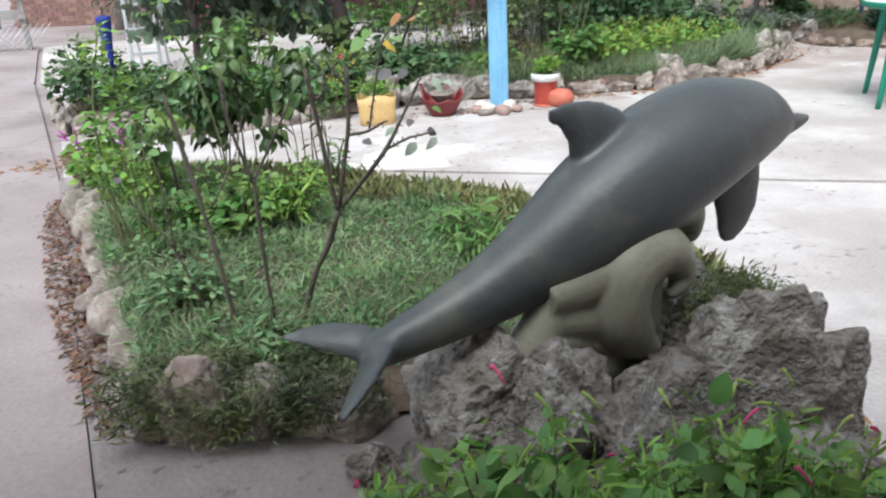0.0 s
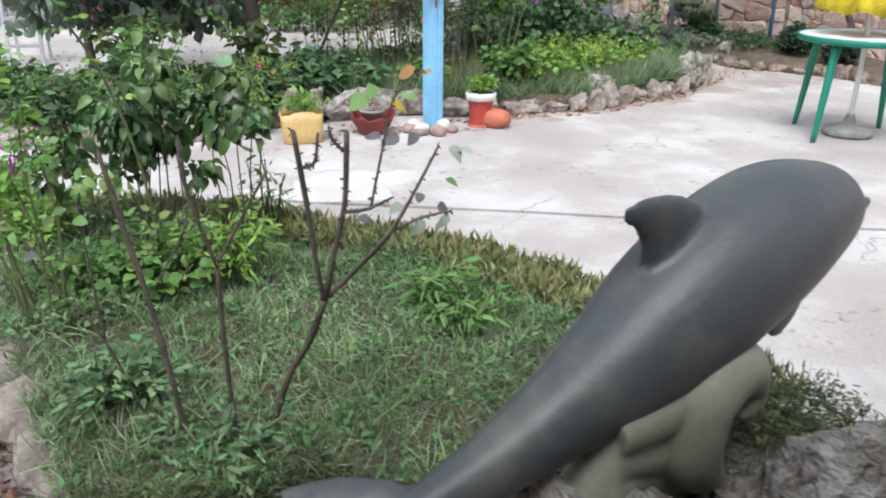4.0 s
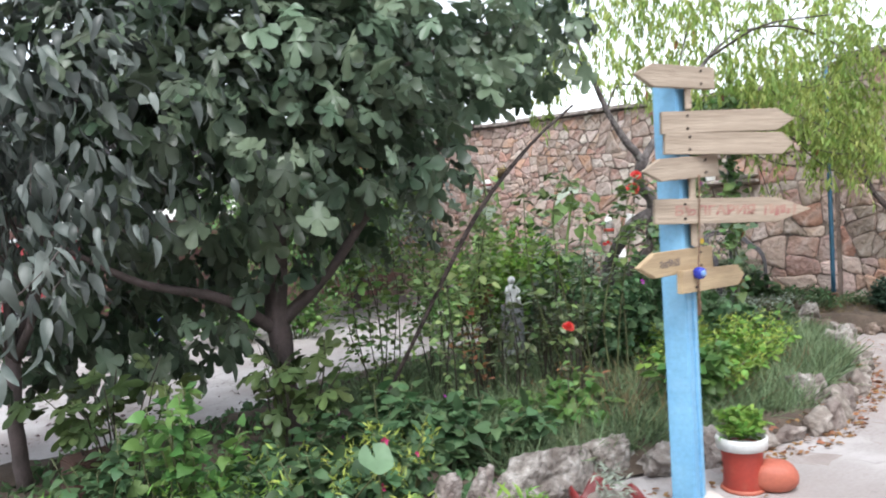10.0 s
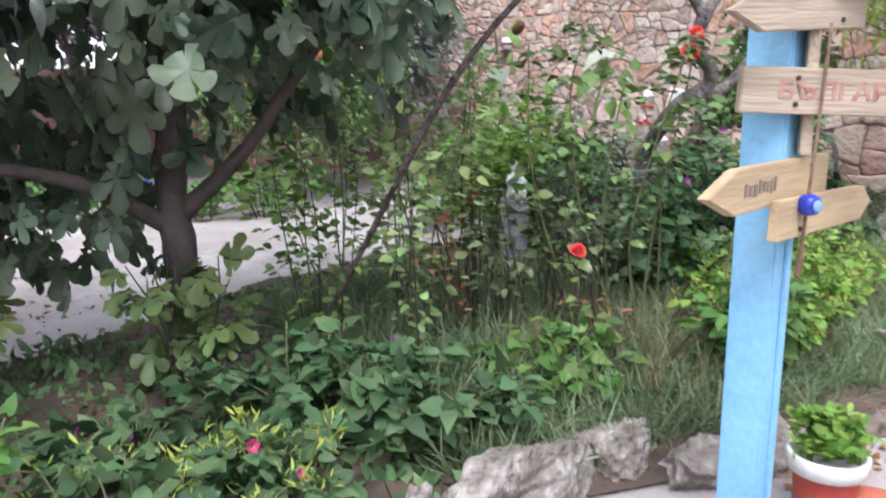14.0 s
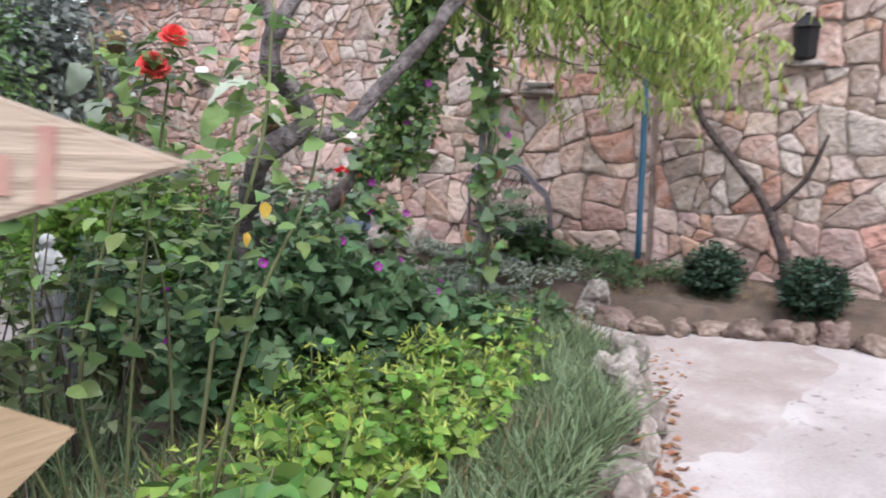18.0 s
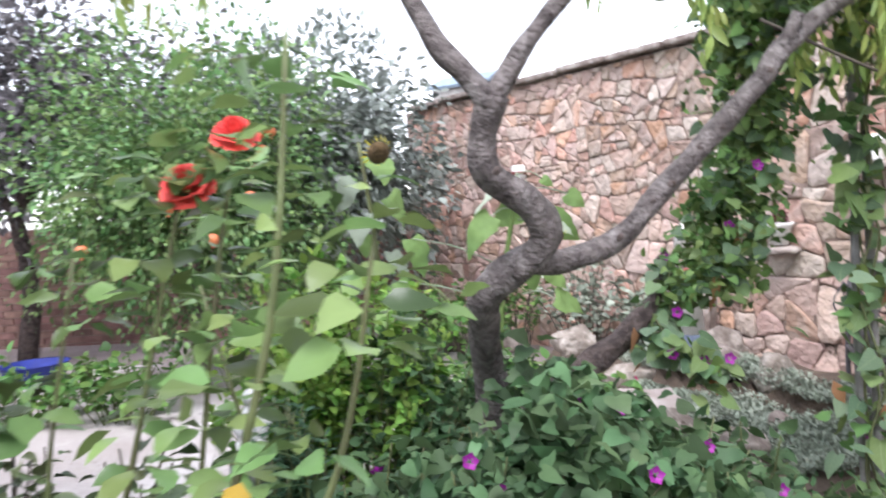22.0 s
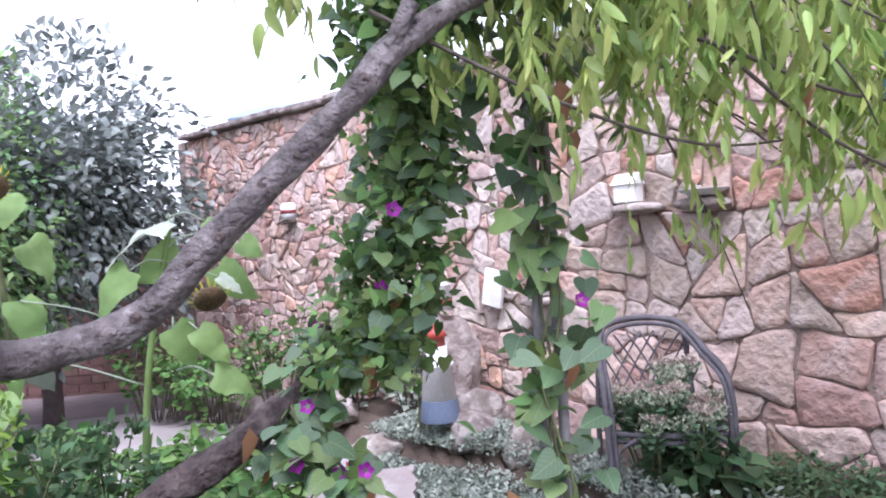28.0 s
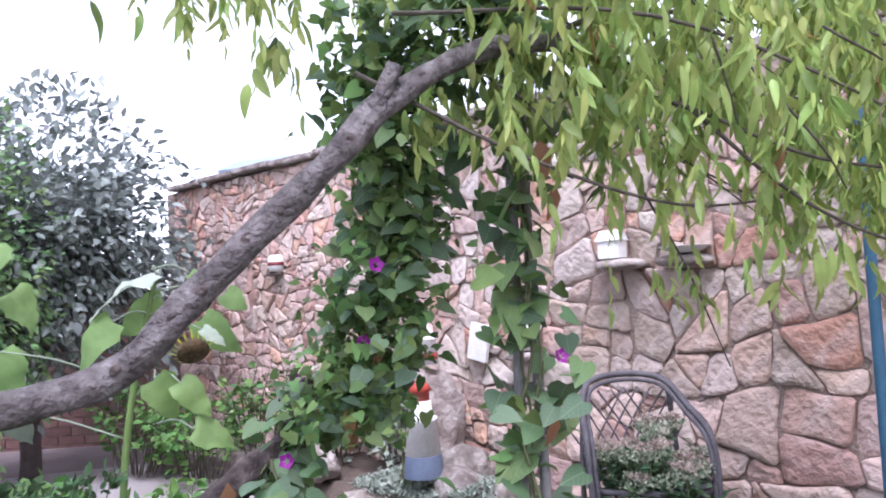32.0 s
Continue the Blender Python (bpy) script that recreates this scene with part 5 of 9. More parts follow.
def arrow(name, length, height, along, z, turn, tilt, material, label, point=1, thick=0.026, text=None, ink=None, bars=0, tip=0.16, lift=0.0, off=0.098, shift=0.0, smudge=0):
    """A pointed board: from -length/2 to its point, which lies to +x for point=1."""
    bm = bmesh.new()
    hl, hh = length / 2, height / 2
    pts = [(-hl, -hh), (hl - tip, -hh), (hl, lift), (hl - tip, hh), (-hl, hh)]
    pts = [(x * point, z) for x, z in pts]
    front = [bm.verts.new((x, -thick / 2, z)) for x, z in pts]
    rear = [bm.verts.new((x, thick / 2, z)) for x, z in pts]
    bm.faces.new(front)
    bm.faces.new(rear[::-1])
    for i in range(5):
        bm.faces.new((front[i], rear[i], rear[(i + 1) % 5], front[(i + 1) % 5]))
    bmesh.ops.recalc_face_normals(bm, faces=bm.faces[:])
    bmesh.ops.bevel(bm, geom=bm.edges[:], offset=0.003, segments=2, affect="EDGES")
    ob = part(name, bm, material, sign, label, smooth=False)
    c, sn = math.cos(radians(turn)), math.sin(radians(turn))
    ob.matrix_local = pose(along * c + off * sn, along * sn - off * c, z, 0, tilt, turn)
    for dz in (-0.28, 0.28):
        nail = lathe("nail", [(0.006, 0), (0.006, 0.004), (0.003, 0.006)], IRON, ob, 10)
        nail.matrix_local = pose(-hl * point * 0.62, -thick / 2, dz * height, 90)
    if text:
        cu = bpy.data.curves.new("lettering", "FONT")
        cu.body, cu.size, cu.extrude, cu.align_x, cu.align_y = text, height * 0.50, 0.0006, "CENTER", "CENTER"
        cu.offset = 0.0015
        t = new("lettering", cu)
        cu.materials.append(ink)
        t.parent = ob
        t.matrix_local = pose(shift, -thick / 2 - 0.0012, 0, 90) @ Matrix.Diagonal((1.22, 1, 1, 1))
    for i in range(smudge):
        w = (0.010, 0.022, 0.019, 0.023, 0.016)[i % 5]
        box("letter", (w, 0.0015, height * (0.42, 0.36, 0.40, 0.33, 0.22)[i % 5]), pose(0.140 + 0.026 * i, -thick / 2 - 0.0012, (-0.002, 0.003, -0.005, 0.002, -0.008)[i % 5], 0, (4, -6, 5, -3, 2)[i % 5]), ink, ob, 0.0004)
    x = -hl * 0.5
    for i in range(bars):
        w = rng.uniform(0.010, 0.022)
        box("letter", (w, 0.0015, height * rng.uniform(0.22, 0.34)), Matrix.Translation((x + w / 2, -thick / 2 - 0.0012, rng.uniform(-0.005, 0.005))), ink, ob, 0.0004)
        x += w + 0.008
    return ob


arrow("board", 0.70, 0.108, 0.215, 1.338, -15.8, 2.5, GREYBOARD, "long weathered board pointing over the patio", 1, text="БЪЛГАРИЯ", ink=REDINK, shift=-0.083, smudge=6)
arrow("board", 0.72, 0.100, -0.175, 1.14, 28, 1.5, BOARD, "short pine board with faded writing", -1, bars=8, ink=INK, tip=0.14, off=0.0715)
arrow("board", 0.68, 0.095, 0.135, 1.04, 27, 3, BOARD, "short yellowish pine board below the others", 1, tip=0.08, off=0.100)
arrow("board", 0.60, 0.095, 0.21, 1.72, -14, 1.0, GREYBOARD, "brown weathered board pointing over the patio", 1, tip=0.08)
arrow("board", 0.58, 0.095, 0.21, 1.625, -14, 3.0, GREYBOARD, "brown weathered board pointing over the patio", 1, tip=0.05)
arrow("board", 0.46, 0.095, -0.07, 1.915, 8, 1, GREYBOARD, "pale weathered board on the post's top", -1, tip=0.10)
arrow("board", 0.44, 0.095, -0.06, 1.53, 8, -2, GREYBOARD, "pale weathered board pointing to the fig tree", -1, tip=0.10)
for z in (1.83, 1.44, 1.245):
    arrow("board", 0.34, 0.10, 0.10, z, 56, 0, GREYBOARD, "weathered board pointing to the stone wall", 1, tip=0.06, off=0.07)
knob = part("float_ball", rock_bm(2, (0.052, 0.052, 0.052), 4, 0.0), mat("blue_plastic", (0.03, 0.05, 0.42), (0.02, 0.03, 0.33), rough=0.25, bump=0.02), sign, "small shiny blue plastic ball")
knob.location = (-0.012, -0.155, 1.085)
lb = lathe("badge", [(0.014, 0), (0.013, 0.003), (0.004, 0.004)], mat("badge_blue", (0.25, 0.42, 0.75), rough=0.3, bump=0), knob, 16)
lb.matrix_local = pose(0, -0.0255, 0, 90)
tube("rope", [(0.03, -0.13, 1.5, 0.004), (0.02, -0.13, 1.3, 0.004), (-0.012, -0.150, 1.1, 0.004), (-0.008, -0.140, 1.0, 0.005), (0.004, -0.125, 0.93, 0.008), (0.002, -0.12, 0.90, 0.006)], RUST, sign, 6, 4)

PEBBLE = mat("white_cobble", (0.62, 0.56, 0.50), (0.50, 0.43, 0.38), rough=0.7, scale=9, fine=50, bump=0.2)
PINKSTONE = mat("pink_cobble", (0.36, 0.25, 0.22), (0.28, 0.18, 0.155), rough=0.8, scale=9, fine=50, bump=0.3)
for x, y, z, sz, m, l, k in ((0.36, 6.02, 0.045, (0.16, 0.13, 0.11), PEBBLE, "smooth whitish cobble at the signpost's foot", 1), (0.57, 6.10, 0.05, (0.20, 0.14, 0.12), PEBBLE, "smooth whitish cobble at the signpost's foot", 2),
                             (0.49, 5.93, 0.045, (0.18, 0.13, 0.11), PINKSTONE, "smooth pinkish cobble at the signpost's foot", 3), (0.30, 6.16, 0.05, (0.15, 0.14, 0.11), PEBBLE, "smooth whitish cobble at the signpost's foot", 4),
                             (0.33, 5.95, 0.025, (0.17, 0.12, 0.07), ROCK, "flat brown cobble at the signpost's foot", 5), (0.64, 6.03, 0.03, (0.12, 0.10, 0.07), PINKSTONE, "flat pinkish cobble at the signpost's foot", 6), (0.26, 6.06, 0.035, (0.13, 0.12, 0.09), PINKSTONE, "pinkish cobble at the signpost's foot", 7)):
    rock("cobble", (0.44 + (x - 0.44) * 0.84, 6.04 + (y - 6.04) * 0.84, z * 0.8), tuple(c * 0.8 for c in sz), k * 7, m, None, k * 0.7, l, 3, 0.12, "stone", "cobbles round the signpost")

# boot-shaped planter
REDP = mat("red_plastic", (0.42, 0.055, 0.035), (0.36, 0.05, 0.035), rough=0.45, scale=5, bump=0.08, stain=(0.45, 0.16, 0.11), stain_scale=6, stain_amount=0.5)
TOE = mat("terracotta_paint", (0.45, 0.13, 0.08), (0.40, 0.11, 0.07), rough=0.6, scale=5, bump=0.1)
WHITEP = mat("white_plastic", (0.75, 0.75, 0.73), (0.66, 0.66, 0.64), rough=0.5, bump=0.05)
boot = thing("boot_planter", (0.86, 6.24, 0.0), "red boot shaped planter with white rim and green succulent", "planter")
lathe("leg", [(0.085, 0.0), (0.092, 0.02), (0.088, 0.10), (0.098, 0.20), (0.104, 0.215), (0.096, 0.215), (0.09, 0.20)], REDP, boot)
lathe("rim", [(0.100, 0.200), (0.116, 0.205), (0.119, 0.255), (0.112, 0.262), (0.102, 0.255), (0.098, 0.21)], WHITEP, boot, label="white rim")
toe = part("toe", rock_bm(4, (0.22, 0.17, 0.15), 4, 0.06), TOE, boot, "rounded terracotta red toe")
toe.location = (0.11, -0.08, 0.068)
toe.rotation_euler = (0, 0, -0.6)
lathe("sole", [(0.10, 0.0), (0.104, 0.006), (0.10, 0.018)], TOE, boot)
cl = crown_points(420, (0, 0, 0.31), (0.115, 0.115, 0.075), 0, 8)
leaves("foliage", OVATE, cl, dirs(420, 0.5), ups(420), 0.05, LIME, boot)

# broken red pot with a grey pot inside
DKRED = mat("dark_red_pot", (0.20, 0.022, 0.022), (0.13, 0.015, 0.016), rough=0.5, scale=6, bump=0.15, stain=(0.10, 0.05, 0.04), stain_scale=7, stain_amount=0.4)
pot = thing("broken_pot", (0.01, 6.07, 0.0), "broken dark red pot with jagged rim and small grey pot inside", "pot")
bm = bmesh.new()
N = 60
rims = []
peaks = ((0, 0.15), (22, 0.195), (45, 0.13), (78, 0.235), (104, 0.135), (138, 0.15), (166, 0.25), (190, 0.225), (214, 0.125), (240, 0.15), (258, 0.11), (286, 0.14), (310, 0.115), (336, 0.145), (360, 0.15))
jag = list(np.interp(np.arange(N) * 360 / N, [p[0] for p in peaks], [p[1] for p in peaks]))
for r0, zf in ((0.10, 0.0), (0.12, 0.25), (0.155, 0.6), (0.170, 1.0)):
    rims.append([bm.verts.new((r0 * math.cos(2 * math.pi * k / N), r0 * math.sin(2 * math.pi * k / N), 0.005 + (jag[k] if zf == 1.0 else 0.17 * zf))) for k in range(N)])
for a, b in zip(rims, rims[1:]):
    for k in range(N):
        bm.faces.new((a[k], a[(k + 1) % N], b[(k + 1) % N], b[k]))
bm.faces.new(rims[0][::-1])
shell = part("shell", bm, DKRED, pot)
shell.modifiers.new("wall", "SOLIDIFY").thickness = 0.010
GREYPOT = mat("grey_pot", (0.34, 0.29, 0.26), (0.26, 0.22, 0.19), rough=0.8, scale=8, bump=0.2)
lathe("inner_pot", [(0.06, 0.06), (0.085, 0.16), (0.095, 0.165), (0.095, 0.18), (0.085, 0.18), (0.078, 0.155), (0.0, 0.152)], GREYPOT, pot, label="small grey pot")
cl = crown_points(110, (0.02, 0, 0.24), (0.08, 0.08, 0.08))
leaves("foliage", NARROW, cl, dirs(110, 0.4), ups(110), 0.05, SANTO, pot)

# yellow pot cut from a can
YEL = mat("yellow_plastic", (0.62, 0.42, 0.17), (0.52, 0.34, 0.14), rough=0.55, scale=4, bump=0.1, stain=(0.40, 0.26, 0.13), stain_scale=5, stain_amount=0.4)
yp = thing("yellow_planter", (-0.50, 5.88, 0.0), "yellow planter cut from a plastic can with grassy plant", "planter", rz=0.15)
bm = bmesh.new()
rings = []
for z, k in ((0.0, 0.86), (0.012, 0.94), (0.08, 0.97), (0.15, 1.0), (0.215, 1.02)):
    ring = []
    for i in range(40):
        t = 2 * math.pi * i / 40
        c, sn = math.cos(t), math.sin(t)
        ring.append(bm.verts.new((0.145 * k * math.copysign(abs(c) ** 0.5, c), 0.11 * k * math.copysign(abs(sn) ** 0.5, sn), z + (0.012 * math.sin(3 * t) + 0.006 * math.sin(7 * t) if z > 0.2 else 0))))
    rings.append(ring)
for p, q in zip(rings, rings[1:]):
    for i in range(40):
        bm.faces.new((p[i], p[(i + 1) % 40], q[(i + 1) % 40], q[i]))
bm.faces.new(rings[0][::-1])
can = part("can", bm, YEL, yp)
can.modifiers.new("wall", "SOLIDIFY").thickness = 0.006
box("soil_fill", (0.25, 0.18, 0.02), Matrix.Translation((0, 0, 0.17)), SOIL, yp, 0.004)
cl = crown_points(260, (0, 0, 0.26), (0.16, 0.12, 0.09))
leaves("foliage", NARROW, cl, dirs(260, 0.7), ups(260), 0.07, LIME, yp)

# edging stones of the long bed
edging("stone_edging", [(-3.45, 7.0), (-3.05, 6.14), (-2.15, 5.82), (-1.5, 5.9), (-0.85, 6.2)], 0.20, 12, "row of rough limestone stones edging the long bed", 0.20)
edging("stone_edging", [(1.15, 6.62), (1.92, 6.72), (2.41, 7.02), (2.99, 7.38), (3.35, 7.74), (3.62, 8.15)], 0.24, 17, "row of rough limestone stones edging the long bed", 0.21)
edging("stone_edging", [(4.28, 9.30), (4.40, 8.64), (4.78, 8.44), (5.18, 7.78), (5.30, 7.42), (5.7, 6.2)], 0.21, 21, "row of brown stones edging the raised bed by the wall", 0.17, stone=BROWNROCK)
for x, y, z, sz, rz, k in ((-0.82, 6.30, 0.05, (0.18, 0.16, 0.20), 0.3, 5), (-0.60, 6.40, 0.11, (0.21, 0.18, 0.34), 0.3, 9), (-0.41, 6.45, 0.11, (0.17, 0.15, 0.32), 0.8, 10), (0.03, 6.62, 0.09, (0.86, 0.24, 0.32), 0.43, 14), (0.44, 6.74, 0.08, (0.36, 0.24, 0.28), 0.35, 18), (0.72, 6.62, 0.06, (0.36, 0.24, 0.22), 0.1, 22), (0.98, 6.62, 0.08, (0.26, 0.22, 0.24), 0.4, 27),
                           (2.10, 7.02, 0.10, (0.28, 0.26, 0.36), 0.4, 31), (3.25, 7.80, 0.10, (0.34, 0.28, 0.36), 0.8, 33), (3.52, 8.02, 0.10, (0.28, 0.24, 0.34), 0.8, 36), (4.35, 9.15, 0.12, (0.36, 0.26, 0.26), 0.8, 39)):
    rock("rock", (x, y, z), sz, k, PALEROCK, None, rz, "pitted grey limestone rock at the bed's edge", 5, 0.75, "rock", "rocks along the bed", crag=1.0)
litter("dead_leaves", [(0.9, 6.35), (1.9, 6.5), (3.0, 7.15), (3.8, 8.0), (3.6, 8.05), (2.9, 7.35), (1.9, 6.75), (1.0, 6.6)], 520, 0.05, DRYLEAF, "brown dead leaves along the bed's stones")
litter("dead_leaves", [(-0.3, 6.0), (0.9, 6.0), (1.0, 6.45), (0.2, 6.5), (-0.2, 6.35)], 130, 0.045, DRYLEAF, "dry leaves round the signpost")
litter("dead_leaves", [(-3.0, 4.9), (-2.5, 4.8), (-2.2, 5.3), (-2.7, 5.6)], 160, 0.05, DRYLEAF, "brown leaves in a broken spot of the paving")
litter("dead_leaves", [(3.4, 7.6), (4.2, 8.2), (4.4, 9.4), (3.9, 9.0)], 240, 0.035, DRYLEAF, "dead leaves on the path's end")

# ---- plants of the long bed ----
LONG = "plants of the long bed"
grass("grass", [(2.35, 7.12), (3.0, 7.52), (3.42, 7.95), (3.62, 8.4), (3.72, 8.9), (3.4, 8.6), (2.9, 7.9), (2.25, 7.3)], 4200, 0.20, GRASSM, "long grey green grass hanging over the edging stones", 0.8)
grass("grass", [(-0.2, 6.7), (1.0, 6.7), (1.9, 6.8), (2.35, 7.15), (3.0, 7.65), (3.35, 8.3), (3.6, 9.1), (3.2, 9.0), (2.2, 8.2), (1.0, 8.0), (0, 7.6)], 15000, 0.19, GRASSM, "long grey green grass in the bed", 0.7)
grass("dry_grass", [(0.3, 6.9), (1.6, 7.0), (2.6, 7.5), (3.4, 8.6), (2.8, 8.8), (1.4, 8.0), (0.5, 7.9)], 2600, 0.22, DRYM, "dry straw coloured grass in the bed", 0.7, category="dry grass")
grass("ground_cover", [(-3.0, 6.3), (-1.2, 6.1), (-0.3, 6.6), (1.0, 6.8), (2.4, 7.1), (3.6, 8.2), (4.0, 9.3), (3.2, 10.3), (1.0, 10.0), (-0.5, 9.3), (-2.4, 8.3)], 9000, 0.075, CARPET, "low green ground cover in the bed", 1.0, OVATE, category="ground cover")
# GLORY, darker than MIRA: the fig tree's shade put into these plants' leaf colour
for x, y, hh, sp, n in ((-1.10, 6.50, 0.42, 0.38, 460), (-0.76, 6.58, 0.40, 0.30, 380), (-1.78, 6.38, 0.36, 0.38, 400), (-1.45, 6.36, 0.34, 0.28, 300), (-2.35, 6.35, 0.40, 0.40, 400), (-2.95, 6.55, 0.50, 0.34, 420), (-3.1, 6.95, 0.62, 0.3, 420)):
    bush("four_oclock_plant", (x, y, 0.09), hh, sp, 26, BROAD, n, 0.075, GLORY, "leafy green four o'clock plant with yellow green buds", "flowering plant", group=LONG, tip=(NARROW, 0.042, YB if x > -1.3 else LIME), tip_n=9, flowers=((PINKF, 2, 1.2),))
for x, y, hh, sp, n in ((1.55, 7.35, 0.42, 0.40, 520), (2.05, 7.65, 0.40, 0.45, 560), (2.5, 8.0, 0.36, 0.40, 460), (1.9, 8.05, 0.40, 0.4, 420), (2.9, 8.35, 0.32, 0.36, 360)):
    bush("four_oclock_plant", (x, y, 0.09), hh, sp, 40, BROAD, int(n * 1.6), 0.058, LIME, "bright green four o'clock plant with yellow green buds", "flowering plant", group=LONG, tip=(NARROW, 0.042, YB), tip_n=8)
bush("nettle", (1.30, 7.05, 0.09), 0.50, 0.25, 16, BROAD, 300, 0.10, MIRA, "tall green leafy weed in the bed", "weed", group=LONG)
for x, y, hh, sp, n, m in ((-0.15, 7.1, 0.38, 0.45, 420, GLORY), (-0.6, 7.3, 0.42, 0.45, 420, GLORY), (-1.2, 7.15, 0.26, 0.35, 180, GLORY), (0.45, 7.3, 0.26, 0.40, 220, MIRA), (-2.15, 6.85, 0.26, 0.3, 120, GLORY), (-2.9, 7.2, 0.36, 0.4, 260, GLORY)):
    bush("morning_glory_mat", (x, y, 0.09), hh, sp, 26, HEART, n, 0.08, m, "low mat of heart shaped morning glory leaves", "climbing plant", group=LONG, flowers=((GLORYF, 2, 1.0),))
bush("four_oclock_plant", (-0.86, 6.14, 0.03), 0.34, 0.20, 14, BROAD, 150, 0.06, MIRA, "leafy four o'clock plant with many yellow buds", "flowering plant", group=LONG, tip=(NARROW, 0.04, YB), tip_n=7)
DULLROSE = leafmat("rose_leaf_dull", (0.20, 0.24, 0.125), (0.10, 0.135, 0.06), 0.7, 0.3, 0.25)
for x, y, hh, n in ((0.75, 7.95, 1.15, 120), (0.6, 8.5, 1.2, 80), (0.95, 8.25, 1.1, 90), (0.50, 7.90, 1.0, 110), (0.88, 7.70, 0.92, 90), (1.12, 8.05, 0.95, 80)):
    bush("rose_bush", (x, y, 0.09), hh, 0.24, 6, CRUMPLED, n, 0.058, DULLROSE, "sparse rose bush with thin dark stems", "rose bush", TWIG, group=LONG, low=0.3, stem_r=0.006, fuzz=0.08)
grass("grass", [(-0.5, 7.5), (0.3, 7.6), (1.3, 8.1), (1.2, 8.9), (0.2, 9.2), (-0.5, 8.8)], 4200, 0.22, GRASSM, "tall grey green grass under the roses", 0.6)
for x, y in ((-2.25, 6.2), (-1.85, 6.14), (-1.5, 6.16)):
    bush("morning_glory_mat", (x, y, 0.07), 0.24, 0.26, 14, HEART, 170, 0.07, GLORY, "dark green leaves hanging over the edging stones", "climbing plant", group=LONG)
bush("morning_glory_mat", (-1.60, 6.60, 0.09), 0.84, 0.24, 14, HEART, 330, 0.060, MIRA, "upright clump of heart shaped leaves on twining stems", "climbing plant", group=LONG, low=0.1)
bush("morning_glory_mat", (-1.9, 6.75, 0.09), 0.6, 0.28, 14, HEART, 240, 0.060, GLORY, "upright clump of heart shaped leaves on twining stems", "climbing plant", group=LONG, low=0.1)
# one broad round leaf plant
gourd = thing("gourd_plant", (-0.92, 6.20, 0.09), "plant with one broad round pale green leaf", "plant", LONG)
GOURD = leafmat("gourd_leaf", (0.23, 0.35, 0.21), (0.17, 0.27, 0.15), 0.2, 0.5, 0.3)


def round_leaf():
    """A round leaf of width 1, notched at its stalk, shallow cup with a rippled rim."""
    v, f, n = [(0, 0, 0)], [], 30
    for ring, r in enumerate((0.18, 0.36, 0.5)):
        for i in range(n):
            t = math.radians(12) + (2 * math.pi - math.radians(24)) * i / (n - 1)
            rr = r * (1 + (0.04 * math.sin(5 * t) if ring == 2 else 0)) * (0.8 + 0.2 * min(1, min(i, n - 1 - i) / 4))
            v.append((rr * math.sin(t), -rr * math.cos(t), 0.09 * (r / 0.5) ** 2 + (0.03 * math.sin(4 * t + 1) if ring == 2 else 0) - 0.012 * math.cos(7 * t) * r))
    for i in range(n - 1):
        f.append((0, 1 + i, 2 + i))
        for k in (0, 1):
            p = 1 + k * n + i
            f.append((p, p + n, p + n + 1, p + 1))
    return np.array(v, float), f


RL = round_leaf()
for p, nrm, w in (((-0.09, -0.24, 0.47), (0.05, -0.55, 0.85), 0.142), ((-0.16, 0.02, 0.24), (-0.4, -0.2, 0.9), 0.08)):
    leaves("leaf", RL, [p], [(0.15, -0.8, -0.5)], [nrm], [w], GOURD, gourd)
    tube("stem", [(0, 0, 0, 0.005), (p[0] * 0.4, p[1] * 0.4, p[2] * 0.6, 0.004), (*p, 0.003)], STEM, gourd, 6, 5)
# thin-stemmed rose thicket behind the sign
THICK = leafmat("thicket_leaf", (0.36, 0.46, 0.19), (0.22, 0.32, 0.125), 0.4, 0.45, 0.3)
for i, (x, y, hh) in enumerate(((-0.35, 8.0, 1.5), (0.05, 7.8, 1.45), (0.4, 8.1, 1.55), (0.15, 8.5, 1.6), (-0.1, 8.9, 1.5))):
    bush("rose_bush", (x, y, 0.09), hh, 0.34, 4, BROAD, 340, 0.062, ROSELEAF if i == 0 else THICK, "tall thin-stemmed rose bush with small leaves", "rose bush", TWIG, group=LONG, low=0.15 if x < 0.3 else 0.4, stem_r=0.005, fuzz=0.16)
small = bush("rose_bush", (0.56, 7.33, 0.09), 0.5, 0.16, 5, BROAD, 60, 0.06, ROSELEAF, "small rose bush with one coral red bloom", "rose bush", TWIG, group=LONG)
bloom(ROSEF, (0.0, -0.04, 0.59), small, (0.1, -0.5, 0.9), 0.8)
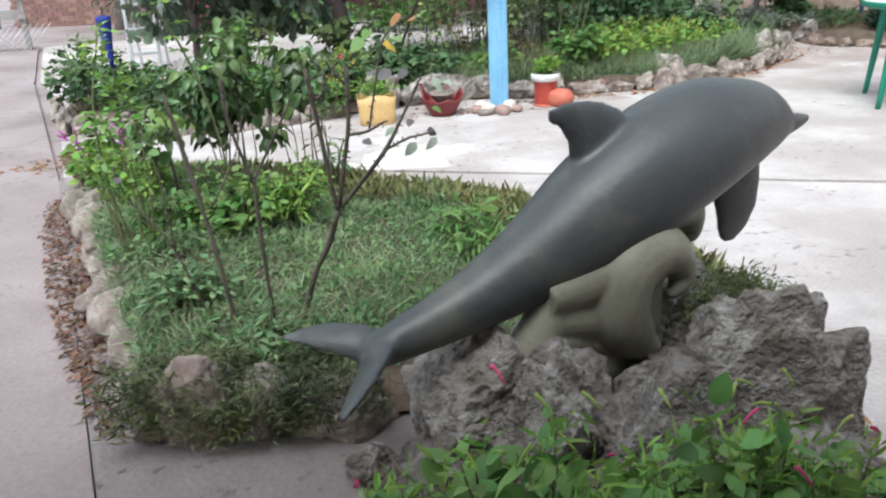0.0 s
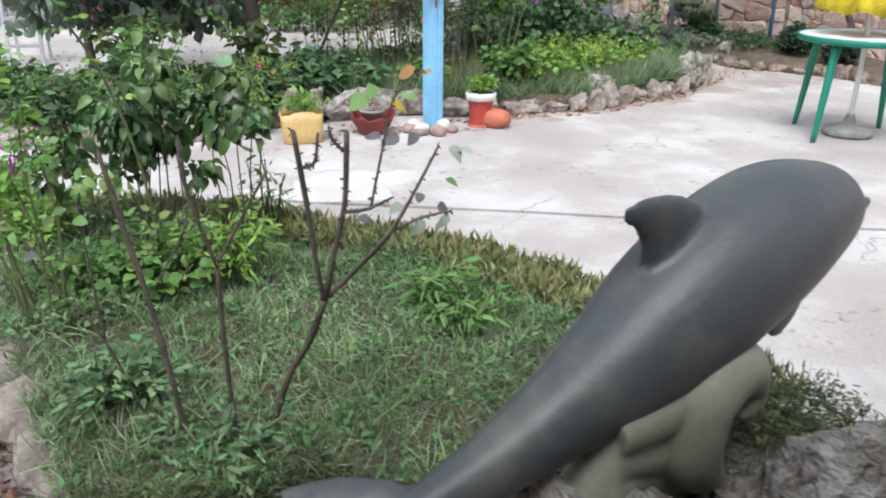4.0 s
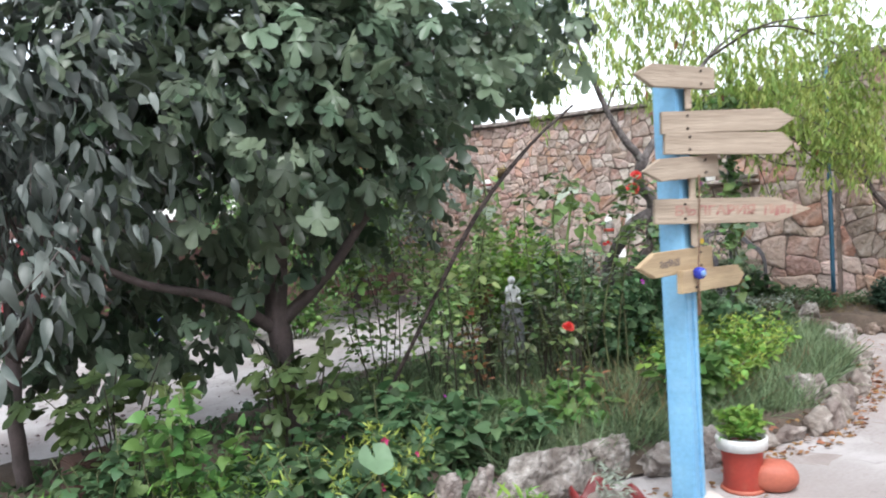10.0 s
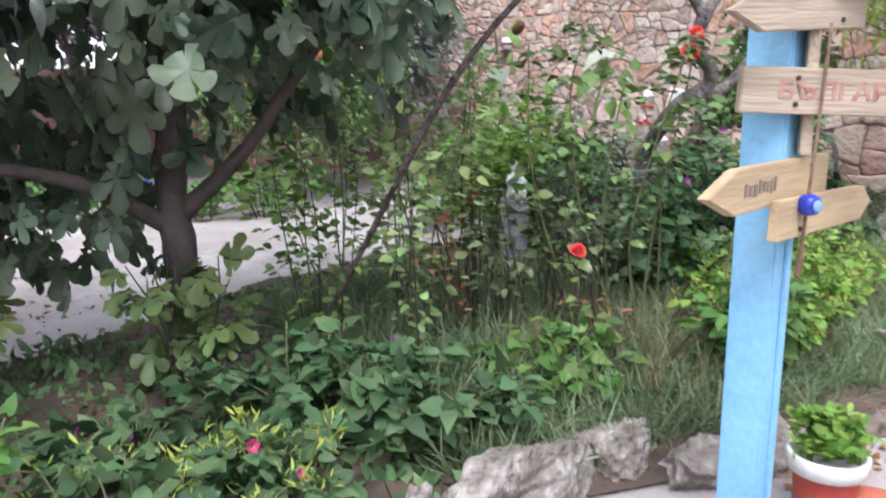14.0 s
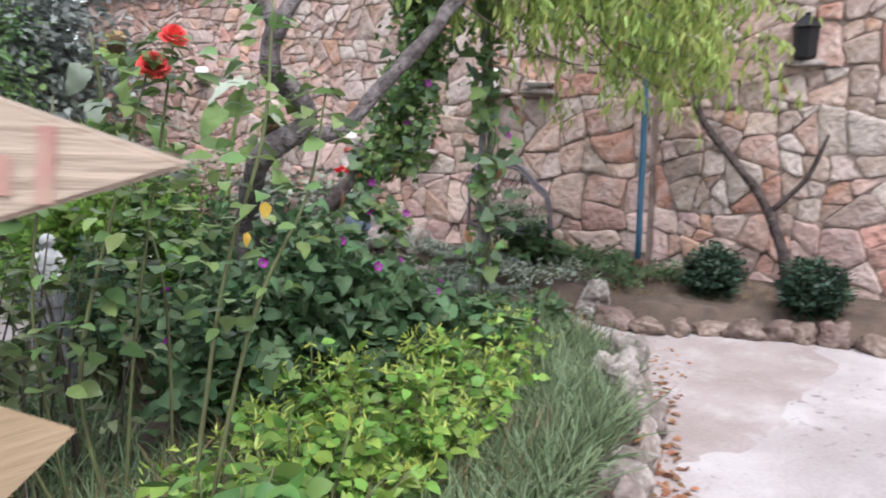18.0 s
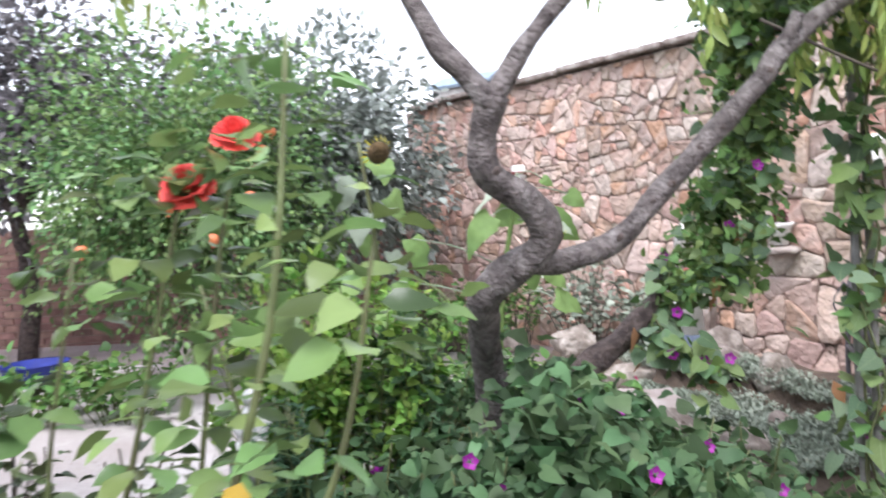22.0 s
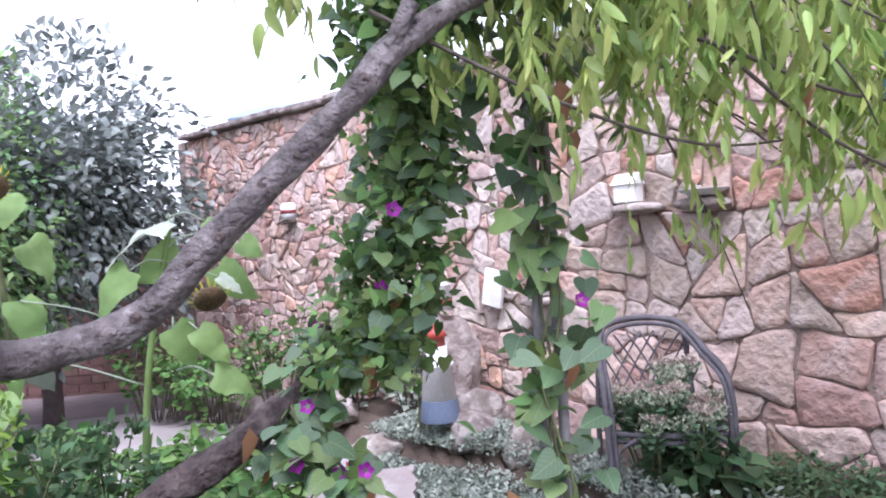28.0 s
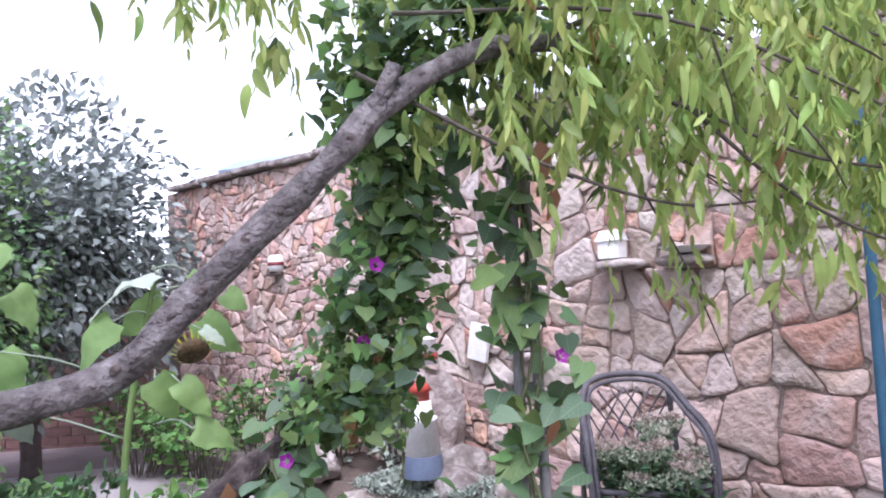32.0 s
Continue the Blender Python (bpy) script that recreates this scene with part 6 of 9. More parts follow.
# tall red roses passed close by
tall = thing("red_rose_bush", (1.15, 7.72, 0.09), "tall rose bush with coral red blooms and broad leaves", "rose bush")
canes = [[(0.0, 0, 0, 0.010), (-0.06, 0.02, 0.5, 0.009), (0.06, 0, 1.0, 0.007), (0.17, -0.04, 1.39, 0.004)], [(0.03, 0.05, 0, 0.010), (0.10, 0.05, 0.6, 0.008), (0.20, 0.0, 1.2, 0.006), (0.25, 0.02, 1.45, 0.004)],
         [(0.10, 0.1, 0, 0.012), (0.30, 0.12, 0.6, 0.010), (0.46, 0.08, 1.15, 0.009), (0.52, 0.1, 1.62, 0.005)], [(0.12, 0.05, 0, 0.012), (0.36, 0.0, 0.5, 0.010), (0.56, -0.05, 0.95, 0.007), (0.64, -0.05, 1.30, 0.004)],
         [(-0.1, 0, 0, 0.009), (-0.3, 0.05, 0.6, 0.008), (-0.38, 0.05, 1.2, 0.006), (-0.30, 0, 1.55, 0.004)], [(-0.1, 0.1, 0, 0.009), (-0.16, 0.1, 0.7, 0.007), (-0.06, 0.1, 1.3, 0.004)],
         [(-0.2, 0.05, 0, 0.010), (-0.45, 0.0, 0.4, 0.008), (-0.62, -0.05, 0.9, 0.006), (-0.66, -0.1, 1.42, 0.004)], [(0.2, 0.15, 0, 0.009), (0.22, 0.2, 0.7, 0.007), (0.12, 0.25, 1.2, 0.004)]]
canes[2:4] = [[(x * 0.72 + 0.017, y * 0.72 - 0.493, z * 0.72 + 0.37 if z > 0.1 else 0, r * 0.8) for x, y, z, r in c] for c in canes[2:4]]
for c in canes:
    tube("stem", [(x, y, z, r * 0.72) for x, y, z, r in c], STEM, tall, 7, 5, 0.2)
P, D = [], []
for c in canes:
    q = curve_pts(c, 12)[:, :3]
    for p in q[12:]:
        if rng.random() < 0.3:
            continue
        a = rng.random() * 6.28
        d = np.array((math.cos(a), math.sin(a), 0.15))
        sd = np.array((-d[1], d[0], 0))
        stalk = p + d * 0.07
        for off, dd in ((d * 0.05, d), (sd * 0.02, sd * 0.8 + d * 0.4), (-sd * 0.02, -sd * 0.8 + d * 0.4), (sd * 0.02 - d * 0.035, sd), (-sd * 0.02 - d * 0.035, -sd)):
            P.append(stalk + off)
            D.append(dd + rng.normal(size=3) * 0.15)
leaves("foliage", BROAD, P, D, ups(len(P), 0.35), np.array([0.050 if p[1] < -0.3 else 0.064 for p in P]) * rng.uniform(0.7, 1.3, len(P)), leafmat("rose_leaf_glossy", (0.175, 0.255, 0.09), (0.085, 0.145, 0.05), 0.7, 0.28, 0.30), tall)
bloom(ROSEF, (0.18, -0.04, 1.375), tall, (-0.1, -0.7, 0.7), 1.0, label="coral red bloom")
bloom(ROSEF, (0.25, 0.02, 1.46), tall, (0.1, -0.6, 0.8), 0.9, label="coral red bloom")
for p, w in (((0.32, -0.53, 1.05), 0.042), ((0.275, -0.52, 0.98), 0.034)):
    leaves("yellow_leaf", BROAD, [p], [(-0.3, -0.4, -0.8)], [(0.1, -1, 0.2)], [w], YELLOWLEAF, tall)
bush("rose_bush", (0.35, 7.95, 0.09), 1.15, 0.4, 6, BROAD, 90, 0.055, DRYLEAF, "thin rose bush with browning leaves", "rose bush", TWIG, group=LONG, low=0.2)
bush("dry_weed", (0.95, 7.35, 0.09), 0.34, 0.4, 9, NARROW, 60, 0.06, DRYLEAF, "brown withered weed stems in the bed", "weed", TWIG, group=LONG)
bush("dry_weed", (0.60, 7.62, 0.09), 0.34, 0.4, 9, NARROW, 60, 0.06, DRYLEAF, "brown withered weed stems in the bed", "weed", TWIG, group=LONG)
litter("fallen_figs", [(-3.6, 8.9), (-2.2, 8.6), (-1.2, 9.0), (-0.6, 9.8), (-1.6, 10.6), (-3.4, 10.6)], 260, 0.05, leafmat("fallen_fig", (0.10, 0.06, 0.06), (0.06, 0.04, 0.04), 0.3, 0.8, 0.0), "dark fallen figs and leaves on the pale path")

# ---- trees ----


def limb(parent, ctrl, bark=BARK, segs=10, n=6, knobs=0.3, name="branch", label=""):
    return tube(name, ctrl, bark, parent, segs, n, knobs, label)


def branching(bm, start, direction, length, radius, level, tips, spread=0.6, up=0.15):
    """Boughs that fork into thinner ones; collects the ends of the last."""
    p, d = np.array(start, float), np.array(direction, float)
    d /= np.linalg.norm(d)
    pts, rad = [p.copy()], [radius]
    for i in range(4):
        d = d + rng.normal(size=3) * 0.16 + np.array((0, 0, up * 0.4))
        d /= np.linalg.norm(d)
        p = p + d * length / 4
        pts.append(p.copy())
        rad.append(radius * (1 - 0.13 * (i + 1)))
    tube_into(bm, pts, rad, 7 if level > 1 else 5)
    tips += [(q, d.copy()) for q in (pts[2], pts[3], pts[4])] if level <= 1 else []
    if level > 0:
        for _ in range(3 if level > 1 else 4):
            nd = d + rng.normal(size=3) * spread + np.array((0, 0, up))
            branching(bm, pts[rng.integers(2, 5)], nd, length * rng.uniform(0.55, 0.8), rad[-1] * 0.75, level - 1, tips, spread, up)


def tree(name, at, trunk, boughs, length, level, tpl, n, size, leaf, bark, label, crown, droop=0.2, gap=0.0, shell=0.4, cluster=0.18, category="tree", freq=1.6, fill=0.5, keep=None):
    """A trunk (rows of x, y, z, r from its foot), forking boughs, and leaves on the boughs' ends and through the crown ((centre), (radii)) about its foot."""
    th = thing(name, at, label, category)
    limb(th, trunk, bark, 12, 6, 0.25, "trunk")
    bm = bmesh.new()
    tips = []
    top = np.array(trunk[-1][:3])
    for b in boughs:
        branching(bm, top - np.array((0, 0, 0.1)), b, length, trunk[-1][3] * 0.7, level, tips)
    part("bough", bm, bark, th)
    tp = np.array([t[0] for t in tips])
    k = rng.integers(0, len(tp), int(n * (1 - fill)))
    P = tp[k] + rng.normal(size=(len(k), 3)) * cluster
    if fill:
        P = np.vstack([P, crown_points(int(n * fill), crown[0], crown[1], gap, freq, shell, seed=len(name))])
    if keep:
        P = P[keep(P)]
    D = P - np.array(crown[0])
    D = D / (np.linalg.norm(D, axis=1, keepdims=True) + 1e-6) + rng.normal(size=P.shape) * 0.6
    D[:, 2] -= droop
    leaves("crown", tpl, P, D, ups(len(P), 0.55), size * rng.uniform(0.55, 1.2, len(P)), leaf, th)["kind"] = "stuff"
    return th


# fig tree of several trunks
fig_t = tree("fig_tree", (-0.98, 8.15, 0.08), [(0, 0, 0, 0.085), (0.02, 0, 0.4, 0.075), (0.0, 0.0, 0.85, 0.07), (0.06, 0.02, 1.4, 0.055), (0.05, 0, 1.9, 0.045)], [(0.6, -0.4, 0.7), (-0.6, -0.5, 0.6), (0.1, 0.5, 1), (-0.2, -0.7, 0.5), (0.8, 0.1, 0.4), (-0.8, 0.2, 0.6)], 0.75, 2, FIGLEAF, 2900, 0.21, FIG, GREYBARK,
             "broad fig tree with large dark lobed leaves", ((0.08, -0.1, 2.18), (1.72, 1.05, 1.12)), droop=0.75, gap=0.13, shell=0.3, fill=0.62, freq=2.0, keep=lambda p: (p[:, 0] < 1.15) | (p[:, 2] > 1.35 + 0.55 * p[:, 0]))
limb(fig_t, [(0.03, 0, 0.72, 0.045), (0.30, -0.12, 0.98, 0.034), (0.52, -0.2, 1.28, 0.028), (0.74, -0.25, 1.55, 0.022), (1.1, -0.25, 1.75, 0.014), (1.45, -0.2, 1.95, 0.007)], GREYBARK, 9, 6, 0.2, "bough")
limb(fig_t, [(0.0, 0, 0.66, 0.04), (-0.35, -0.25, 0.92, 0.03), (-0.75, -0.4, 1.05, 0.022), (-1.15, -0.5, 1.3, 0.012)], GREYBARK, 9, 6, 0.2, "bough")
limb(fig_t, [(0.05, 0, 1.75, 0.03), (0.7, -0.1, 2.15, 0.022), (1.3, -0.1, 2.42, 0.014), (1.95, -0.05, 2.58, 0.006)], GREYBARK, 8, 6, 0.2, "bough")
k = 170
side = np.column_stack([rng.uniform(1.2, 2.15, k), rng.uniform(-0.35, 0.25, k), rng.uniform(0.0, 0.62, k)])
side[:, 2] += 1.98 + 0.28 * (side[:, 0] - 1.2)
leaves("crown", FIGLEAF, side, dirs(k, -0.8), ups(k, 0.5), 0.20 * rng.uniform(0.7, 1.2, k), FIG, fig_t)["kind"] = "stuff"
k = 420
low_p = np.column_stack([rng.uniform(-2.1, -0.15, k), rng.uniform(-0.3, 0.9, k), 0.50 + 0.85 * rng.random(k) ** 0.8])
leaves("crown", FIGLEAF, low_p, dirs(k, -0.9), ups(k, 0.5), 0.22 * rng.uniform(0.7, 1.2, k), FIG, fig_t)["kind"] = "stuff"
tree("medlar_tree", (-2.40, 7.95, 0.08), [(0, 0, 0, 0.042), (-0.01, 0, 0.4, 0.038), (0.01, 0, 0.78, 0.036)], [(-0.12, 0.0, 1), (0.42, -0.15, 1), (0.1, 0.4, 1), (0.35, -0.5, 0.8), (-0.5, -0.3, 0.8)], 1.05, 2, MEDLARLEAF, 4700, 0.118, MEDLAR, GREYBARK,
     "slender fruit tree with long drooping grey green leaves", ((0.15, -0.3, 2.2), (1.3, 0.95, 1.12)), droop=0.55, gap=0.12, shell=0.3, fill=0.45, cluster=0.12)
blk = box("clay_trough", (0.30, 0.20, 0.20), pose(-2.02, 7.68, 0.19, 0, 0, 24), mat("old_clay", (0.10, 0.055, 0.04), (0.06, 0.032, 0.025), rough=0.9, scale=8, bump=0.6), None, 0.012)
tagged(blk, "dark brown clay block lying below the fig tree", "clay block")
leanb = thing("fallen_branch", (0, 0, 0), "thin dark branch leaning out of the fig tree", "branch")
limb(leanb, [(-0.45, 8.0, 0.12, 0.012), (-0.2, 7.75, 0.7, 0.014), (0.1, 7.5, 1.35, 0.016), (0.45, 7.45, 1.75, 0.012), (0.8, 7.5, 2.0, 0.007)], DARKBARK, 6)
bush("fig_suckers", (-1.0, 7.75, 0.09), 0.75, 0.45, 10, FIGLEAF, 60, 0.17, leafmat("fig_young", (0.15, 0.21, 0.07), (0.09, 0.13, 0.05), 0.3), "low fig shoots with yellowing leaves", "fig shoot", TWIG, droop=0.3)
bush("fig_suckers", (-1.9, 7.55, 0.09), 0.85, 0.5, 10, FIGLEAF, 60, 0.18, MATS["fig_young"], "low fig shoots with yellowing leaves", "fig shoot", TWIG, droop=0.3)

# old peach tree
peach = thing("peach_tree", (0, 0, 0), "old peach tree with crooked grey limbs and hanging leaves", "tree")
limb(peach, [(2.0, 9.10, 0.05, 0.075), (2.0, 9.06, 0.45, 0.064), (1.985, 9.0, 0.81, 0.056), (1.955, 8.85, 0.98, 0.048), (1.935, 8.70, 1.11, 0.053), (1.96, 8.62, 1.18, 0.048), (2.03, 8.57, 1.235, 0.047), (2.085, 8.54, 1.285, 0.046), (2.10, 8.52, 1.345, 0.046), (2.06, 8.49, 1.41, 0.042),
             (1.98, 8.46, 1.462, 0.039), (1.933, 8.445, 1.515, 0.040), (1.93, 8.43, 1.60, 0.038), (1.955, 8.41, 1.70, 0.042)], BARK, 16, 8, 0.3, "trunk")
limb(peach, [(1.95, 8.41, 1.67, 0.034), (1.885, 8.42, 1.77, 0.032), (1.815, 8.44, 1.86, 0.029), (1.72, 8.52, 2.1, 0.022), (1.60, 8.6, 2.5, 0.016), (1.5, 8.7, 2.9, 0.008)])
limb(peach, [(1.95, 8.41, 1.67, 0.032), (2.015, 8.41, 1.77, 0.029), (2.09, 8.40, 1.87, 0.025), (2.35, 8.45, 2.15, 0.020), (2.7, 8.5, 2.5, 0.015), (3.1, 8.6, 2.75, 0.008)])
limb(peach, [(2.05, 8.57, 1.25, 0.042), (2.124, 8.62, 1.233, 0.039), (2.213, 8.66, 1.238, 0.036), (2.313, 8.69, 1.263, 0.036), (2.402, 8.70, 1.315, 0.036), (2.473, 8.70, 1.386, 0.036), (2.534, 8.70, 1.447, 0.036), (2.633, 8.70, 1.544, 0.034), (2.748, 8.70, 1.649, 0.034), (2.842, 8.71, 1.741, 0.034),
             (2.92, 8.73, 1.828, 0.035), (3.005, 8.75, 1.892, 0.031), (3.097, 8.78, 1.955, 0.029), (3.20, 8.82, 2.01, 0.029), (3.35, 8.86, 2.06, 0.026), (3.55, 8.94, 2.08, 0.022), (3.8, 9.0, 2.02, 0.015)], BARK, 14, 6, 0.30)
limb(peach, [(2.915, 8.725, 1.82, 0.028), (2.945, 8.72, 1.87, 0.025), (2.98, 8.715, 1.945, 0.020)], BARK, 10, 4, 0.3, "stub", "broken branch stub")
limb(peach, [(2.0, 9.05, 0.46, 0.045), (2.15, 9.13, 0.66, 0.046), (2.32, 9.2, 0.758, 0.047), (2.42, 9.25, 0.80, 0.047), (2.535, 9.30, 0.855, 0.045), (2.636, 9.35, 0.912, 0.041), (2.735, 9.46, 0.975, 0.034), (2.80, 9.55, 1.05, 0.027), (2.838, 9.6, 1.135, 0.024)], DARKBARK, 16, 12, 0.6, "branch", "dark deeply cracked lower limb, sawn off")
for x, y, z, r in ((2.532, 8.672, 1.443, 0.018), (2.628, 8.672, 1.545, 0.017), (2.80, 8.68, 1.70, 0.016), (2.86, 8.682, 1.765, 0.014), (2.36, 8.665, 1.29, 0.012), (1.95, 8.367, 1.5, 0.012), (2.70, 8.668, 1.605, 0.008), (2.47, 8.668, 1.39, 0.010), (3.05, 8.74, 1.925, 0.014)):
    knot = bmesh.new()
    bmesh.ops.create_icosphere(knot, subdivisions=3, radius=r, matrix=Matrix.Translation((x, y, z)) @ Matrix.Rotation(0.75, 4, "Y") @ Matrix.Diagonal((0.8, 0.55, 1.15, 1)))
    for v in knot.verts:
        v.co += Vector((0, 1, 0)) * 0.004 * noise.noise(v.co * 90)
    part("knot", knot, DARKBARK, peach, "dark bark knot")
twigs = [[(3.0, 8.8, 2.1, 0.006), (3.6, 8.6, 2.05, 0.005), (4.2, 8.5, 1.8, 0.004), (4.6, 8.5, 1.55, 0.003)], [(3.58, 8.98, 2.0, 0.008), (3.75, 8.7, 1.85, 0.006), (4.05, 8.6, 1.70, 0.005), (4.5, 8.6, 1.66, 0.003)],
         [(3.75, 8.7, 1.85, 0.006), (3.95, 8.6, 1.62, 0.005), (4.2, 8.6, 1.5, 0.004), (4.5, 8.6, 1.42, 0.003)], [(2.9, 8.8, 1.95, 0.006), (3.3, 8.7, 1.72, 0.005), (3.7, 8.7, 1.60, 0.004), (4.1, 8.75, 1.62, 0.003)],
         [(3.1, 8.6, 2.75, 0.012), (3.7, 8.6, 2.8, 0.010), (4.4, 8.7, 2.65, 0.006), (4.9, 8.8, 2.4, 0.004)], [(2.7, 8.5, 2.5, 0.012), (3.0, 8.2, 2.7, 0.009), (3.5, 8.0, 2.75, 0.005)], [(2.3, 8.45, 2.1, 0.010), (2.5, 8.6, 2.5, 0.008), (2.9, 8.9, 3.0, 0.005)],
         [(3.4, 8.9, 2.07, 0.012), (3.9, 9.2, 2.3, 0.010), (4.5, 9.3, 2.3, 0.006)], [(3.6, 9.0, 2.0, 0.010), (4.0, 9.4, 1.75, 0.006), (4.3, 9.6, 1.45, 0.004), (4.5, 9.65, 1.05, 0.003)], [(1.72, 8.52, 2.1, 0.010), (1.9, 8.6, 2.3, 0.006), (2.3, 8.7, 2.3, 0.004)], [(1.66, 8.56, 2.3, 0.012), (1.45, 8.55, 2.55, 0.009), (1.2, 8.55, 2.65, 0.006), (1.0, 8.5, 2.55, 0.003)], [(1.45, 8.55, 2.55, 0.007), (1.2, 8.4, 2.45, 0.005), (1.05, 8.4, 2.2, 0.003)]]
for i in range(26):
    s0 = np.array((rng.uniform(3.2, 4.9), rng.uniform(8.4, 9.1), rng.uniform(1.75, 2.3)))
    d = np.array((rng.uniform(0.1, 0.5), rng.uniform(-0.15, 0.15), rng.uniform(-0.35, 0.05)))
    twigs.append([(*s0, 0.004), (*(s0 + d * 0.5 + rng.normal(size=3) * 0.03), 0.003), (*(s0 + d), 0.002)])
for t in twigs:
    tube("twig", t, TWIG, peach, 6, 5)


def hanging(n, lo, hi, length, per, keep=None):
    """Drooping leafy shoots: leaf places and the ways they hang."""
    P, D = [], []
    while len(P) < n * per:
        s = np.array(lo) + rng.random(3) * (np.array(hi) - np.array(lo))
        if keep and not keep(s):
            continue
        d = rng.normal(size=3) * 0.35 + np.array((0.25, -0.1, -0.5))
        L = length * rng.uniform(0.5, 1.1)
        for i in range(per):
            u = (i + rng.random()) / per
            p = s + d * L * u + np.array((0, 0, -0.25 * L * u * u))
            o = rng.normal(size=3) * 0.36
            P.append(p)
            D.append(np.array((o[0], o[1], -0.95 + 0.3 * o[2])))
    return np.array(P), np.array(D)


sets = [hanging(280, (3.2, 8.3, 1.75), (4.9, 9.2, 2.9), 0.35, 13, lambda s: s[2] > 1.75 + 0.12 * noise.noise(Vector(s) * 3)), hanging(400, (2.2, 8.2, 2.35), (5.0, 9.6, 3.3), 0.35, 12, lambda s: noise.noise(Vector(s) * 1.6) > -0.12), hanging(42, (3.7, 8.4, 1.55), (4.7, 9.0, 1.9), 0.28, 10),
        hanging(16, (2.1, 8.6, 2.25), (2.75, 9.0, 2.45), 0.28, 9), hanging(60, (1.4, 8.6, 2.5), (2.6, 9.8, 3.4), 0.32, 11), hanging(18, (3.0, 8.7, 1.85), (3.5, 9.0, 2.1), 0.2, 8), hanging(60, (4.3, 8.2, 1.5), (5.3, 9.3, 2.6), 0.35, 12), hanging(4, (3.95, 9.3, 1.35), (4.2, 9.5, 1.5), 0.2, 8)]
sets += [hanging(16, (2.3, 8.5, 2.14), (2.95, 9.1, 2.32), 0.12, 8), hanging(3, (2.64, 8.66, 1.98), (2.72, 8.74, 2.03), 0.12, 6), hanging(150, (3.5, 8.5, 1.85), (4.9, 9.1, 2.4), 0.30, 12), hanging(60, (3.2, 8.6, 2.05), (3.9, 9.2, 2.5), 0.3, 12), hanging(40, (3.9, 8.6, 1.60), (4.9, 9.0, 1.9), 0.28, 10), hanging(5, (1.72, 8.3, 2.42), (1.95, 8.5, 2.52), 0.22, 9), hanging(3, (2.08, 8.35, 2.22), (2.16, 8.45, 2.30), 0.2, 8), hanging(34, (0.95, 8.3, 2.28), (1.5, 9.0, 2.75), 0.30, 11), hanging(30, (1.2, 8.4, 2.5), (2.2, 9.2, 2.95), 0.32, 11), hanging(5, (0.98, 8.3, 2.05), (1.14, 8.6, 2.15), 0.22, 8)]
P, D = np.vstack([s[0] for s in sets]), np.vstack([s[1] for s in sets])
leaves("foliage", PEACHLEAF, P, D, rng.normal(size=P.shape) + np.array((0, -0.8, 0.3)), 0.080 * rng.uniform(0.5, 1.2, len(P)), PEACH, peach)["kind"] = "stuff"
k = rng.choice(len(P), 26, replace=False)
leaves("dry_leaves", LANCE, P[k], D[k], rng.normal(size=(26, 3)), 0.11, DRYLEAF, peach)["kind"] = "stuff"
near = np.array([(4.02, 8.55, 1.47), (4.06, 8.55, 1.48), (3.98, 8.55, 1.46), (4.25, 8.55, 1.46), (4.30, 8.55, 1.44), (4.42, 8.55, 1.5), (3.70, 8.5, 1.86), (3.80, 8.5, 1.84), (3.9, 8.5, 1.80), (4.1, 8.5, 1.78), (4.2, 8.48, 1.84), (3.6, 8.5, 1.9)])
for p in near:
    leaves("leaf", PEACHLEAF, [p], [(rng.uniform(-0.3, 0.3), -0.1, -1)], [(rng.uniform(-0.4, 0.4), -1, 0.1)], [0.105], PEACH, peach)

# pomegranate tree with fruit
pome = tree("pomegranate_tree", (0.15, 12.7, 0.09), [(0, 0, 0, 0.07), (0.03, 0, 0.5, 0.06), (0, 0, 0.9, 0.05)], [(0.5, -0.4, 0.8), (-0.6, -0.3, 0.7), (0.1, 0.5, 1), (-0.2, -0.6, 0.9), (0.7, 0.2, 0.6)], 0.7, 2, OVATE, 22000, 0.064, POME, GREYBARK,
            "bushy pomegranate tree with orange red fruit", ((0, 0, 1.65), (1.4, 1.1, 1.45)), gap=-0.1, shell=0.25, fill=0.75)
FRUIT = mat("pomegranate_skin", (0.72, 0.24, 0.10), (0.60, 0.14, 0.07), rough=0.45, scale=10, bump=0.1)
for x, y, z in ((0.66, -0.35, 1.98), (0.74, -0.30, 2.0), (0.67, -0.33, 1.86), (0.10, -0.95, 1.45), (0.18, -0.95, 1.48), (0.36, -0.85, 1.22), (-0.5, -0.9, 1.2), (0.62, -0.75, 1.5)):
    f = part("fruit", rock_bm(int(z * 100), (0.085, 0.085, 0.08), 3, 0.05), FRUIT, pome, "orange red pomegranate")
    f.location = (x, y, z)
    c = lathe("calyx", [(0.010, -0.045), (0.016, -0.06), (0.012, -0.06)], FRUIT, f, 8)
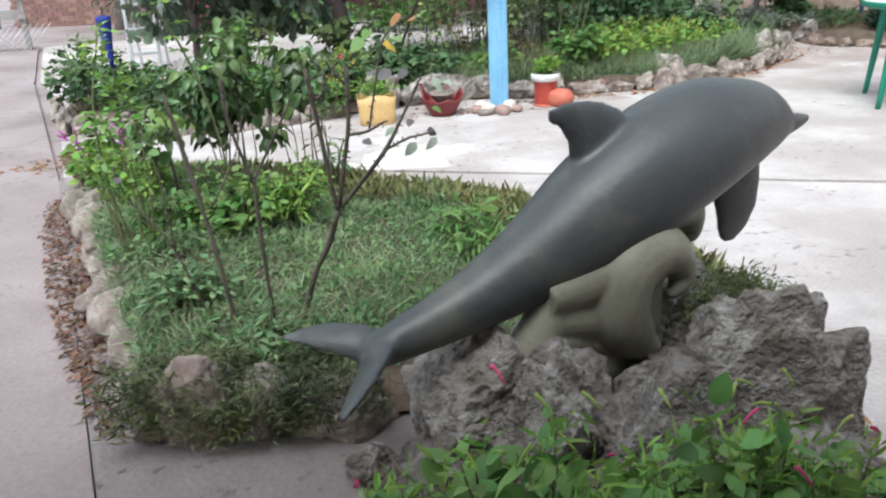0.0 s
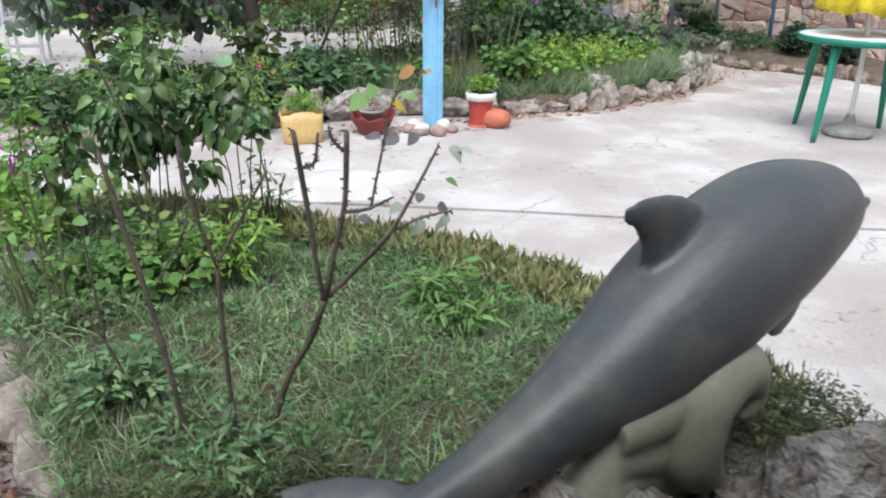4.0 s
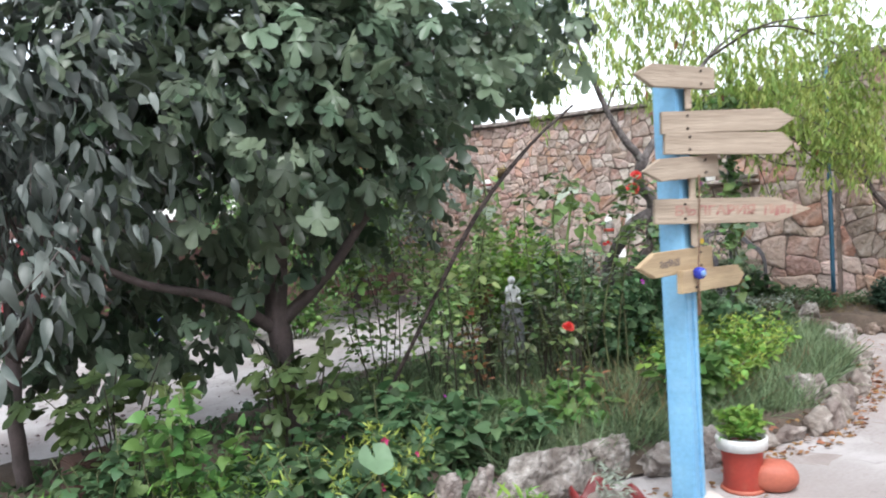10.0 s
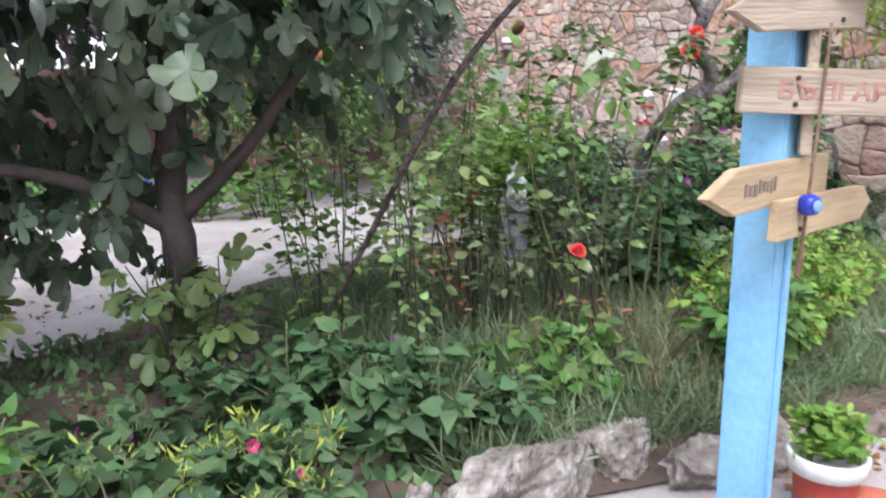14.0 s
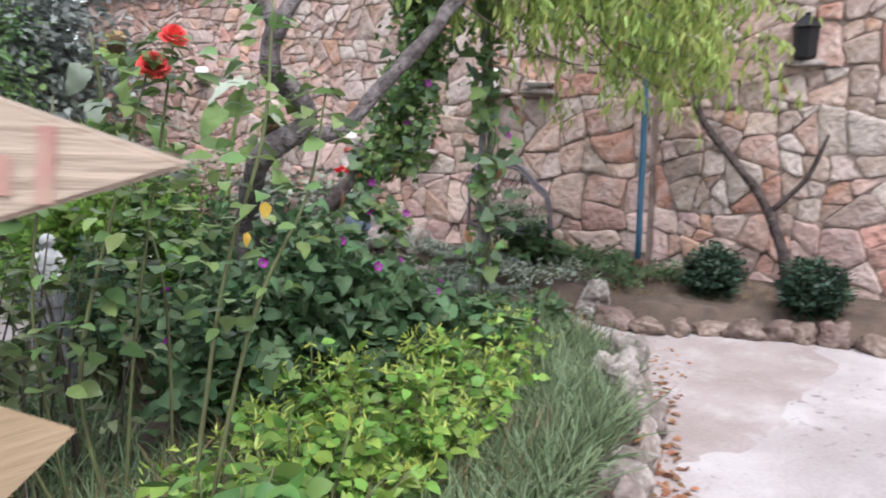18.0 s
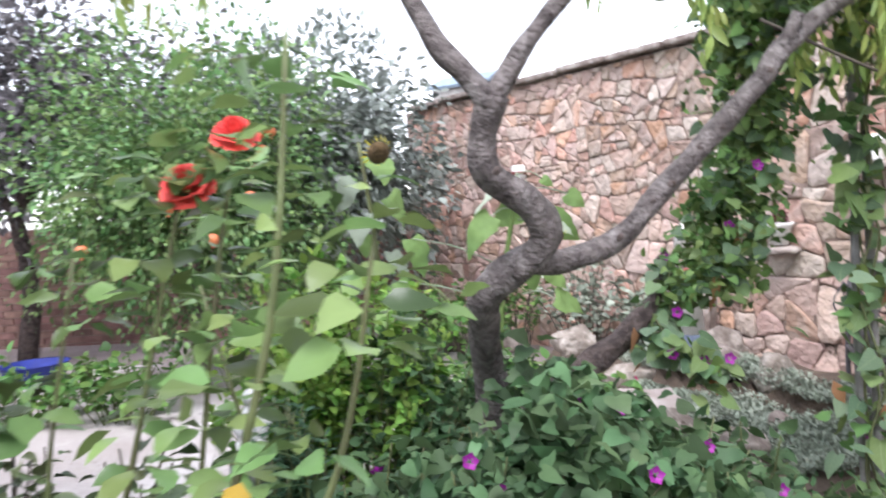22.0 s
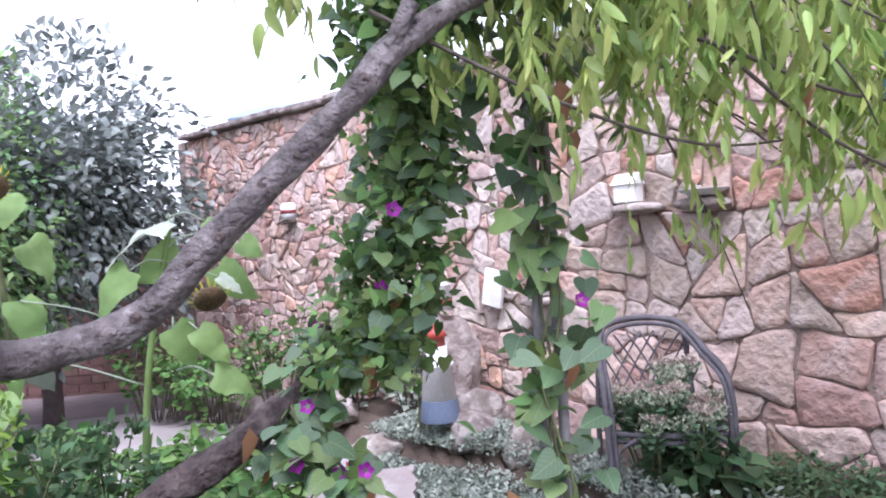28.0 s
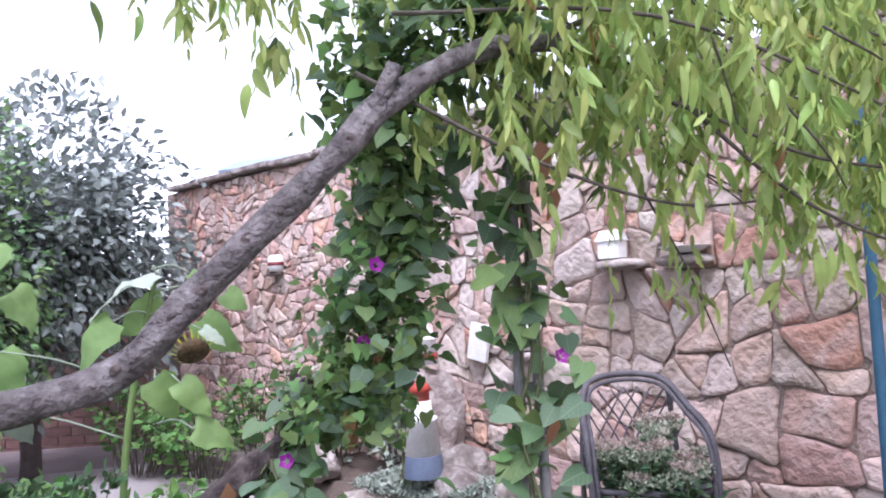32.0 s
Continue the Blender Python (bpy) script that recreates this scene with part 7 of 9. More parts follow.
# grey-leaved loquat before the wall and dark plums behind
tree("fruit_tree", (1.05, 13.9, 0.1), [(0, 0, 0, 0.08), (0.02, 0, 0.6, 0.07), (0, 0, 1.2, 0.06)], [(0.6, -0.4, 0.7), (-0.6, -0.3, 0.7), (0.1, 0.5, 1), (0.8, -0.1, 0.6), (-0.2, -0.6, 0.9)], 0.75, 2, OVATE, 12000, 0.10, LOQUAT, GREYBARK, "dense tree with grey green oval leaves", ((0.05, -0.1, 1.8), (1.35, 1.0, 1.35)), gap=0.10, shell=0.45, fill=0.65)
tree("plum_tree", (-2.0, 14.6, 0.05), [(0, 0, 0, 0.10), (0.1, 0, 0.9, 0.085), (0, 0, 1.7, 0.07)], [(0.6, -0.4, 0.7), (-0.6, -0.3, 0.7), (0.1, 0.5, 1), (0.8, 0.1, 0.8), (-0.4, -0.5, 0.9)], 1.0, 2, OVATE, 8500, 0.115, PLUM, DARKBARK, "dark leaved plum tree behind the garden", ((0, 0, 2.7), (1.7, 1.4, 1.5)), gap=0.18, shell=0.3, fill=0.6)
tree("plum_tree", (-0.6, 16.4, 0.05), [(0, 0, 0, 0.10), (0.05, 0, 0.9, 0.085), (0, 0, 1.7, 0.07)], [(0.6, -0.4, 0.7), (-0.6, -0.3, 0.7), (0.1, 0.5, 1), (0.8, 0.1, 0.8), (-0.4, -0.5, 0.9)], 1.0, 2, OVATE, 7000, 0.115, PLUM, DARKBARK, "dark leaved plum tree behind the garden", ((0, 0, 2.4), (1.5, 1.3, 1.3)), gap=0.2, shell=0.3, fill=0.6)
tree("olive_tree", (-6.0, 15.5, 0.0), [(0, 0, 0, 0.13), (0.1, 0, 0.9, 0.11), (0, 0, 1.8, 0.09)], [(0.6, -0.4, 0.7), (-0.6, -0.3, 0.7), (0.1, 0.5, 1), (0.8, 0.1, 0.8), (-0.4, -0.5, 0.9)], 1.1, 2, NARROW, 5200, 0.11, LOQUAT, GREYBARK, "grey green olive tree beyond the lane", ((0, 0, 2.8), (2.0, 1.8, 1.6)), gap=0.1, fill=0.65)
tree("olive_tree", (-9.5, 17.5, 0.0), [(0, 0, 0, 0.13), (0.1, 0, 0.9, 0.11), (0, 0, 1.8, 0.09)], [(0.6, -0.4, 0.7), (-0.6, -0.3, 0.7), (0.1, 0.5, 1), (0.8, 0.1, 0.8), (-0.4, -0.5, 0.9)], 1.1, 2, NARROW, 4200, 0.12, LOQUAT, GREYBARK, "grey green olive tree beyond the lane", ((0, 0, 2.8), (2.2, 1.8, 1.6)), gap=0.1, fill=0.65)
tree("cypress", (-4.6, 13.6, 0.0), [(0, 0, 0, 0.09), (0.02, 0, 0.9, 0.08), (0, 0, 1.6, 0.06)], [(0.4, -0.3, 0.9), (-0.4, -0.3, 0.9), (0.1, 0.4, 1)], 0.8, 2, NARROW, 5200, 0.12, SHRUBM, DARKBARK, "dense dark green tree behind the ladder", ((0, 0, 1.5), (1.2, 1.0, 1.5)), gap=-0.1, fill=0.8)

# ---- morning glory, trellis and the back of the garden ----
POLE = mat("grey_pole", (0.27, 0.26, 0.25), (0.18, 0.17, 0.165), rough=0.8, scale=12, fine=60, bump=0.4)


def glory_leaf_mesh(i):
    tv, tf = heart_leaf(0.08 + 0.08 * (i % 2), 0.15 + 0.12 * (i % 3))
    me = bpy.data.meshes.new("glory_leaf")
    me.from_pydata([tuple(v) for v in tv], [], tf)
    me.update()
    me.shade_smooth()
    me.materials.append(GLORYP)
    return me


GLORYP = mat("glory_leaf_large", (0.12, 0.21, 0.095), (0.075, 0.15, 0.06), rough=0.5, scale=12, fine=60, bump=0.15, obrand=0.35, translucent=0.25, spec=0.35, palette=((0.13, 0.20, 0.105), (0.20, 0.30, 0.10), (0.11, 0.175, 0.11), (0.20, 0.275, 0.10), (0.14, 0.19, 0.13), (0.12, 0.19, 0.09)))
# pale ribs on the broad leaves, along and slanting from the middle of each
nt = GLORYP.node_tree
crd, sep = [n for n in nt.nodes if n.type == "TEX_COORD"][0], nt.nodes.new("ShaderNodeSeparateXYZ")
nt.links.new(crd.outputs["Object"], sep.inputs[0])


def calc(op, p, q=0.0):
    n = nt.nodes.new("ShaderNodeMath")
    n.operation = op
    for i, v in enumerate((p, q)):
        if isinstance(v, float):
            n.inputs[i].default_value = v
        else:
            nt.links.new(v, n.inputs[i])
    return n.outputs[0]


ax = calc("ABSOLUTE", sep.outputs[0])
slant = calc("FRACT", calc("MULTIPLY", calc("SUBTRACT", sep.outputs[1], calc("MULTIPLY", ax, 0.9)), 5.0))
rib = calc("MAXIMUM", calc("LESS_THAN", ax, 0.014), calc("MULTIPLY", calc("LESS_THAN", slant, 0.09), 0.6))
bsdf = nt.nodes["Principled BSDF"]
src = bsdf.inputs["Base Color"].links[0].from_socket
ribmix = nt.nodes.new("ShaderNodeMix")
ribmix.data_type = "RGBA"
nt.links.new(calc("MULTIPLY", rib, 0.45), ribmix.inputs["Factor"])
nt.links.new(src, ribmix.inputs["A"])
ribmix.inputs["B"].default_value = (0.30, 0.38, 0.20, 1)
nt.links.new(ribmix.outputs["Result"], bsdf.inputs["Base Color"])
GLM = [glory_leaf_mesh(i) for i in range(4)]


# brighter copy of GLORY: light on the climbing vines put into the leaf colour
GLORYV = leafmat("glory_leaf_sunlit", (0.195, 0.30, 0.095), (0.095, 0.175, 0.055), 0.5, 0.5, 0.38)


def vine(name, at, path, width, n_parts, n_fill, size, label, flowers, dry=0):
    """A climber along a line: stems, broad leaves each a part, smaller filling leaves, magenta trumpets and dry leaves."""
    th = thing(name, at, label, "climbing plant")
    c = curve_pts(path, 8)
    for k in range(3):
        o = rng.normal(size=(len(c), 3)) * 0.02
        tube("stem", [(*(p + q), 0.005) for p, q in zip(c[::3], o[::3])], STEM, th, 5, 3)
    for i in range(n_parts):
        p = c[rng.integers(len(c))] + rng.normal(size=3) * np.array((width, width, 0.05)) * 0.5
        a = rng.uniform(math.pi, 2 * math.pi) if rng.random() < 0.8 else rng.random() * 6.28
        d = Vector((math.cos(a), math.sin(a), rng.uniform(-0.9, -0.1))).normalized()
        nrm = Vector((rng.normal() * 0.4, -0.55 + rng.normal() * 0.3, 0.8)).normalized()
        x = d.cross(nrm).normalized()
        z = x.cross(d)
        ob = new("leaf", GLM[i % 4])
        ob.parent = th
        s = size * rng.uniform(0.65, 1.2)
        m = Matrix((x, d, z)).transposed().to_4x4()
        ob.matrix_local = Matrix.Translation(Vector(p)) @ m @ Matrix.Diagonal((s, s, s, 1))
    q = c[rng.integers(0, len(c), n_fill)] + rng.normal(size=(n_fill, 3)) * np.array((width, width, 0.06)) * 0.55
    dd = dirs(n_fill, -0.3)
    leaves("foliage", HEART, q, dd, ups(n_fill, 0.7), size * 0.75 * rng.uniform(0.5, 1.1, n_fill), GLORYV, th)["kind"] = "stuff"
    for i in range(flowers):
        p = c[rng.integers(len(c))] + rng.normal(size=3) * width * 0.4 + np.array((0, -width * 0.45, 0))
        bloom(GLORYF, p, th, (rng.normal() * 0.4, -1, 0.3), 1.0, label="magenta trumpet flower")
    for i in range(dry):
        p = c[rng.integers(len(c))] + rng.normal(size=3) * width * 0.45 + np.array((0, -width * 0.4, 0))
        leaves("dry_leaf", OVATE, [p], [(rng.normal() * 0.3, -0.2, -1)], [(rng.normal(), -1, 0)], [0.10], DRYLEAF, th)
    return th


vine("morning_glory", (0, 0, 0), [(3.08, 9.10, 2.12), (3.05, 9.20, 1.95), (3.10, 9.28, 1.70), (3.06, 9.34, 1.45), (2.98, 9.36, 1.22), (2.92, 9.34, 1.02)], 0.17, 420, 1900, 0.066, "hanging column of morning glory with magenta flowers", 9, 4)
vine("morning_glory", (0, 0, 0), [(3.42, 9.06, 0.14), (3.41, 9.07, 0.6), (3.42, 9.07, 1.1), (3.42, 9.07, 1.6), (3.40, 9.05, 2.1)], 0.13, 105, 120, 0.098, "morning glory climbing a grey pole", 4, 7)
vine("morning_glory", (0, 0, 0), [(2.86, 9.48, 1.12), (2.78, 9.40, 0.97), (2.69, 9.28, 0.87), (2.78, 9.18, 0.80), (2.86, 9.08, 0.70)], 0.12, 70, 60, 0.080, "morning glory over the sawn limb", 5, 5)
vine("morning_glory", (0, 0, 0), [(3.2, 9.0, 2.0), (3.35, 9.0, 2.15), (3.25, 8.95, 2.2), (2.95, 9.1, 2.2)], 0.15, 95, 260, 0.068, "morning glory over the peach branch", 1, 1)
pole = thing("trellis_pole", (3.43, 9.12, 0.1), "pair of weathered grey poles carrying the climber", "pole")
for dx, h in ((-0.025, 2.25), (0.03, 2.2)):
    tube("pole", [(dx, 0, 0, 0.017), (dx * 1.2, 0.01, 0.8, 0.016), (dx * 0.8, 0, 1.5, 0.016), (dx, 0, h, 0.014)], POLE, pole, 8, 5, 0.15)
for x, y, hh, sp, n in ((1.75, 8.25, 0.50, 0.45, 340), (2.25, 8.35, 0.55, 0.45, 380), (2.7, 8.5, 0.50, 0.42, 320), (2.05, 8.62, 0.72, 0.4, 360), (2.45, 8.8, 0.66, 0.4, 320), (3.05, 8.6, 0.32, 0.36, 220), (3.4, 8.75, 0.32, 0.34, 200), (1.6, 8.8, 0.62, 0.42, 240), (2.9, 9.1, 0.5, 0.3, 180)):
    bush("morning_glory_mat", (x, y, 0.09), hh, sp, 20, HEART, n, 0.074, GLORY, "mound of heart shaped morning glory leaves with magenta flowers", "climbing plant", group="morning glory mounds", flowers=((GLORYF, 2, 1.1),))
for x, y, hh, sp, n in ((1.22, 9.55, 1.10, 0.30, 1100), (1.5, 9.65, 1.2, 0.45, 1600), (1.78, 9.55, 0.9, 0.32, 800), (1.25, 9.95, 0.95, 0.42, 500), (1.95, 9.95, 0.8, 0.4, 400)):
    bush("four_oclock_plant", (x, y, 0.1), hh, sp, 30, BROAD, n, 0.058, LIME if x < 1.7 else GLORY, "tall light green bush with many small leaves", "shrub", group="light green bushes by the peach tree", tip=(OVATE, 0.05, LIME if x < 1.7 else GLORY), tip_n=16)
for x, y, hh, sp, n, m in ((1.75, 9.25, 0.60, 0.36, 420, GLORY), (2.15, 9.5, 0.52, 0.36, 340, GLORY), (2.35, 9.9, 0.46, 0.34, 300, POME), (1.85, 8.55, 0.70, 0.36, 380, GLORY), (2.25, 8.65, 0.68, 0.36, 360, GLORY), (2.75, 8.55, 0.42, 0.40, 320, GLORY), (2.0, 9.0, 0.6, 0.3, 260, GLORY)):
    bush("leafy_plant", (x, y, 0.09), hh, sp, 22, HEART if m is GLORY else BROAD, n, 0.068 if m is GLORY else 0.065, m, "leafy green plants round the peach tree's foot", "plant", group="plants round the peach tree")
bush("morning_glory_mat", (2.20, 8.80, 0.09), 0.72, 0.30, 20, HEART, 460, 0.060, GLORY, "mound of dull green leaves over the sawn limb's foot", "climbing plant", group="morning glory mounds")
for cx, cy, cz, rx, ry, rz, n in ((1.74, 8.40, 0.36, 0.32, 0.26, 0.36, 640), (2.08, 8.36, 0.42, 0.32, 0.22, 0.44, 800), (2.44, 8.50, 0.30, 0.30, 0.24, 0.32, 560), (2.82, 8.62, 0.20, 0.28, 0.24, 0.22, 360), (2.10, 8.74, 0.52, 0.26, 0.16, 0.36, 620), (2.30, 8.96, 0.44, 0.24, 0.16, 0.28, 520), (2.48, 9.12, 0.36, 0.24, 0.16, 0.28, 460), (2.64, 9.05, 0.28, 0.22, 0.16, 0.22, 360)):
    mass = thing("morning_glory_mound", (cx, cy, 0.09), "thick mound of dull green morning glory leaves", "climbing plant", "morning glory mounds")
    for i in range(7):
        a = i * 0.9
        tube("stem", [(0.05 * math.cos(a), 0.05 * math.sin(a), 0, 0.005), (rx * 0.5 * math.cos(a), ry * 0.5 * math.sin(a), cz, 0.004), (rx * 0.8 * math.cos(a), ry * 0.8 * math.sin(a), cz * 1.3, 0.003)], STEM, mass, 5, 4)
    q = crown_points(n, (0, 0, cz), (rx, ry, rz), -0.1, 4, 0.5, floor=0.02)
    leaves("foliage", HEART, q, dirs(n, -0.25) + np.array((0, -0.4, 0)), ups(n, 0.6), 0.064 * rng.uniform(0.6, 1.2, n), GLORY, mass)["kind"] = "stuff"
    for i in range(3):
        bloom(GLORYF, q[i * 9] + np.array((0, -0.05, 0.03)), mass, (0.1, -1, 0.4), 1.0)
bush("feathery_shrub", (1.30, 8.95, 0.09), 0.82, 0.12, 60, NARROW, 2600, 0.05, leafmat("feathery", (0.075, 0.155, 0.085), (0.045, 0.10, 0.05), 0.3), "upright feathery dark green shrub", "shrub", fuzz=0.035)
# small white figure on a round pedestal of grey blocks
ped = thing("round_pedestal", (1.137, 9.20, 0.08), "round pedestal of weathered grey blocks beside the path", "pedestal")
BLOCK = mat("grey_block", (0.34, 0.34, 0.36), (0.22, 0.22, 0.24), rough=0.9, scale=10, fine=50, bump=0.6, obrand=0.25, stain=(0.46, 0.46, 0.48), stain_scale=12, stain_amount=0.6)
lathe("core", [(0.07, 0.0), (0.084, 0.002), (0.084, 0.495), (0.0, 0.497)], MORTAR, ped, 24)
wedge = bmesh.new()
ring = []
for r0 in (0.070, 0.093):
    for k in range(4):
        a = radians(-21 + 14 * k)
        for z0 in (0.0, 0.076):
            ring.append(wedge.verts.new((r0 * math.cos(a), r0 * math.sin(a), z0)))
for k in range(3):
    q = 8 + 2 * k
    wedge.faces.new((ring[q], ring[q + 2], ring[q + 3], ring[q + 1]))
    wedge.faces.new((ring[q + 1], ring[q + 3], ring[q - 5], ring[q - 7]))
wedge.faces.new((ring[8], ring[9], ring[1], ring[0]))
wedge.faces.new((ring[14], ring[6], ring[7], ring[15]))
bmesh.ops.bevel(wedge, geom=[e for e in wedge.edges if not e.is_boundary and e.calc_face_angle(0) > 0.6], offset=0.004, segments=1, affect="EDGES")
first = part("block", wedge, BLOCK, ped, smooth=False)
for course in range(6):
    for k in range(8):
        ob = first if course == k == 0 else new("block", first.data)
        ob.parent = ped
        ob.matrix_local = pose(0, 0, 0.003 + 0.083 * course, 0, 0, 45 * k + 22 * (course % 2) + rng.uniform(-1.5, 1.5))
fig = bmesh.new()
tube_into(fig, [(0, 0, 0.0), (0, 0, 0.02), (0, 0, 0.05), (0.01, 0, 0.10), (0, 0, 0.15), (0, 0, 0.175)], [0.052, 0.058, 0.050, 0.046, 0.036, 0.02], 16)
bmesh.ops.create_icosphere(fig, subdivisions=3, radius=0.033, matrix=Matrix.Translation((0.005, -0.005, 0.205)))
for w in (-1, 1):
    tube_into(fig, [(0.034 * w, 0, 0.15), (0.060 * w, -0.02, 0.11), (0.035 * w, -0.05, 0.08)], [0.014, 0.015, 0.013], 10)
    tube_into(fig, [(0.025 * w, -0.02, 0.03), (0.035 * w, -0.065, 0.05), (0.03 * w, -0.075, 0.005)], [0.022, 0.020, 0.017], 10)
fig = part("garden_figure", fig, mat("white_plaster", (0.72, 0.72, 0.70), (0.55, 0.55, 0.54), rough=0.7, scale=12, bump=0.2))
fig.location = (1.137, 9.20, 0.577)
tagged(fig, "small weathered white garden figure on a round pedestal", "garden figure")

# sunflower with broad leaves
sun_p = thing("sunflower", (2.22, 10.1, 0.1), "tall sunflower plant with broad leaves, some whitened for sky sheen, and drooping heads", "sunflower")
tube("stalk", [(0, 0, 0, 0.016), (-0.03, 0, 0.5, 0.015), (0.01, 0, 0.95, 0.013), (0.110, 0, 1.420, 0.010)], SUNL, sun_p, 8)
def broad_wavy():
    """A large soft leaf: many rows, a rippled rim and hanging tip."""
    v, f, n = [(0, 0, 0)], [], 11
    for i in range(1, n):
        q = i / n
        w = 0.43 * math.sin(math.pi * q ** 0.62) ** 0.85 * (1 + 0.06 * math.sin(i * 2.6))
        y, z = q - 0.10 * (1 - q) ** 2, -0.22 * q * q
        for k in (-1, -0.5, 0, 0.5, 1):
            v.append((k * w, y - 0.10 * abs(k) * (1 - q) + 0.02 * math.sin(i * 1.7 + k), z + 0.16 * abs(k) * w - 0.30 * w * k * k * w + (0.028 * math.sin(i * 1.9 + 2 * k) if abs(k) == 1 else 0.012 * math.cos(i * 2.2 + k) if k else 0.0)))
    v.append((0, 1.0, -0.24))
    for k in range(4):
        f.append((0, 2 + k, 1 + k))
    for i in range(n - 2):
        for k in range(4):
            c = 1 + 5 * i + k
            f.append((c, c + 1, c + 6, c + 5))
    for k in range(4):
        c = 1 + 5 * (n - 2) + k
        f.append((c, c + 1, len(v) - 1))
    return np.array(v, float), f


SL = broad_wavy()
# whitish copy of SUNL: the sky's sheen on edge-on leaves put into the colour
SUNSHEEN = leafmat("sunflower_leaf_sheen", (0.50, 0.56, 0.44), (0.40, 0.47, 0.34), 0.2, 0.45, 0.3)
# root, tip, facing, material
for p, q, nrm, m in (((0.115, 0, 1.43), (-0.145, -0.02, 1.367), (0, -0.28, 1), SUNSHEEN), ((-0.04, -0.04, 1.262), (-0.205, -0.06, 1.105), (-0.25, -0.9, 0.35), SUNL), ((0.14, 0.03, 1.318), (-0.03, 0.0, 1.213), (0.1, -0.9, 0.4), SUNL), ((0.275, -0.02, 1.215), (0.365, -0.04, 1.155), (0.3, -0.7, 0.7), SUNSHEEN),
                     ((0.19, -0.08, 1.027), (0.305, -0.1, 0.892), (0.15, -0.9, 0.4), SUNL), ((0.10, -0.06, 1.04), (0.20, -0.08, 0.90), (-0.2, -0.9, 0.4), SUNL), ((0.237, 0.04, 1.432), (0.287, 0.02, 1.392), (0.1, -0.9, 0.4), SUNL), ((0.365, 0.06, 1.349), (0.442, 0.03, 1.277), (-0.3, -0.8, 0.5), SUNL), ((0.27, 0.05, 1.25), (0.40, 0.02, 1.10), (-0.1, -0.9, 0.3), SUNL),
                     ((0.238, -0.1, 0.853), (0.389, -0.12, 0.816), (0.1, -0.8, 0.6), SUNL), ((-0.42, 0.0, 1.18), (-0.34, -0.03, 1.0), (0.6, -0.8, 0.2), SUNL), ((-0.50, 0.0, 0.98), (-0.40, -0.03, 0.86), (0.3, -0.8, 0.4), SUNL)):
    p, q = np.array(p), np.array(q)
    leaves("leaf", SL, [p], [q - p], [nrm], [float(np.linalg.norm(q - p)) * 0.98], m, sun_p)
    st = np.array((0.10 if p[0] > -0.3 else -0.02, 0, p[2] + (0.02 if p[0] > -0.3 else -0.15)))
    tube("leaf_stalk", [(*st, 0.004), (*((st + p) / 2 + np.array((0, 0, 0.025))), 0.0035), (*p, 0.003)], SUNSHEEN, sun_p, 6, 5)
SEED = mat("sunflower_disc", (0.14, 0.09, 0.04), (0.07, 0.045, 0.02), rough=0.9, scale=30, bump=0.8)
for p, up in (((0.24, -0.08, 1.14), (0.2, -0.7, -0.7)), ((-0.55, 0.25, 1.62), (0.3, -0.8, -0.4))):
    h = lathe("seed_head", [(0.02, -0.02), (0.055, -0.01), (0.06, 0.01), (0.03, 0.022)], SEED, sun_p, 18)
    h.matrix_local = Matrix.Translation(p) @ Vector(up).to_track_quat("Z", "Y").to_matrix().to_4x4()
    a = np.linspace(0, 2 * math.pi, 18, endpoint=False)
    leaves("petals", NARROW, np.column_stack([0.055 * np.cos(a), 0.055 * np.sin(a), a * 0]), np.column_stack([np.cos(a), np.sin(a), a * 0 - 0.4]), np.tile((0, 0, 1.0), (18, 1)), 0.05 * rng.uniform(0.35, 0.9, 18), YELLOWP, h)
WITHER = leafmat("withered_sunflower_leaf", (0.20, 0.24, 0.18), (0.14, 0.17, 0.12), 0.3, 0.6, 0.2)
sun2 = thing("sunflower", (1.62, 10.6, 0.1), "withered sunflower with hanging grey leaves", "sunflower")
tube("stalk", [(0, 0, 0, 0.016), (0.02, 0, 0.6, 0.015), (0.0, 0, 1.2, 0.013), (-0.05, 0, 1.7, 0.010)], STEM, sun2, 8)
for i in range(11):
    z = 0.6 + 0.1 * i
    a = i * 2.4
    leaves("leaf", SL, [(0.1 * math.cos(a), 0.1 * math.sin(a), z)], [(math.cos(a), math.sin(a) - 0.4, -1.0)], [(math.cos(a), -1, 0.4)], [0.19], WITHER if i % 2 else SUNL, sun2)

# groundcover slope, lighthouse ornament, chair
santo_poly = [(3.42, 9.6), (4.1, 9.5), (4.35, 9.9), (4.15, 10.6), (4.0, 11.3), (3.6, 11.9), (3.25, 11.7), (3.38, 10.6), (3.42, 10.0)]
P = scatter(santo_poly, 21000)
zz = np.array([0.13 * max(0, 0.55 + noise.noise(Vector((x * 2.2, y * 2.2, 3)))) for x, y in P])
P3 = np.column_stack([P, bed_h(P[:, 0], P[:, 1]) + zz * rng.uniform(0.3, 1.1, len(P)) ])
tagged(leaves("santolina", TINY, P3, dirs(len(P3), 0.7), ups(len(P3)), 0.035 * rng.uniform(0.5, 1.2, len(P3)), SANTO), "grey green cushions of santolina on the slope", "ground cover", kind="stuff")
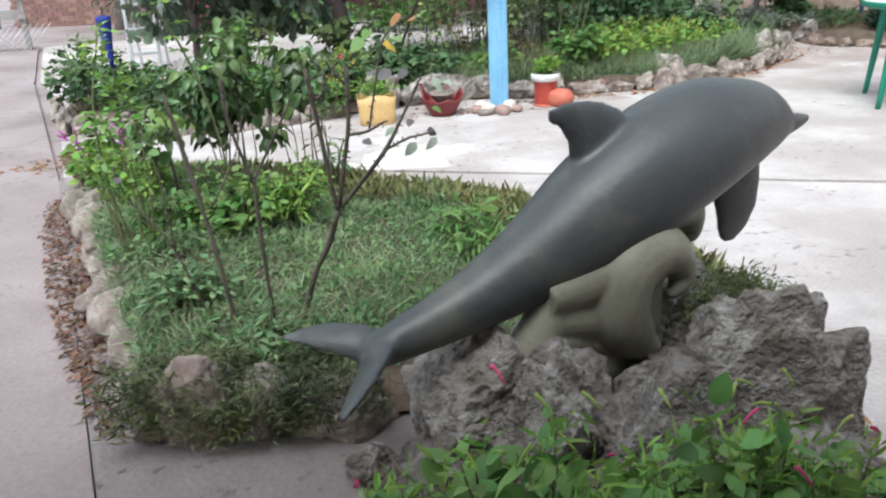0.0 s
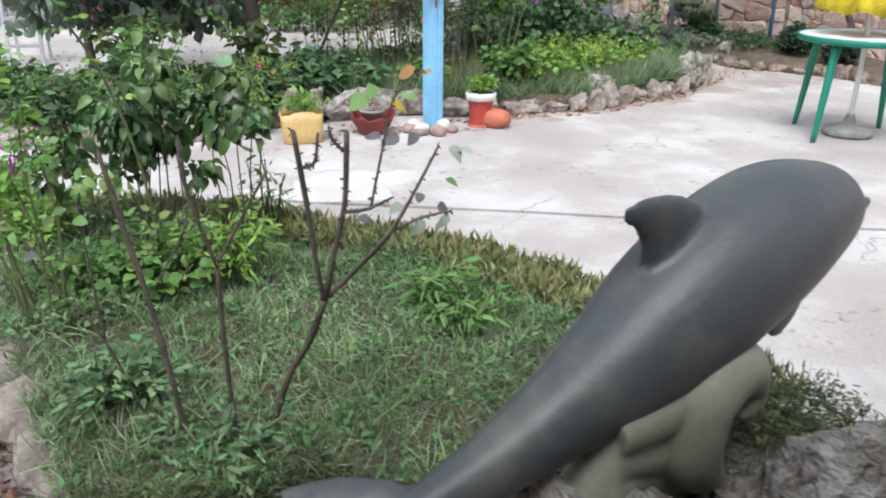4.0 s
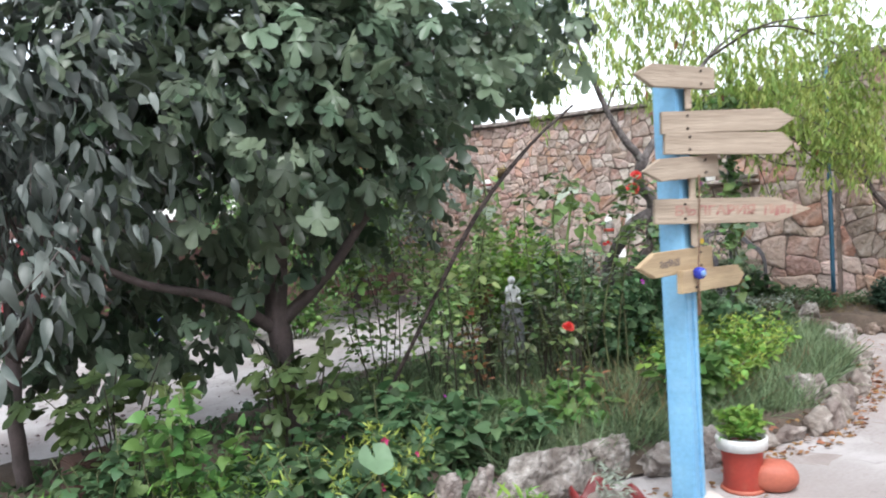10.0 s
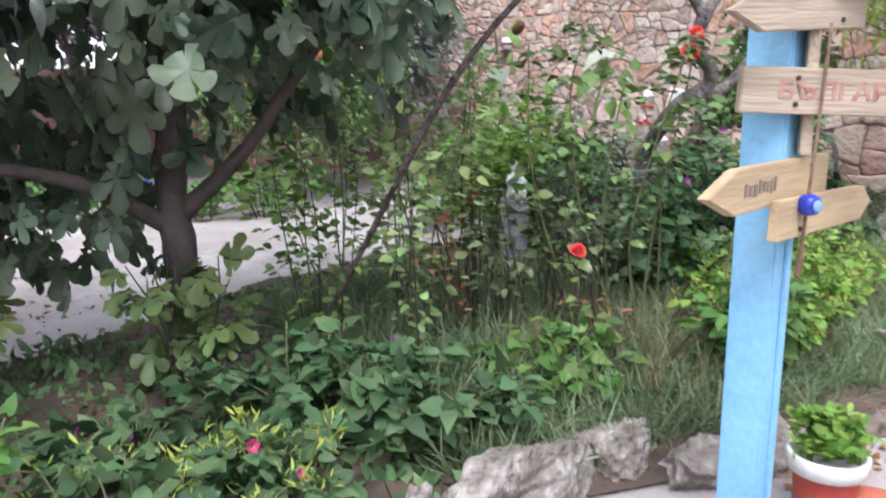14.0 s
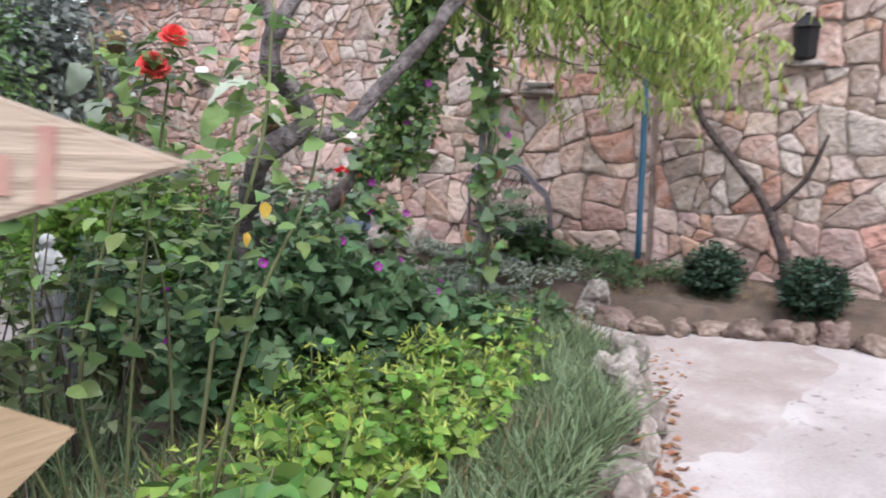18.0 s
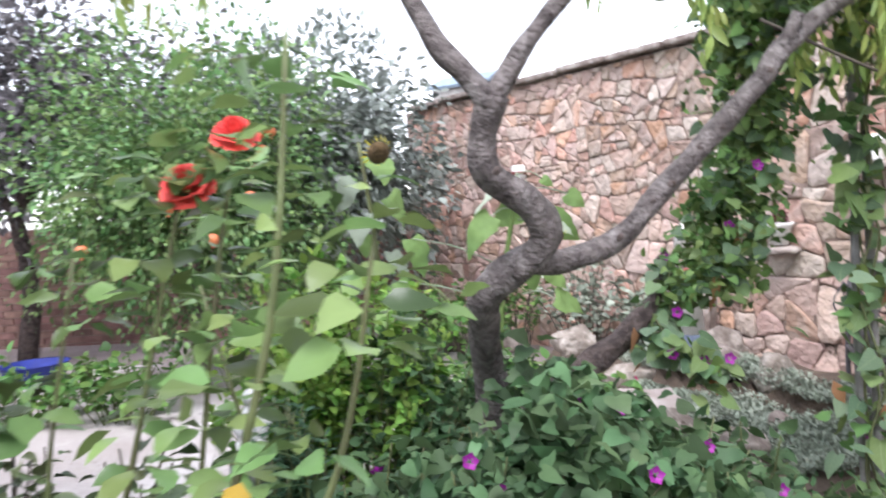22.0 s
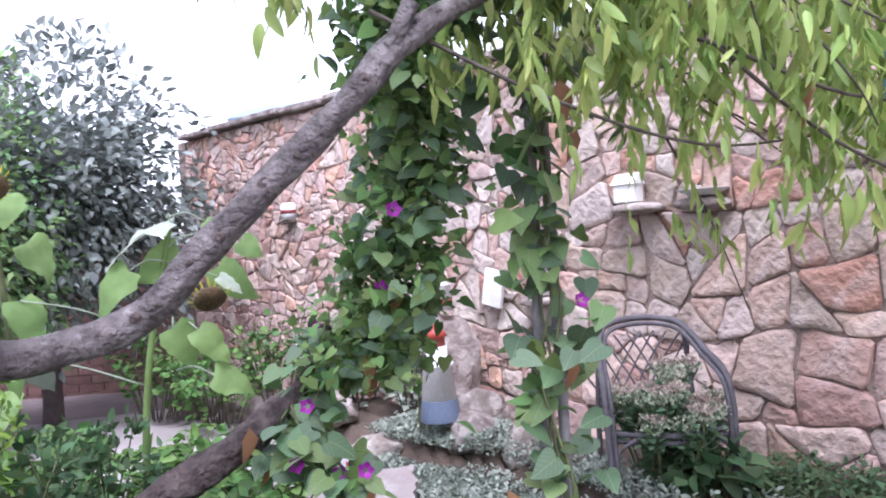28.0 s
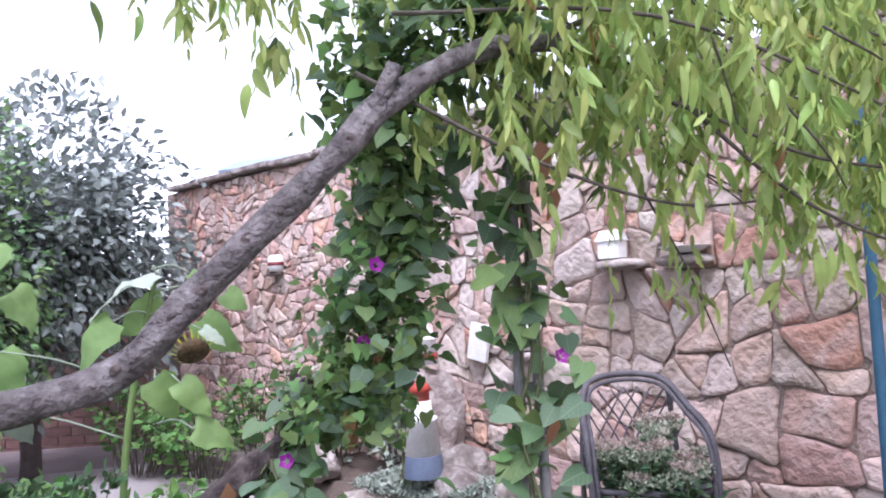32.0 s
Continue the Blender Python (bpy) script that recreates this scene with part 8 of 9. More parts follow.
for x, y, s, k in ((3.05, 9.75, 0.16, 3), (3.35, 10.0, 0.22, 5), (3.65, 10.2, 0.18, 7), (3.15, 10.35, 0.2, 9), (3.8, 11.2, 0.34, 11), (3.9, 11.5, 0.4, 13), (3.3, 11.6, 0.3, 15), (3.1, 12.2, 0.34, 17), (2.6, 13.2, 0.4, 19), (2.2, 13.6, 0.5, 21), (3.98, 10.9, 0.3, 23)):
    rock("rock", (x, y, float(bed_h(x, y)) + s * 0.2), (s * 1.2, s, s * 0.8), k, ROCK, None, k, "rough pinkish limestone rock on the slope", 4, 0.6, "rock", "rocks on the slope")
lh = thing("lighthouse_ornament", (3.62, 11.25, 0.38), "small white and blue lighthouse garden ornament", "ornament")
BLUEG = mat("slate_blue_paint", (0.12, 0.15, 0.21), (0.09, 0.115, 0.17), rough=0.6, scale=6, bump=0.1)
WHITEW = mat("white_wash", (0.78, 0.77, 0.75), (0.68, 0.66, 0.63), rough=0.7, scale=6, bump=0.15)
lathe("base", [(0.115, 0), (0.115, 0.005), (0.102, 0.12), (0.101, 0.122)], BLUEG, lh, label="slate blue base")
lathe("tower", [(0.100, 0.122), (0.082, 0.30), (0.090, 0.305), (0.092, 0.325), (0.08, 0.33), (0.062, 0.33), (0.058, 0.42)], WHITEW, lh, label="whitewashed tower")
lathe("lamp_room", [(0.05, 0.42), (0.05, 0.47), (0.068, 0.475), (0.045, 0.51), (0.008, 0.545)], REDP, lh, label="red lantern top")
ger = bush("geranium", (3.54, 11.42, 0.30), 0.52, 0.10, 6, BROAD, 30, 0.05, LIME, "geranium with bright red blooms", "flower", low=0.6)
GERF = flower_mesh("geranium_bloom", 6, 0.04, 0.03, mat("geranium_petal", (0.65, 0.02, 0.02), (0.5, 0.01, 0.02), rough=0.5, bump=0.1, translucent=0.2), 0.3, 0.004, 3)
for x, y, z in ((0.0, -0.03, 0.56), (0.05, -0.02, 0.53), (-0.03, 0, 0.54), (0.10, -0.03, 0.51)):
    bloom(GERF, (x, y, z), ger, (0, -0.6, 0.8), 0.9)

CANE = mat("cane", (0.115, 0.105, 0.115), (0.075, 0.066, 0.072), rough=0.6, scale=15, fine=70, bump=0.4)
chair = thing("cane_chair", (4.445, 10.30, 0.135), "old dark cane armchair overgrown with a flowering stonecrop", "chair", rz=radians(-14))
W = 0.275
hoop = [(-W, -0.22, 0.0), (-W - 0.01, -0.21, 0.30), (-W - 0.01, -0.15, 0.55), (-W + 0.02, 0.05, 0.66), (-W * 0.72, 0.20, 0.765), (-W * 0.3, 0.25, 0.80), (W * 0.3, 0.25, 0.80), (W * 0.72, 0.20, 0.765), (W - 0.02, 0.05, 0.66), (W + 0.01, -0.15, 0.55), (W + 0.01, -0.21, 0.30), (W, -0.22, 0.0)]
tube("back_hoop", [(*p, 0.016) for p in hoop], CANE, chair, 10, 6, 0.1)
tube("back_hoop", [(p[0] * 0.92, p[1] - 0.015, p[2] * 0.965, 0.011) for p in hoop], CANE, chair, 8, 6, 0.1)
for x in (-0.24, 0.24):
    tube("leg", [(x, 0.22, 0.0, 0.014), (x, 0.21, 0.35, 0.014), (x * 0.9, 0.22, 0.72, 0.013)], CANE, chair, 8, 5, 0.1)
seat = [(-W + 0.02, -0.20, 0.345), (0, -0.27, 0.335), (W - 0.02, -0.20, 0.345)]
tube("seat_rail", [(*p, 0.015) for p in seat], CANE, chair, 9, 6, 0.1)
tube("seat_rail", [(p[0], p[1], p[2] - 0.032, 0.012) for p in seat], CANE, chair, 9, 6, 0.1)
for s in (-1, 1):
    tube("seat_rail", [(s * (W - 0.02), -0.20, 0.345, 0.014), (s * 0.27, 0.0, 0.345, 0.014), (s * 0.24, 0.21, 0.345, 0.014)], CANE, chair, 8, 5)
    tube("brace", [(s * W, -0.21, 0.18, 0.009), (s * (W - 0.04), -0.23, 0.28, 0.009), (s * (W - 0.12), -0.25, 0.33, 0.009)], CANE, chair, 7, 4)
tube("seat_rail", [(-0.24, 0.21, 0.345, 0.013), (0.24, 0.21, 0.345, 0.013)], CANE, chair, 8, 3)
for i in range(7):
    x = -0.20 + 0.066 * i
    for s in (-1, 1):
        tube("lattice", [(x, 0.22, 0.40, 0.005), (x + s * 0.10, 0.235, 0.58, 0.005), (max(-0.24, min(0.24, x + s * 0.2)), 0.235, 0.74 - 0.5 * abs(max(-0.24, min(0.24, x + s * 0.2))) ** 2, 0.005)], CANE, chair, 5, 3)
sedum = thing("stonecrop", (4.435, 10.21, 0.29), "stonecrop with grey green and dusty pink heads growing through the chair", "flowering plant")
SED = leafmat("stonecrop_leaf", (0.13, 0.21, 0.11), (0.08, 0.14, 0.07), 0.35)
SEDF = leafmat("stonecrop_flower", (0.52, 0.40, 0.35), (0.42, 0.35, 0.29), 0.4, 0.8, 0.1)
SEDB = leafmat("stonecrop_bud", (0.43, 0.46, 0.34), (0.30, 0.35, 0.23), 0.4, 0.8, 0.1)
for i in range(24):
    a, r = i * 2.4, 0.056 * math.sqrt(i)
    x, y = r * math.cos(a), r * 0.7 * math.sin(a) - 0.02
    z = 0.22 + 0.14 * ((i * 7) % 5) / 5 + (0.14 if y > 0.02 and x > 0 else 0)
    tube("stem", [(x * 0.5, y * 0.5, -0.1, 0.006), (x * 0.9, y, z * 0.6, 0.006), (x, y, z, 0.005)], STEM, sedum, 6, 4)
    q = crown_points(46, (x, y, z * 0.72), (0.06, 0.06, z * 0.36), 0)
    leaves("foliage", OVATE, q, dirs(46, 0.2), ups(46), 0.055, SED, sedum)["kind"] = "stuff"
    q = crown_points(170, (x, y, z + 0.008), (0.074, 0.074, 0.036), -0.3)
    leaves("bud_head", TINY, q, dirs(170, 0.8), dirs(170), 0.020, SEDB, sedum, "pale grey green bud head")["kind"] = "stuff"
    if i % 3:
        q = crown_points(150, (x + 0.01, y, z + 0.040), (0.062, 0.062, 0.020), -0.3)
        leaves("flower_head", TINY, q, dirs(150, 0.8), dirs(150), 0.018, SEDF, sedum, "dusty pink flower head")["kind"] = "stuff"
bush("leafy_weed", (4.50, 10.05, 0.14), 0.34, 0.22, 16, BROAD, 160, 0.13, GLORY, "broad leaved weed under the chair", "weed")
for x, y in ((4.85, 9.75), (5.0, 9.45), (4.55, 9.6), (4.2, 9.75), (5.15, 9.2), (4.7, 9.3), (4.86, 10.22), (5.06, 9.98), (5.18, 9.80), (4.92, 9.98), (4.78, 10.0), (4.70, 10.35)):
    bush("low_weed", (x, y, 0.14), 0.16, 0.3, 16, OVATE, 240, 0.042, SANTO if x < 4.6 else GLORY, "low green weeds before the wall", "weed", group="weeds before the wall")
grass("dry_litter", [(4.4, 9.2), (4.9, 8.6), (5.4, 8.0), (5.6, 8.8), (5.3, 9.5)], 700, 0.10, DRYM, "dry stalks on the soil before the wall", 1.6, category="dry grass")

# blue pole, round shrubs, old vine on the wall
bpole = thing("blue_pole", (5.18, 9.60, 0.12), "blue painted metal pole before the stone wall", "pole")
BLUEM = mat("dark_blue_paint", (0.045, 0.135, 0.21), (0.035, 0.105, 0.17), rough=0.5, scale=6, bump=0.1)
tube("pole", [(0, 0, 0, 0.024), (0, 0, 1.2, 0.024), (0, 0, 2.6, 0.024)], BLUEM, bpole, 14, 3)
lathe("foot", [(0.04, 0), (0.045, 0.01), (0.045, 0.10), (0.03, 0.12)], CLAY, bpole)
for x, y, s in ((5.04, 8.78, 0.205), (5.18, 8.14, 0.215)):
    sh = thing("round_shrub", (x, y, 0.12), "small round clipped dark green shrub", "shrub", "round shrubs by the wall")
    for i in range(8):
        a = i * 0.8
        tube("stem", [(0, 0, 0, 0.008), (0.08 * math.cos(a), 0.08 * math.sin(a), 0.15, 0.006), (0.16 * math.cos(a), 0.16 * math.sin(a), 0.3, 0.003)], TWIG, sh, 5, 3)
    q = crown_points(2600, (0, 0, 0.17), (s, s, 0.195), -0.1, 7, 0.6, floor=0.0)
    leaves("foliage", OVATE, q, dirs(2600, 0.4), ups(2600), 0.04, SHRUBM, sh)["kind"] = "stuff"
vinew = thing("old_vine", (0, 0, 0), "bare dark vine trunk climbing the stone wall", "vine")
limb(vinew, [(5.66, 8.62, 0.12, 0.045), (5.64, 8.72, 0.45, 0.040), (5.60, 8.86, 0.75, 0.034), (5.52, 9.05, 1.0, 0.030), (5.45, 9.30, 1.3, 0.026), (5.42, 9.4, 1.6, 0.018)], DARKBARK, 10, 6, 0.4)
limb(vinew, [(5.62, 8.80, 0.66, 0.022), (5.72, 8.62, 0.9, 0.018), (5.75, 8.5, 1.2, 0.012)], DARKBARK, 8, 5, 0.3)

# fittings on the walls
d_r = (WALL_C - WALL_B) / np.linalg.norm(WALL_C - WALL_B)
lampw = thing("wall_lantern", (5.80, 8.76, 1.70), "black wall lantern on a stone ledge", "lantern", rz=math.atan2(d_r[1], d_r[0]))
BLACK = mat("black_metal", (0.018, 0.018, 0.020), (0.012, 0.012, 0.014), rough=0.5, metal=0.3)
lathe("body", [(0.05, 0.0), (0.075, 0.02), (0.085, 0.20), (0.10, 0.215), (0.05, 0.27), (0.02, 0.29), (0.02, 0.31)], BLACK, lampw, 6, smooth=False)
rock("ledge", (0, 0.02, -0.03), (0.30, 0.16, 0.07), 4, ROCK, lampw, sub=3)
d_b = (WALL_B - WALL_A) / np.linalg.norm(WALL_B - WALL_A)
n_b = np.array((d_b[1], -d_b[0]))


def on_wall(x, z, out):
    """A place on the back wall's face at x."""
    s = (x - WALL_A[0]) / d_b[0]
    p = WALL_A + d_b * s + n_b * out
    return (p[0], p[1], z)


ang = math.atan2(d_b[1], d_b[0])
for x, z, name, lab in ((4.78, 1.50, "shelf_stone", "flat stone ledge in the wall"), (4.98, 1.50, "shelf_stone", "flat stone ledge in the wall"), (4.42, 0.98, "shelf_stone", "flat stone ledge in the wall")):
    rock(name, on_wall(x, z, 0.07), (0.30, 0.22, 0.07), int(x * 100), ROCK, None, ang, lab, 3, 0.2, "stone ledge", "ledges in the stone wall")
house = thing("little_house", on_wall(4.76, 1.535, 0.09), "small white toy house on the wall's ledge", "ornament", rz=ang)
box("wall", (0.13, 0.10, 0.10), Matrix.Translation((0, 0, 0.05)), WHITEW, house)
bm = bmesh.new()
vs = [bm.verts.new(p) for p in ((-0.075, -0.06, 0.10), (0.075, -0.06, 0.10), (0.075, 0.06, 0.10), (-0.075, 0.06, 0.10), (-0.075, 0, 0.16), (0.075, 0, 0.16))]
for f in ((0, 1, 5, 4), (2, 3, 4, 5), (0, 4, 3), (1, 2, 5), (0, 3, 2, 1)):
    bm.faces.new([vs[i] for i in f])
part("roof", bm, WHITEW, house, smooth=False)
tray = thing("tray", on_wall(4.99, 1.54, 0.10), "pale enamel dish on the wall's ledge", "dish")
lathe("dish", [(0.07, 0), (0.13, 0.03), (0.135, 0.035), (0.12, 0.03), (0.06, 0.01)], WHITEP, tray)
urn = thing("flower_pot", on_wall(4.43, 1.02, 0.10), "white pot with a dark red plant on the wall's ledge", "flower pot")
lathe("pot", [(0.06, 0), (0.08, 0.10), (0.10, 0.13), (0.105, 0.15), (0.09, 0.15), (0.07, 0.12)], WHITEW, urn)
q = crown_points(60, (0, 0, 0.18), (0.09, 0.09, 0.05))
leaves("foliage", OVATE, q, dirs(60), ups(60), 0.05, MATS["purple_leaf"], urn)
wl = thing("wall_sign", on_wall(3.06, 1.64, 0.05), "small white and red tin lamp on the wall", "wall lamp", rz=ang)
lathe("shade", [(0.06, 0.0), (0.07, 0.05), (0.07, 0.12), (0.05, 0.14)], WHITEP, wl, 16)
lathe("band", [(0.072, 0.05), (0.073, 0.06), (0.072, 0.08)], DKRED, wl, 16)
rock("bracket", (0, 0, -0.02), (0.2, 0.14, 0.05), 9, IRON, wl)
slate = box("white_slab", (0.16, 0.03, 0.24), pose(*on_wall(4.22, 1.06, 0.07), 0, 12, math.degrees(ang)), WHITEW)
tagged(slate, "tilted white stone slab set in the wall", "stone slab")
mask = thing("lighthouse_ornament", (3.80, 11.75, 0.95), "white and red lighthouse ornament on a rock", "ornament")
lathe("tower", [(0.07, 0), (0.055, 0.15), (0.065, 0.16), (0.045, 0.17), (0.045, 0.20), (0.01, 0.25)], WHITEW, mask, 16)
lathe("band", [(0.068, 0.03), (0.066, 0.07), (0.06, 0.075)], REDP, mask, 16)
rock("pedestal_rock", (3.80, 11.75, 0.55), (0.4, 0.36, 0.85), 44, ROCK, None, 0.3, "tall rough rock before the back wall", 4, 0.5, "rock")
for x, y, hh in ((3.3, 12.6, 0.9), (2.8, 13.2, 0.9), (3.7, 12.2, 0.7), (2.4, 12.9, 0.7), (1.9, 13.3, 0.8)):
    bush("shrub", (x, y, 0.15), hh, 0.45, 22, BROAD, 460, 0.07, SANTO if x > 3 else MIRA, "grey green leafy shrub at the foot of the wall", "shrub", TWIG, group="shrubs at the foot of the wall")
for x, y in ((2.3, 11.2), (2.6, 10.6), (1.7, 11.4), (2.0, 10.7), (1.2, 10.9)):
    bush("leafy_plant", (x, y, 0.12), 0.45, 0.4, 22, BROAD, 360, 0.085, MIRA, "green leafy plants beside the back path", "plant", group="plants by the back path", flowers=((PINKF, 1, 1.0),))
for x, y in ((-1.6, 12.2), (-0.8, 12.0), (-2.4, 12.6), (-3.2, 13.0), (-0.2, 11.9)):
    bush("leafy_plant", (x, y, 0.08), 0.55, 0.5, 24, BROAD, 380, 0.09, MIRA, "green leafy plants beyond the path", "plant", group="plants by the back path")

# ---- patio table and umbrella ----
GREENP = mat("green_plastic", (0.012, 0.20, 0.13), (0.010, 0.16, 0.105), rough=0.4, scale=5, bump=0.05)
table = thing("patio_table", (3.55, 5.60, 0.0), "round plastic table with green legs and white top", "table")
lathe("tabletop", [(0.02, 0.70), (0.42, 0.70), (0.45, 0.705), (0.455, 0.725), (0.43, 0.735), (0.02, 0.735)], WHITEP, table, 48)
lathe("rim", [(0.445, 0.690), (0.463, 0.70), (0.466, 0.73), (0.456, 0.738), (0.452, 0.70)], GREENP, table, 48, "green rim")
for a in (25, 115, 205, 295):
    c, s = math.cos(radians(a)), math.sin(radians(a))
    tube("leg", [(0.44 * c, 0.44 * s, 0.0, 0.019), (0.40 * c, 0.40 * s, 0.35, 0.026), (0.36 * c, 0.36 * s, 0.70, 0.034)], GREENP, table, 10, 4)
umb = thing("parasol", (3.55, 5.60, 0.0), "folded yellow, orange and green garden parasol", "parasol")
tube("pole", [(0, 0, 0.03, 0.018), (0, 0, 1.0, 0.018), (0, 0, 2.2, 0.016)], WHITEP, umb, 12, 3)
lathe("base", [(0.16, 0), (0.18, 0.02), (0.17, 0.06), (0.05, 0.09), (0.03, 0.16)], POLE, umb)
COLS = [mat("canvas_" + n, c, rough=0.8, scale=12, bump=0.2, translucent=0.25) for n, c in (("green", (0.05, 0.32, 0.18)), ("orange", (0.75, 0.26, 0.03)), ("yellow", (0.85, 0.66, 0.04)))]
for k, (z0, z1, r0, r1) in enumerate(((1.38, 2.1, 0.20, 0.04), (1.12, 1.38, 0.29, 0.20), (0.90, 1.12, 0.34, 0.29))):
    bm = bmesh.new()
    rings = []
    for z, r in ((z0, r0), ((z0 + z1) / 2, (r0 + r1) / 2), (z1, r1)):
        rings.append([bm.verts.new((r * (1 + 0.16 * math.cos(8 * t)) * math.cos(t), r * (1 + 0.16 * math.cos(8 * t)) * math.sin(t), z + (0.02 * math.cos(8 * t) if (k == 2 and z == z0) else 0))) for t in np.linspace(0, 2 * math.pi, 64, endpoint=False)])
    for a, b in zip(rings, rings[1:]):
        for i in range(64):
            bm.faces.new((a[i], a[(i + 1) % 64], b[(i + 1) % 64], b[i]))
    c = part("canopy", bm, COLS[k], umb, ("green", "orange", "yellow")[k] + " canvas")
    c.modifiers.new("cloth", "SOLIDIFY").thickness = 0.004

# ---- beyond the lane ----
ALU = mat("aluminium", (0.62, 0.63, 0.65), (0.52, 0.53, 0.55), rough=0.4, metal=0.7, scale=8, bump=0.05)
ladder = thing("ladder", (-3.46, 9.45, 0.0), "pale aluminium step ladder", "ladder", rz=radians(10))
for x in (-0.16, 0.16):
    box("rail", (0.035, 0.06, 1.9), pose(x, 0, 0.95, -6), ALU, ladder)
    box("rear_rail", (0.03, 0.04, 1.85), pose(x, 0.38, 0.92, 8), ALU, ladder)
for i in range(6):
    box("step", (0.30, 0.08, 0.03), pose(0, -0.07 + 0.03 * i, 0.25 + 0.28 * i), ALU, ladder)
NAVY = mat("blue_canvas", (0.015, 0.03, 0.24), (0.01, 0.02, 0.17), rough=0.7, scale=10, bump=0.3)
bp = thing("closed_parasol", (-2.80, 6.72, 0.06), "closed dark blue parasol standing in the planted bed", "parasol")
lathe("stand", [(0.12, 0), (0.13, 0.02), (0.03, 0.06), (0.02, 0.12)], POLE, bp, 16)
lathe("canopy", [(0.012, 0.36), (0.022, 0.44), (0.045, 0.62), (0.062, 0.76), (0.064, 0.79), (0.02, 0.80)], NAVY, bp, 14)
tube("pole", [(0, 0, 0.02, 0.012), (0, 0, 0.3, 0.012), (0, 0, 0.5, 0.012)], ALU, bp, 8, 2)
PLANK = mat("grey_plank", (0.30, 0.28, 0.27), (0.22, 0.20, 0.19), rough=0.85, scale=10, bump=0.4)
pen = thing("plank_fence", (-6.6, 12.0, 0.0), "grey plank fence with wire netting below", "fence", rz=radians(18))
for i in range(4):
    box("plank", (2.8, 0.05, 0.14), pose(-0.9, 0, 0.62 + 0.33 * i), PLANK, pen, 0.006)
for x in (-2.2, -1.0, 0.45):
    box("post", (0.08, 0.08, 1.75), pose(x, 0.07, 0.87), PLANK, pen)
bm = bmesh.new()
for i in range(30):
    for s in (-1, 1):
        x = -2.2 + i * 0.09
        tube_into(bm, [(x, -0.03, 0.05), (x + s * 0.22, -0.03, 0.27), (x + s * 0.42, -0.03, 0.48)], [0.004] * 3, 4)
part("netting", bm, ALU, pen)
box("sill", (2.9, 0.25, 0.08), pose(-0.9, 0, 0.04), PLANK, pen)
hose = thing("hose", (0, 0, 0.02), "black garden hose lying on the lane", "hose")
tube("hose", [(-7.6, 11.2, 0.0, 0.018), (-6.4, 11.3, 0.0, 0.018), (-5.6, 11.75, 0.0, 0.018), (-5.35, 12.3, 0.0, 0.018), (-5.5, 13.2, 0.0, 0.018)], BLACK, hose, 8, 8)

# low brick wall and the yard behind
BRICK = mat("brown_brick", (0.26, 0.15, 0.125), (0.18, 0.10, 0.085), rough=0.9, scale=9, fine=60, bump=0.6, island=0.25)
a, b = np.array((2.1, 15.3)), np.array((-9.0, 17.6))
L = np.linalg.norm(b - a)
ux = (b - a) / L
bm = bmesh.new()
mid = (a + b) / 2
rot = Matrix.Rotation(math.atan2(ux[1], ux[0]), 4, "Z")
box_into(bm, (L, 0.20, 1.5), Matrix.Translation((mid[0], mid[1], 0.75)) @ rot)
low = tagged(part("wall_low", bm, MORTAR, smooth=False), "low brown brick wall closing the garden", "wall", kind="structure")
bm = bmesh.new()
for row in range(17):
    for i in range(int(L / 0.25)):
        p = a + ux * (0.125 + 0.25 * i + (0.125 if row % 2 else 0))
        n = np.array((ux[1], -ux[0])) * (-1 if ux[0] < 0 else 1)
        q = p - np.array((-ux[1], ux[0])) * -0.102
        m = Matrix.Translation((q[0], q[1], 0.05 + 0.087 * row)) @ rot
        vs = [bm.verts.new(m @ Vector((sx * 0.118, sy * 0.012, sz * 0.038))) for sx in (-1, 1) for sy in (-1, 1) for sz in (-1, 1)]
        for f in ((0, 1, 3, 2), (4, 6, 7, 5), (0, 4, 5, 1), (2, 3, 7, 6), (1, 5, 7, 3), (0, 2, 6, 4)):
            bm.faces.new([vs[k] for k in f])
part("bricks", bm, BRICK, low, smooth=False)["kind"] = "stuff"
REDC = mat("red_sheet", (0.30, 0.035, 0.04), (0.24, 0.03, 0.035), rough=0.5, scale=4, bump=0.1)
cart = thing("red_cart", (-3.45, 13.6, 0.0), "old red sheet metal trailer at the garden's end", "trailer", rz=radians(-12))
box("side", (2.0, 0.05, 0.55), pose(0, -0.5, 1.05), REDC, cart, 0.01)
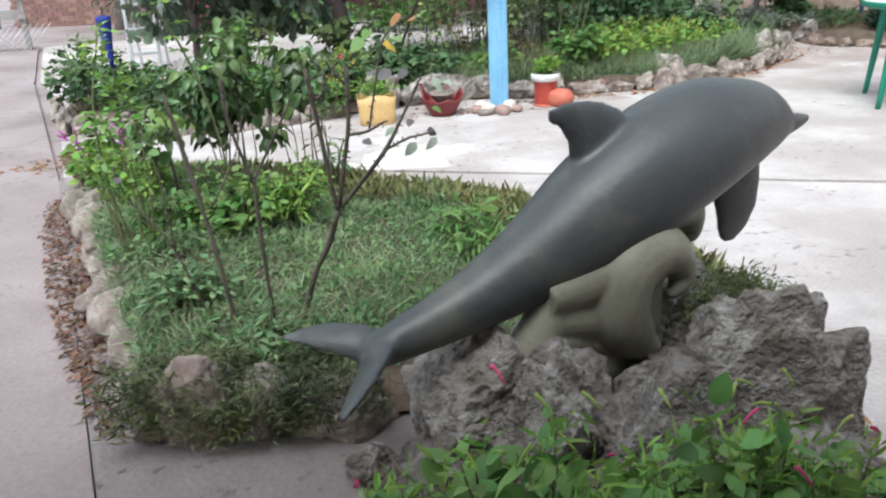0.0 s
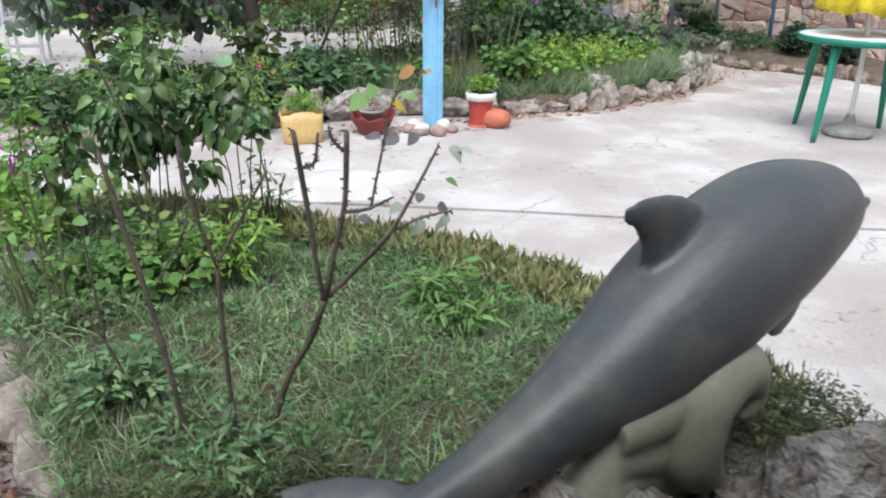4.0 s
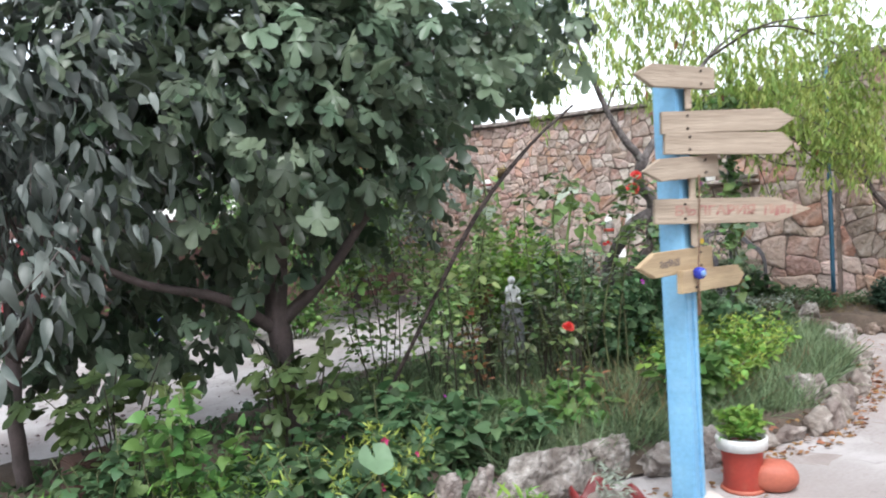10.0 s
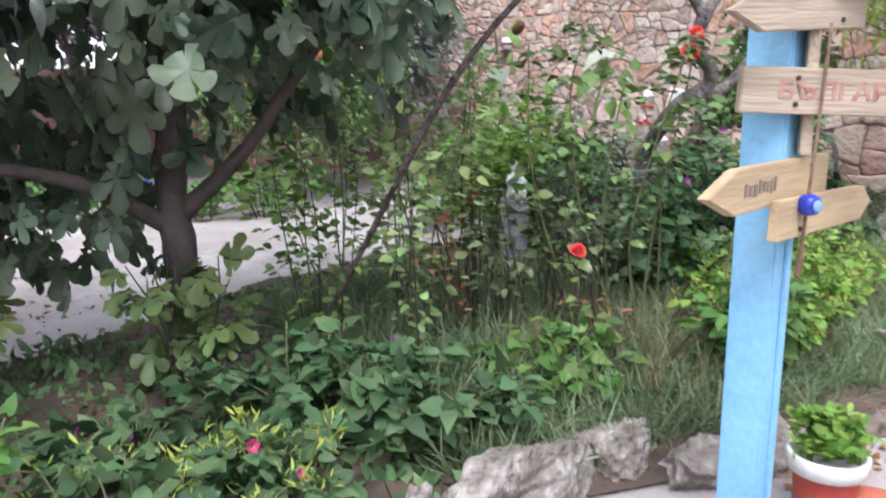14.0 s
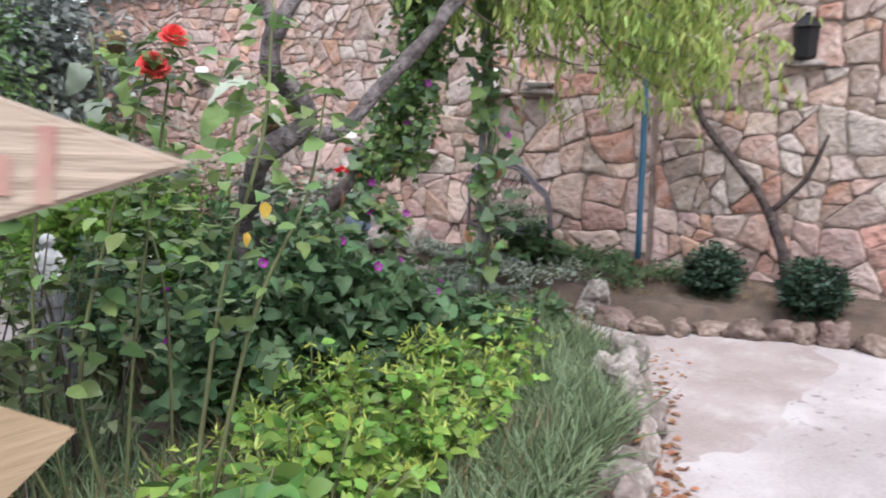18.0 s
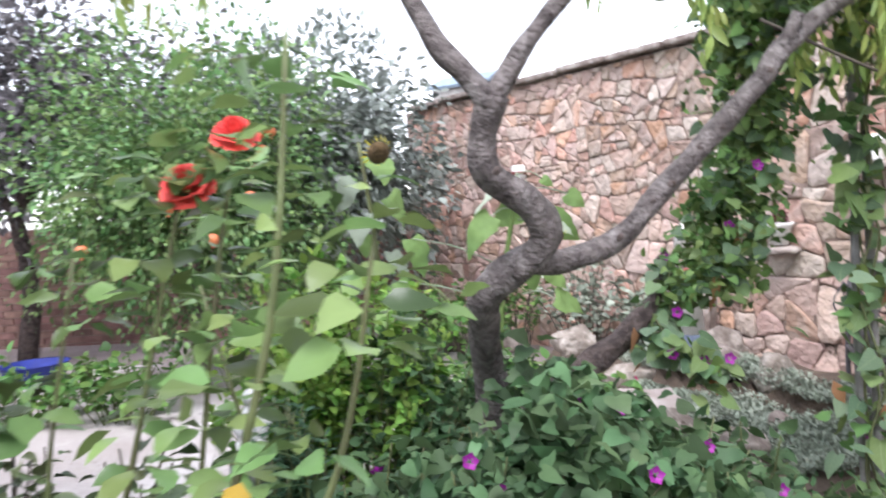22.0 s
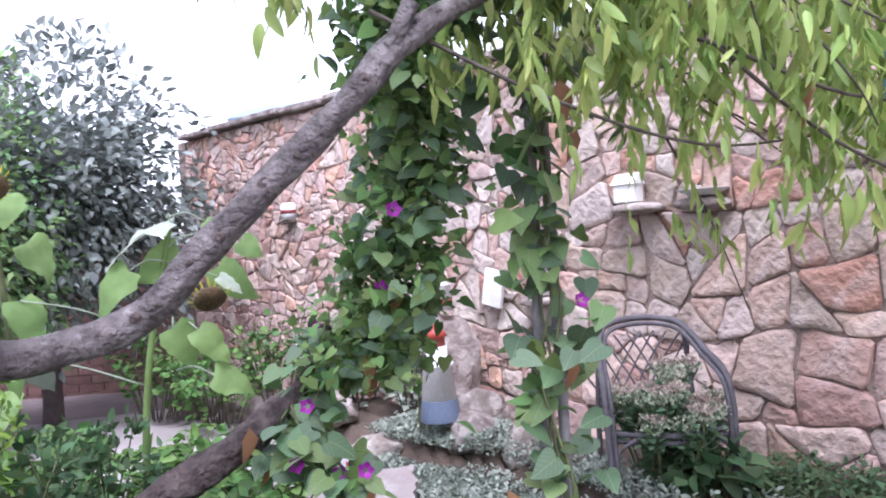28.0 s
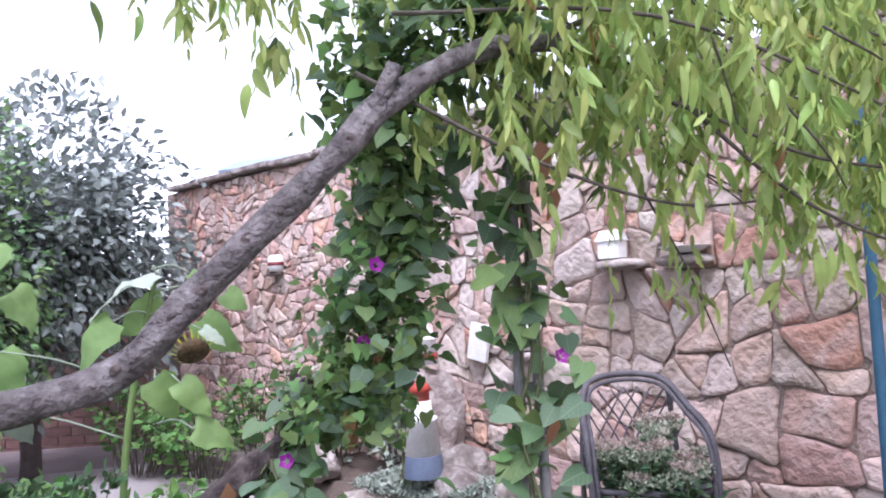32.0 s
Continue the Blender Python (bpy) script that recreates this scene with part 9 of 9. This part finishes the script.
box("side", (2.0, 0.05, 0.55), pose(0, 0.5, 1.05), REDC, cart, 0.01)
box("floor", (2.0, 1.0, 0.06), pose(0, 0, 0.75), REDC, cart)
box("tailboard", (0.05, 1.0, 0.55), pose(1.0, 0, 1.05), REDC, cart)
box("panel", (1.1, 0.04, 0.55), pose(-0.1, -0.52, 0.42), REDC, cart)
for x in (-0.6, 0.6):
    for y in (-0.55, 0.55):
        w = lathe("wheel", [(0.10, -0.06), (0.30, -0.07), (0.32, -0.04), (0.32, 0.04), (0.30, 0.07), (0.10, 0.06)], BLACK, cart, 20)
        w.matrix_local = pose(x, y, 0.32, 90)
box("sheet", (2.1, 1.15, 0.03), pose(0, 0, 1.36), ALU, cart)
shed = thing("shed", (3.32, 19.0, 0.06), "shed with a grey blue pitched roof behind the wall", "shed", rz=radians(-35))
box("wall", (0.9, 0.9, 3.3), pose(0, 0, 1.65), mat("shed_render", (0.45, 0.43, 0.40), rough=0.9), shed)
ROOFM = mat("blue_grey_roof", (0.26, 0.33, 0.40), (0.20, 0.26, 0.32), rough=0.6, scale=6, bump=0.3)
for s in (-1, 1):
    box("roof_sheet", (1.1, 0.58, 0.05), pose(0, s * 0.25, 3.38, -s * 22), ROOFM, shed)
tub = thing("blue_tub", (-1.5, 13.6, 0.05), "low dark blue plastic tub", "tub")
lathe("tub", [(0.22, 0), (0.28, 0.22), (0.30, 0.23), (0.27, 0.22), (0.2, 0.03)], NAVY, tub)
# garden wall and hedge that close the place behind the camera and beside the patio
box_w = box("wall_south", (18.0, 0.3, 3.2), pose(1.5, -4.2, 1.6), STONEJ, None, 0.02)
tagged(box_w, "plain stone coloured wall closing the yard", "wall", kind="structure")
box_w = box("wall_east", (0.3, 9.8, 2.4), pose(9.6, -0.2, 1.2), STONEJ, None, 0.02)
tagged(box_w, "plain stone coloured wall beside the patio", "wall", kind="structure")
# unseen slab overhead, added to keep sky light off the ground near the start
shade_roof = box("ceiling", (9.0, 4.4, 0.14), pose(0.6, -2.1, 2.85), LANE, None, 0.01)
tagged(shade_roof, "plain concrete slab added unseen behind the camera to shade the near ground", "roof", kind="structure")
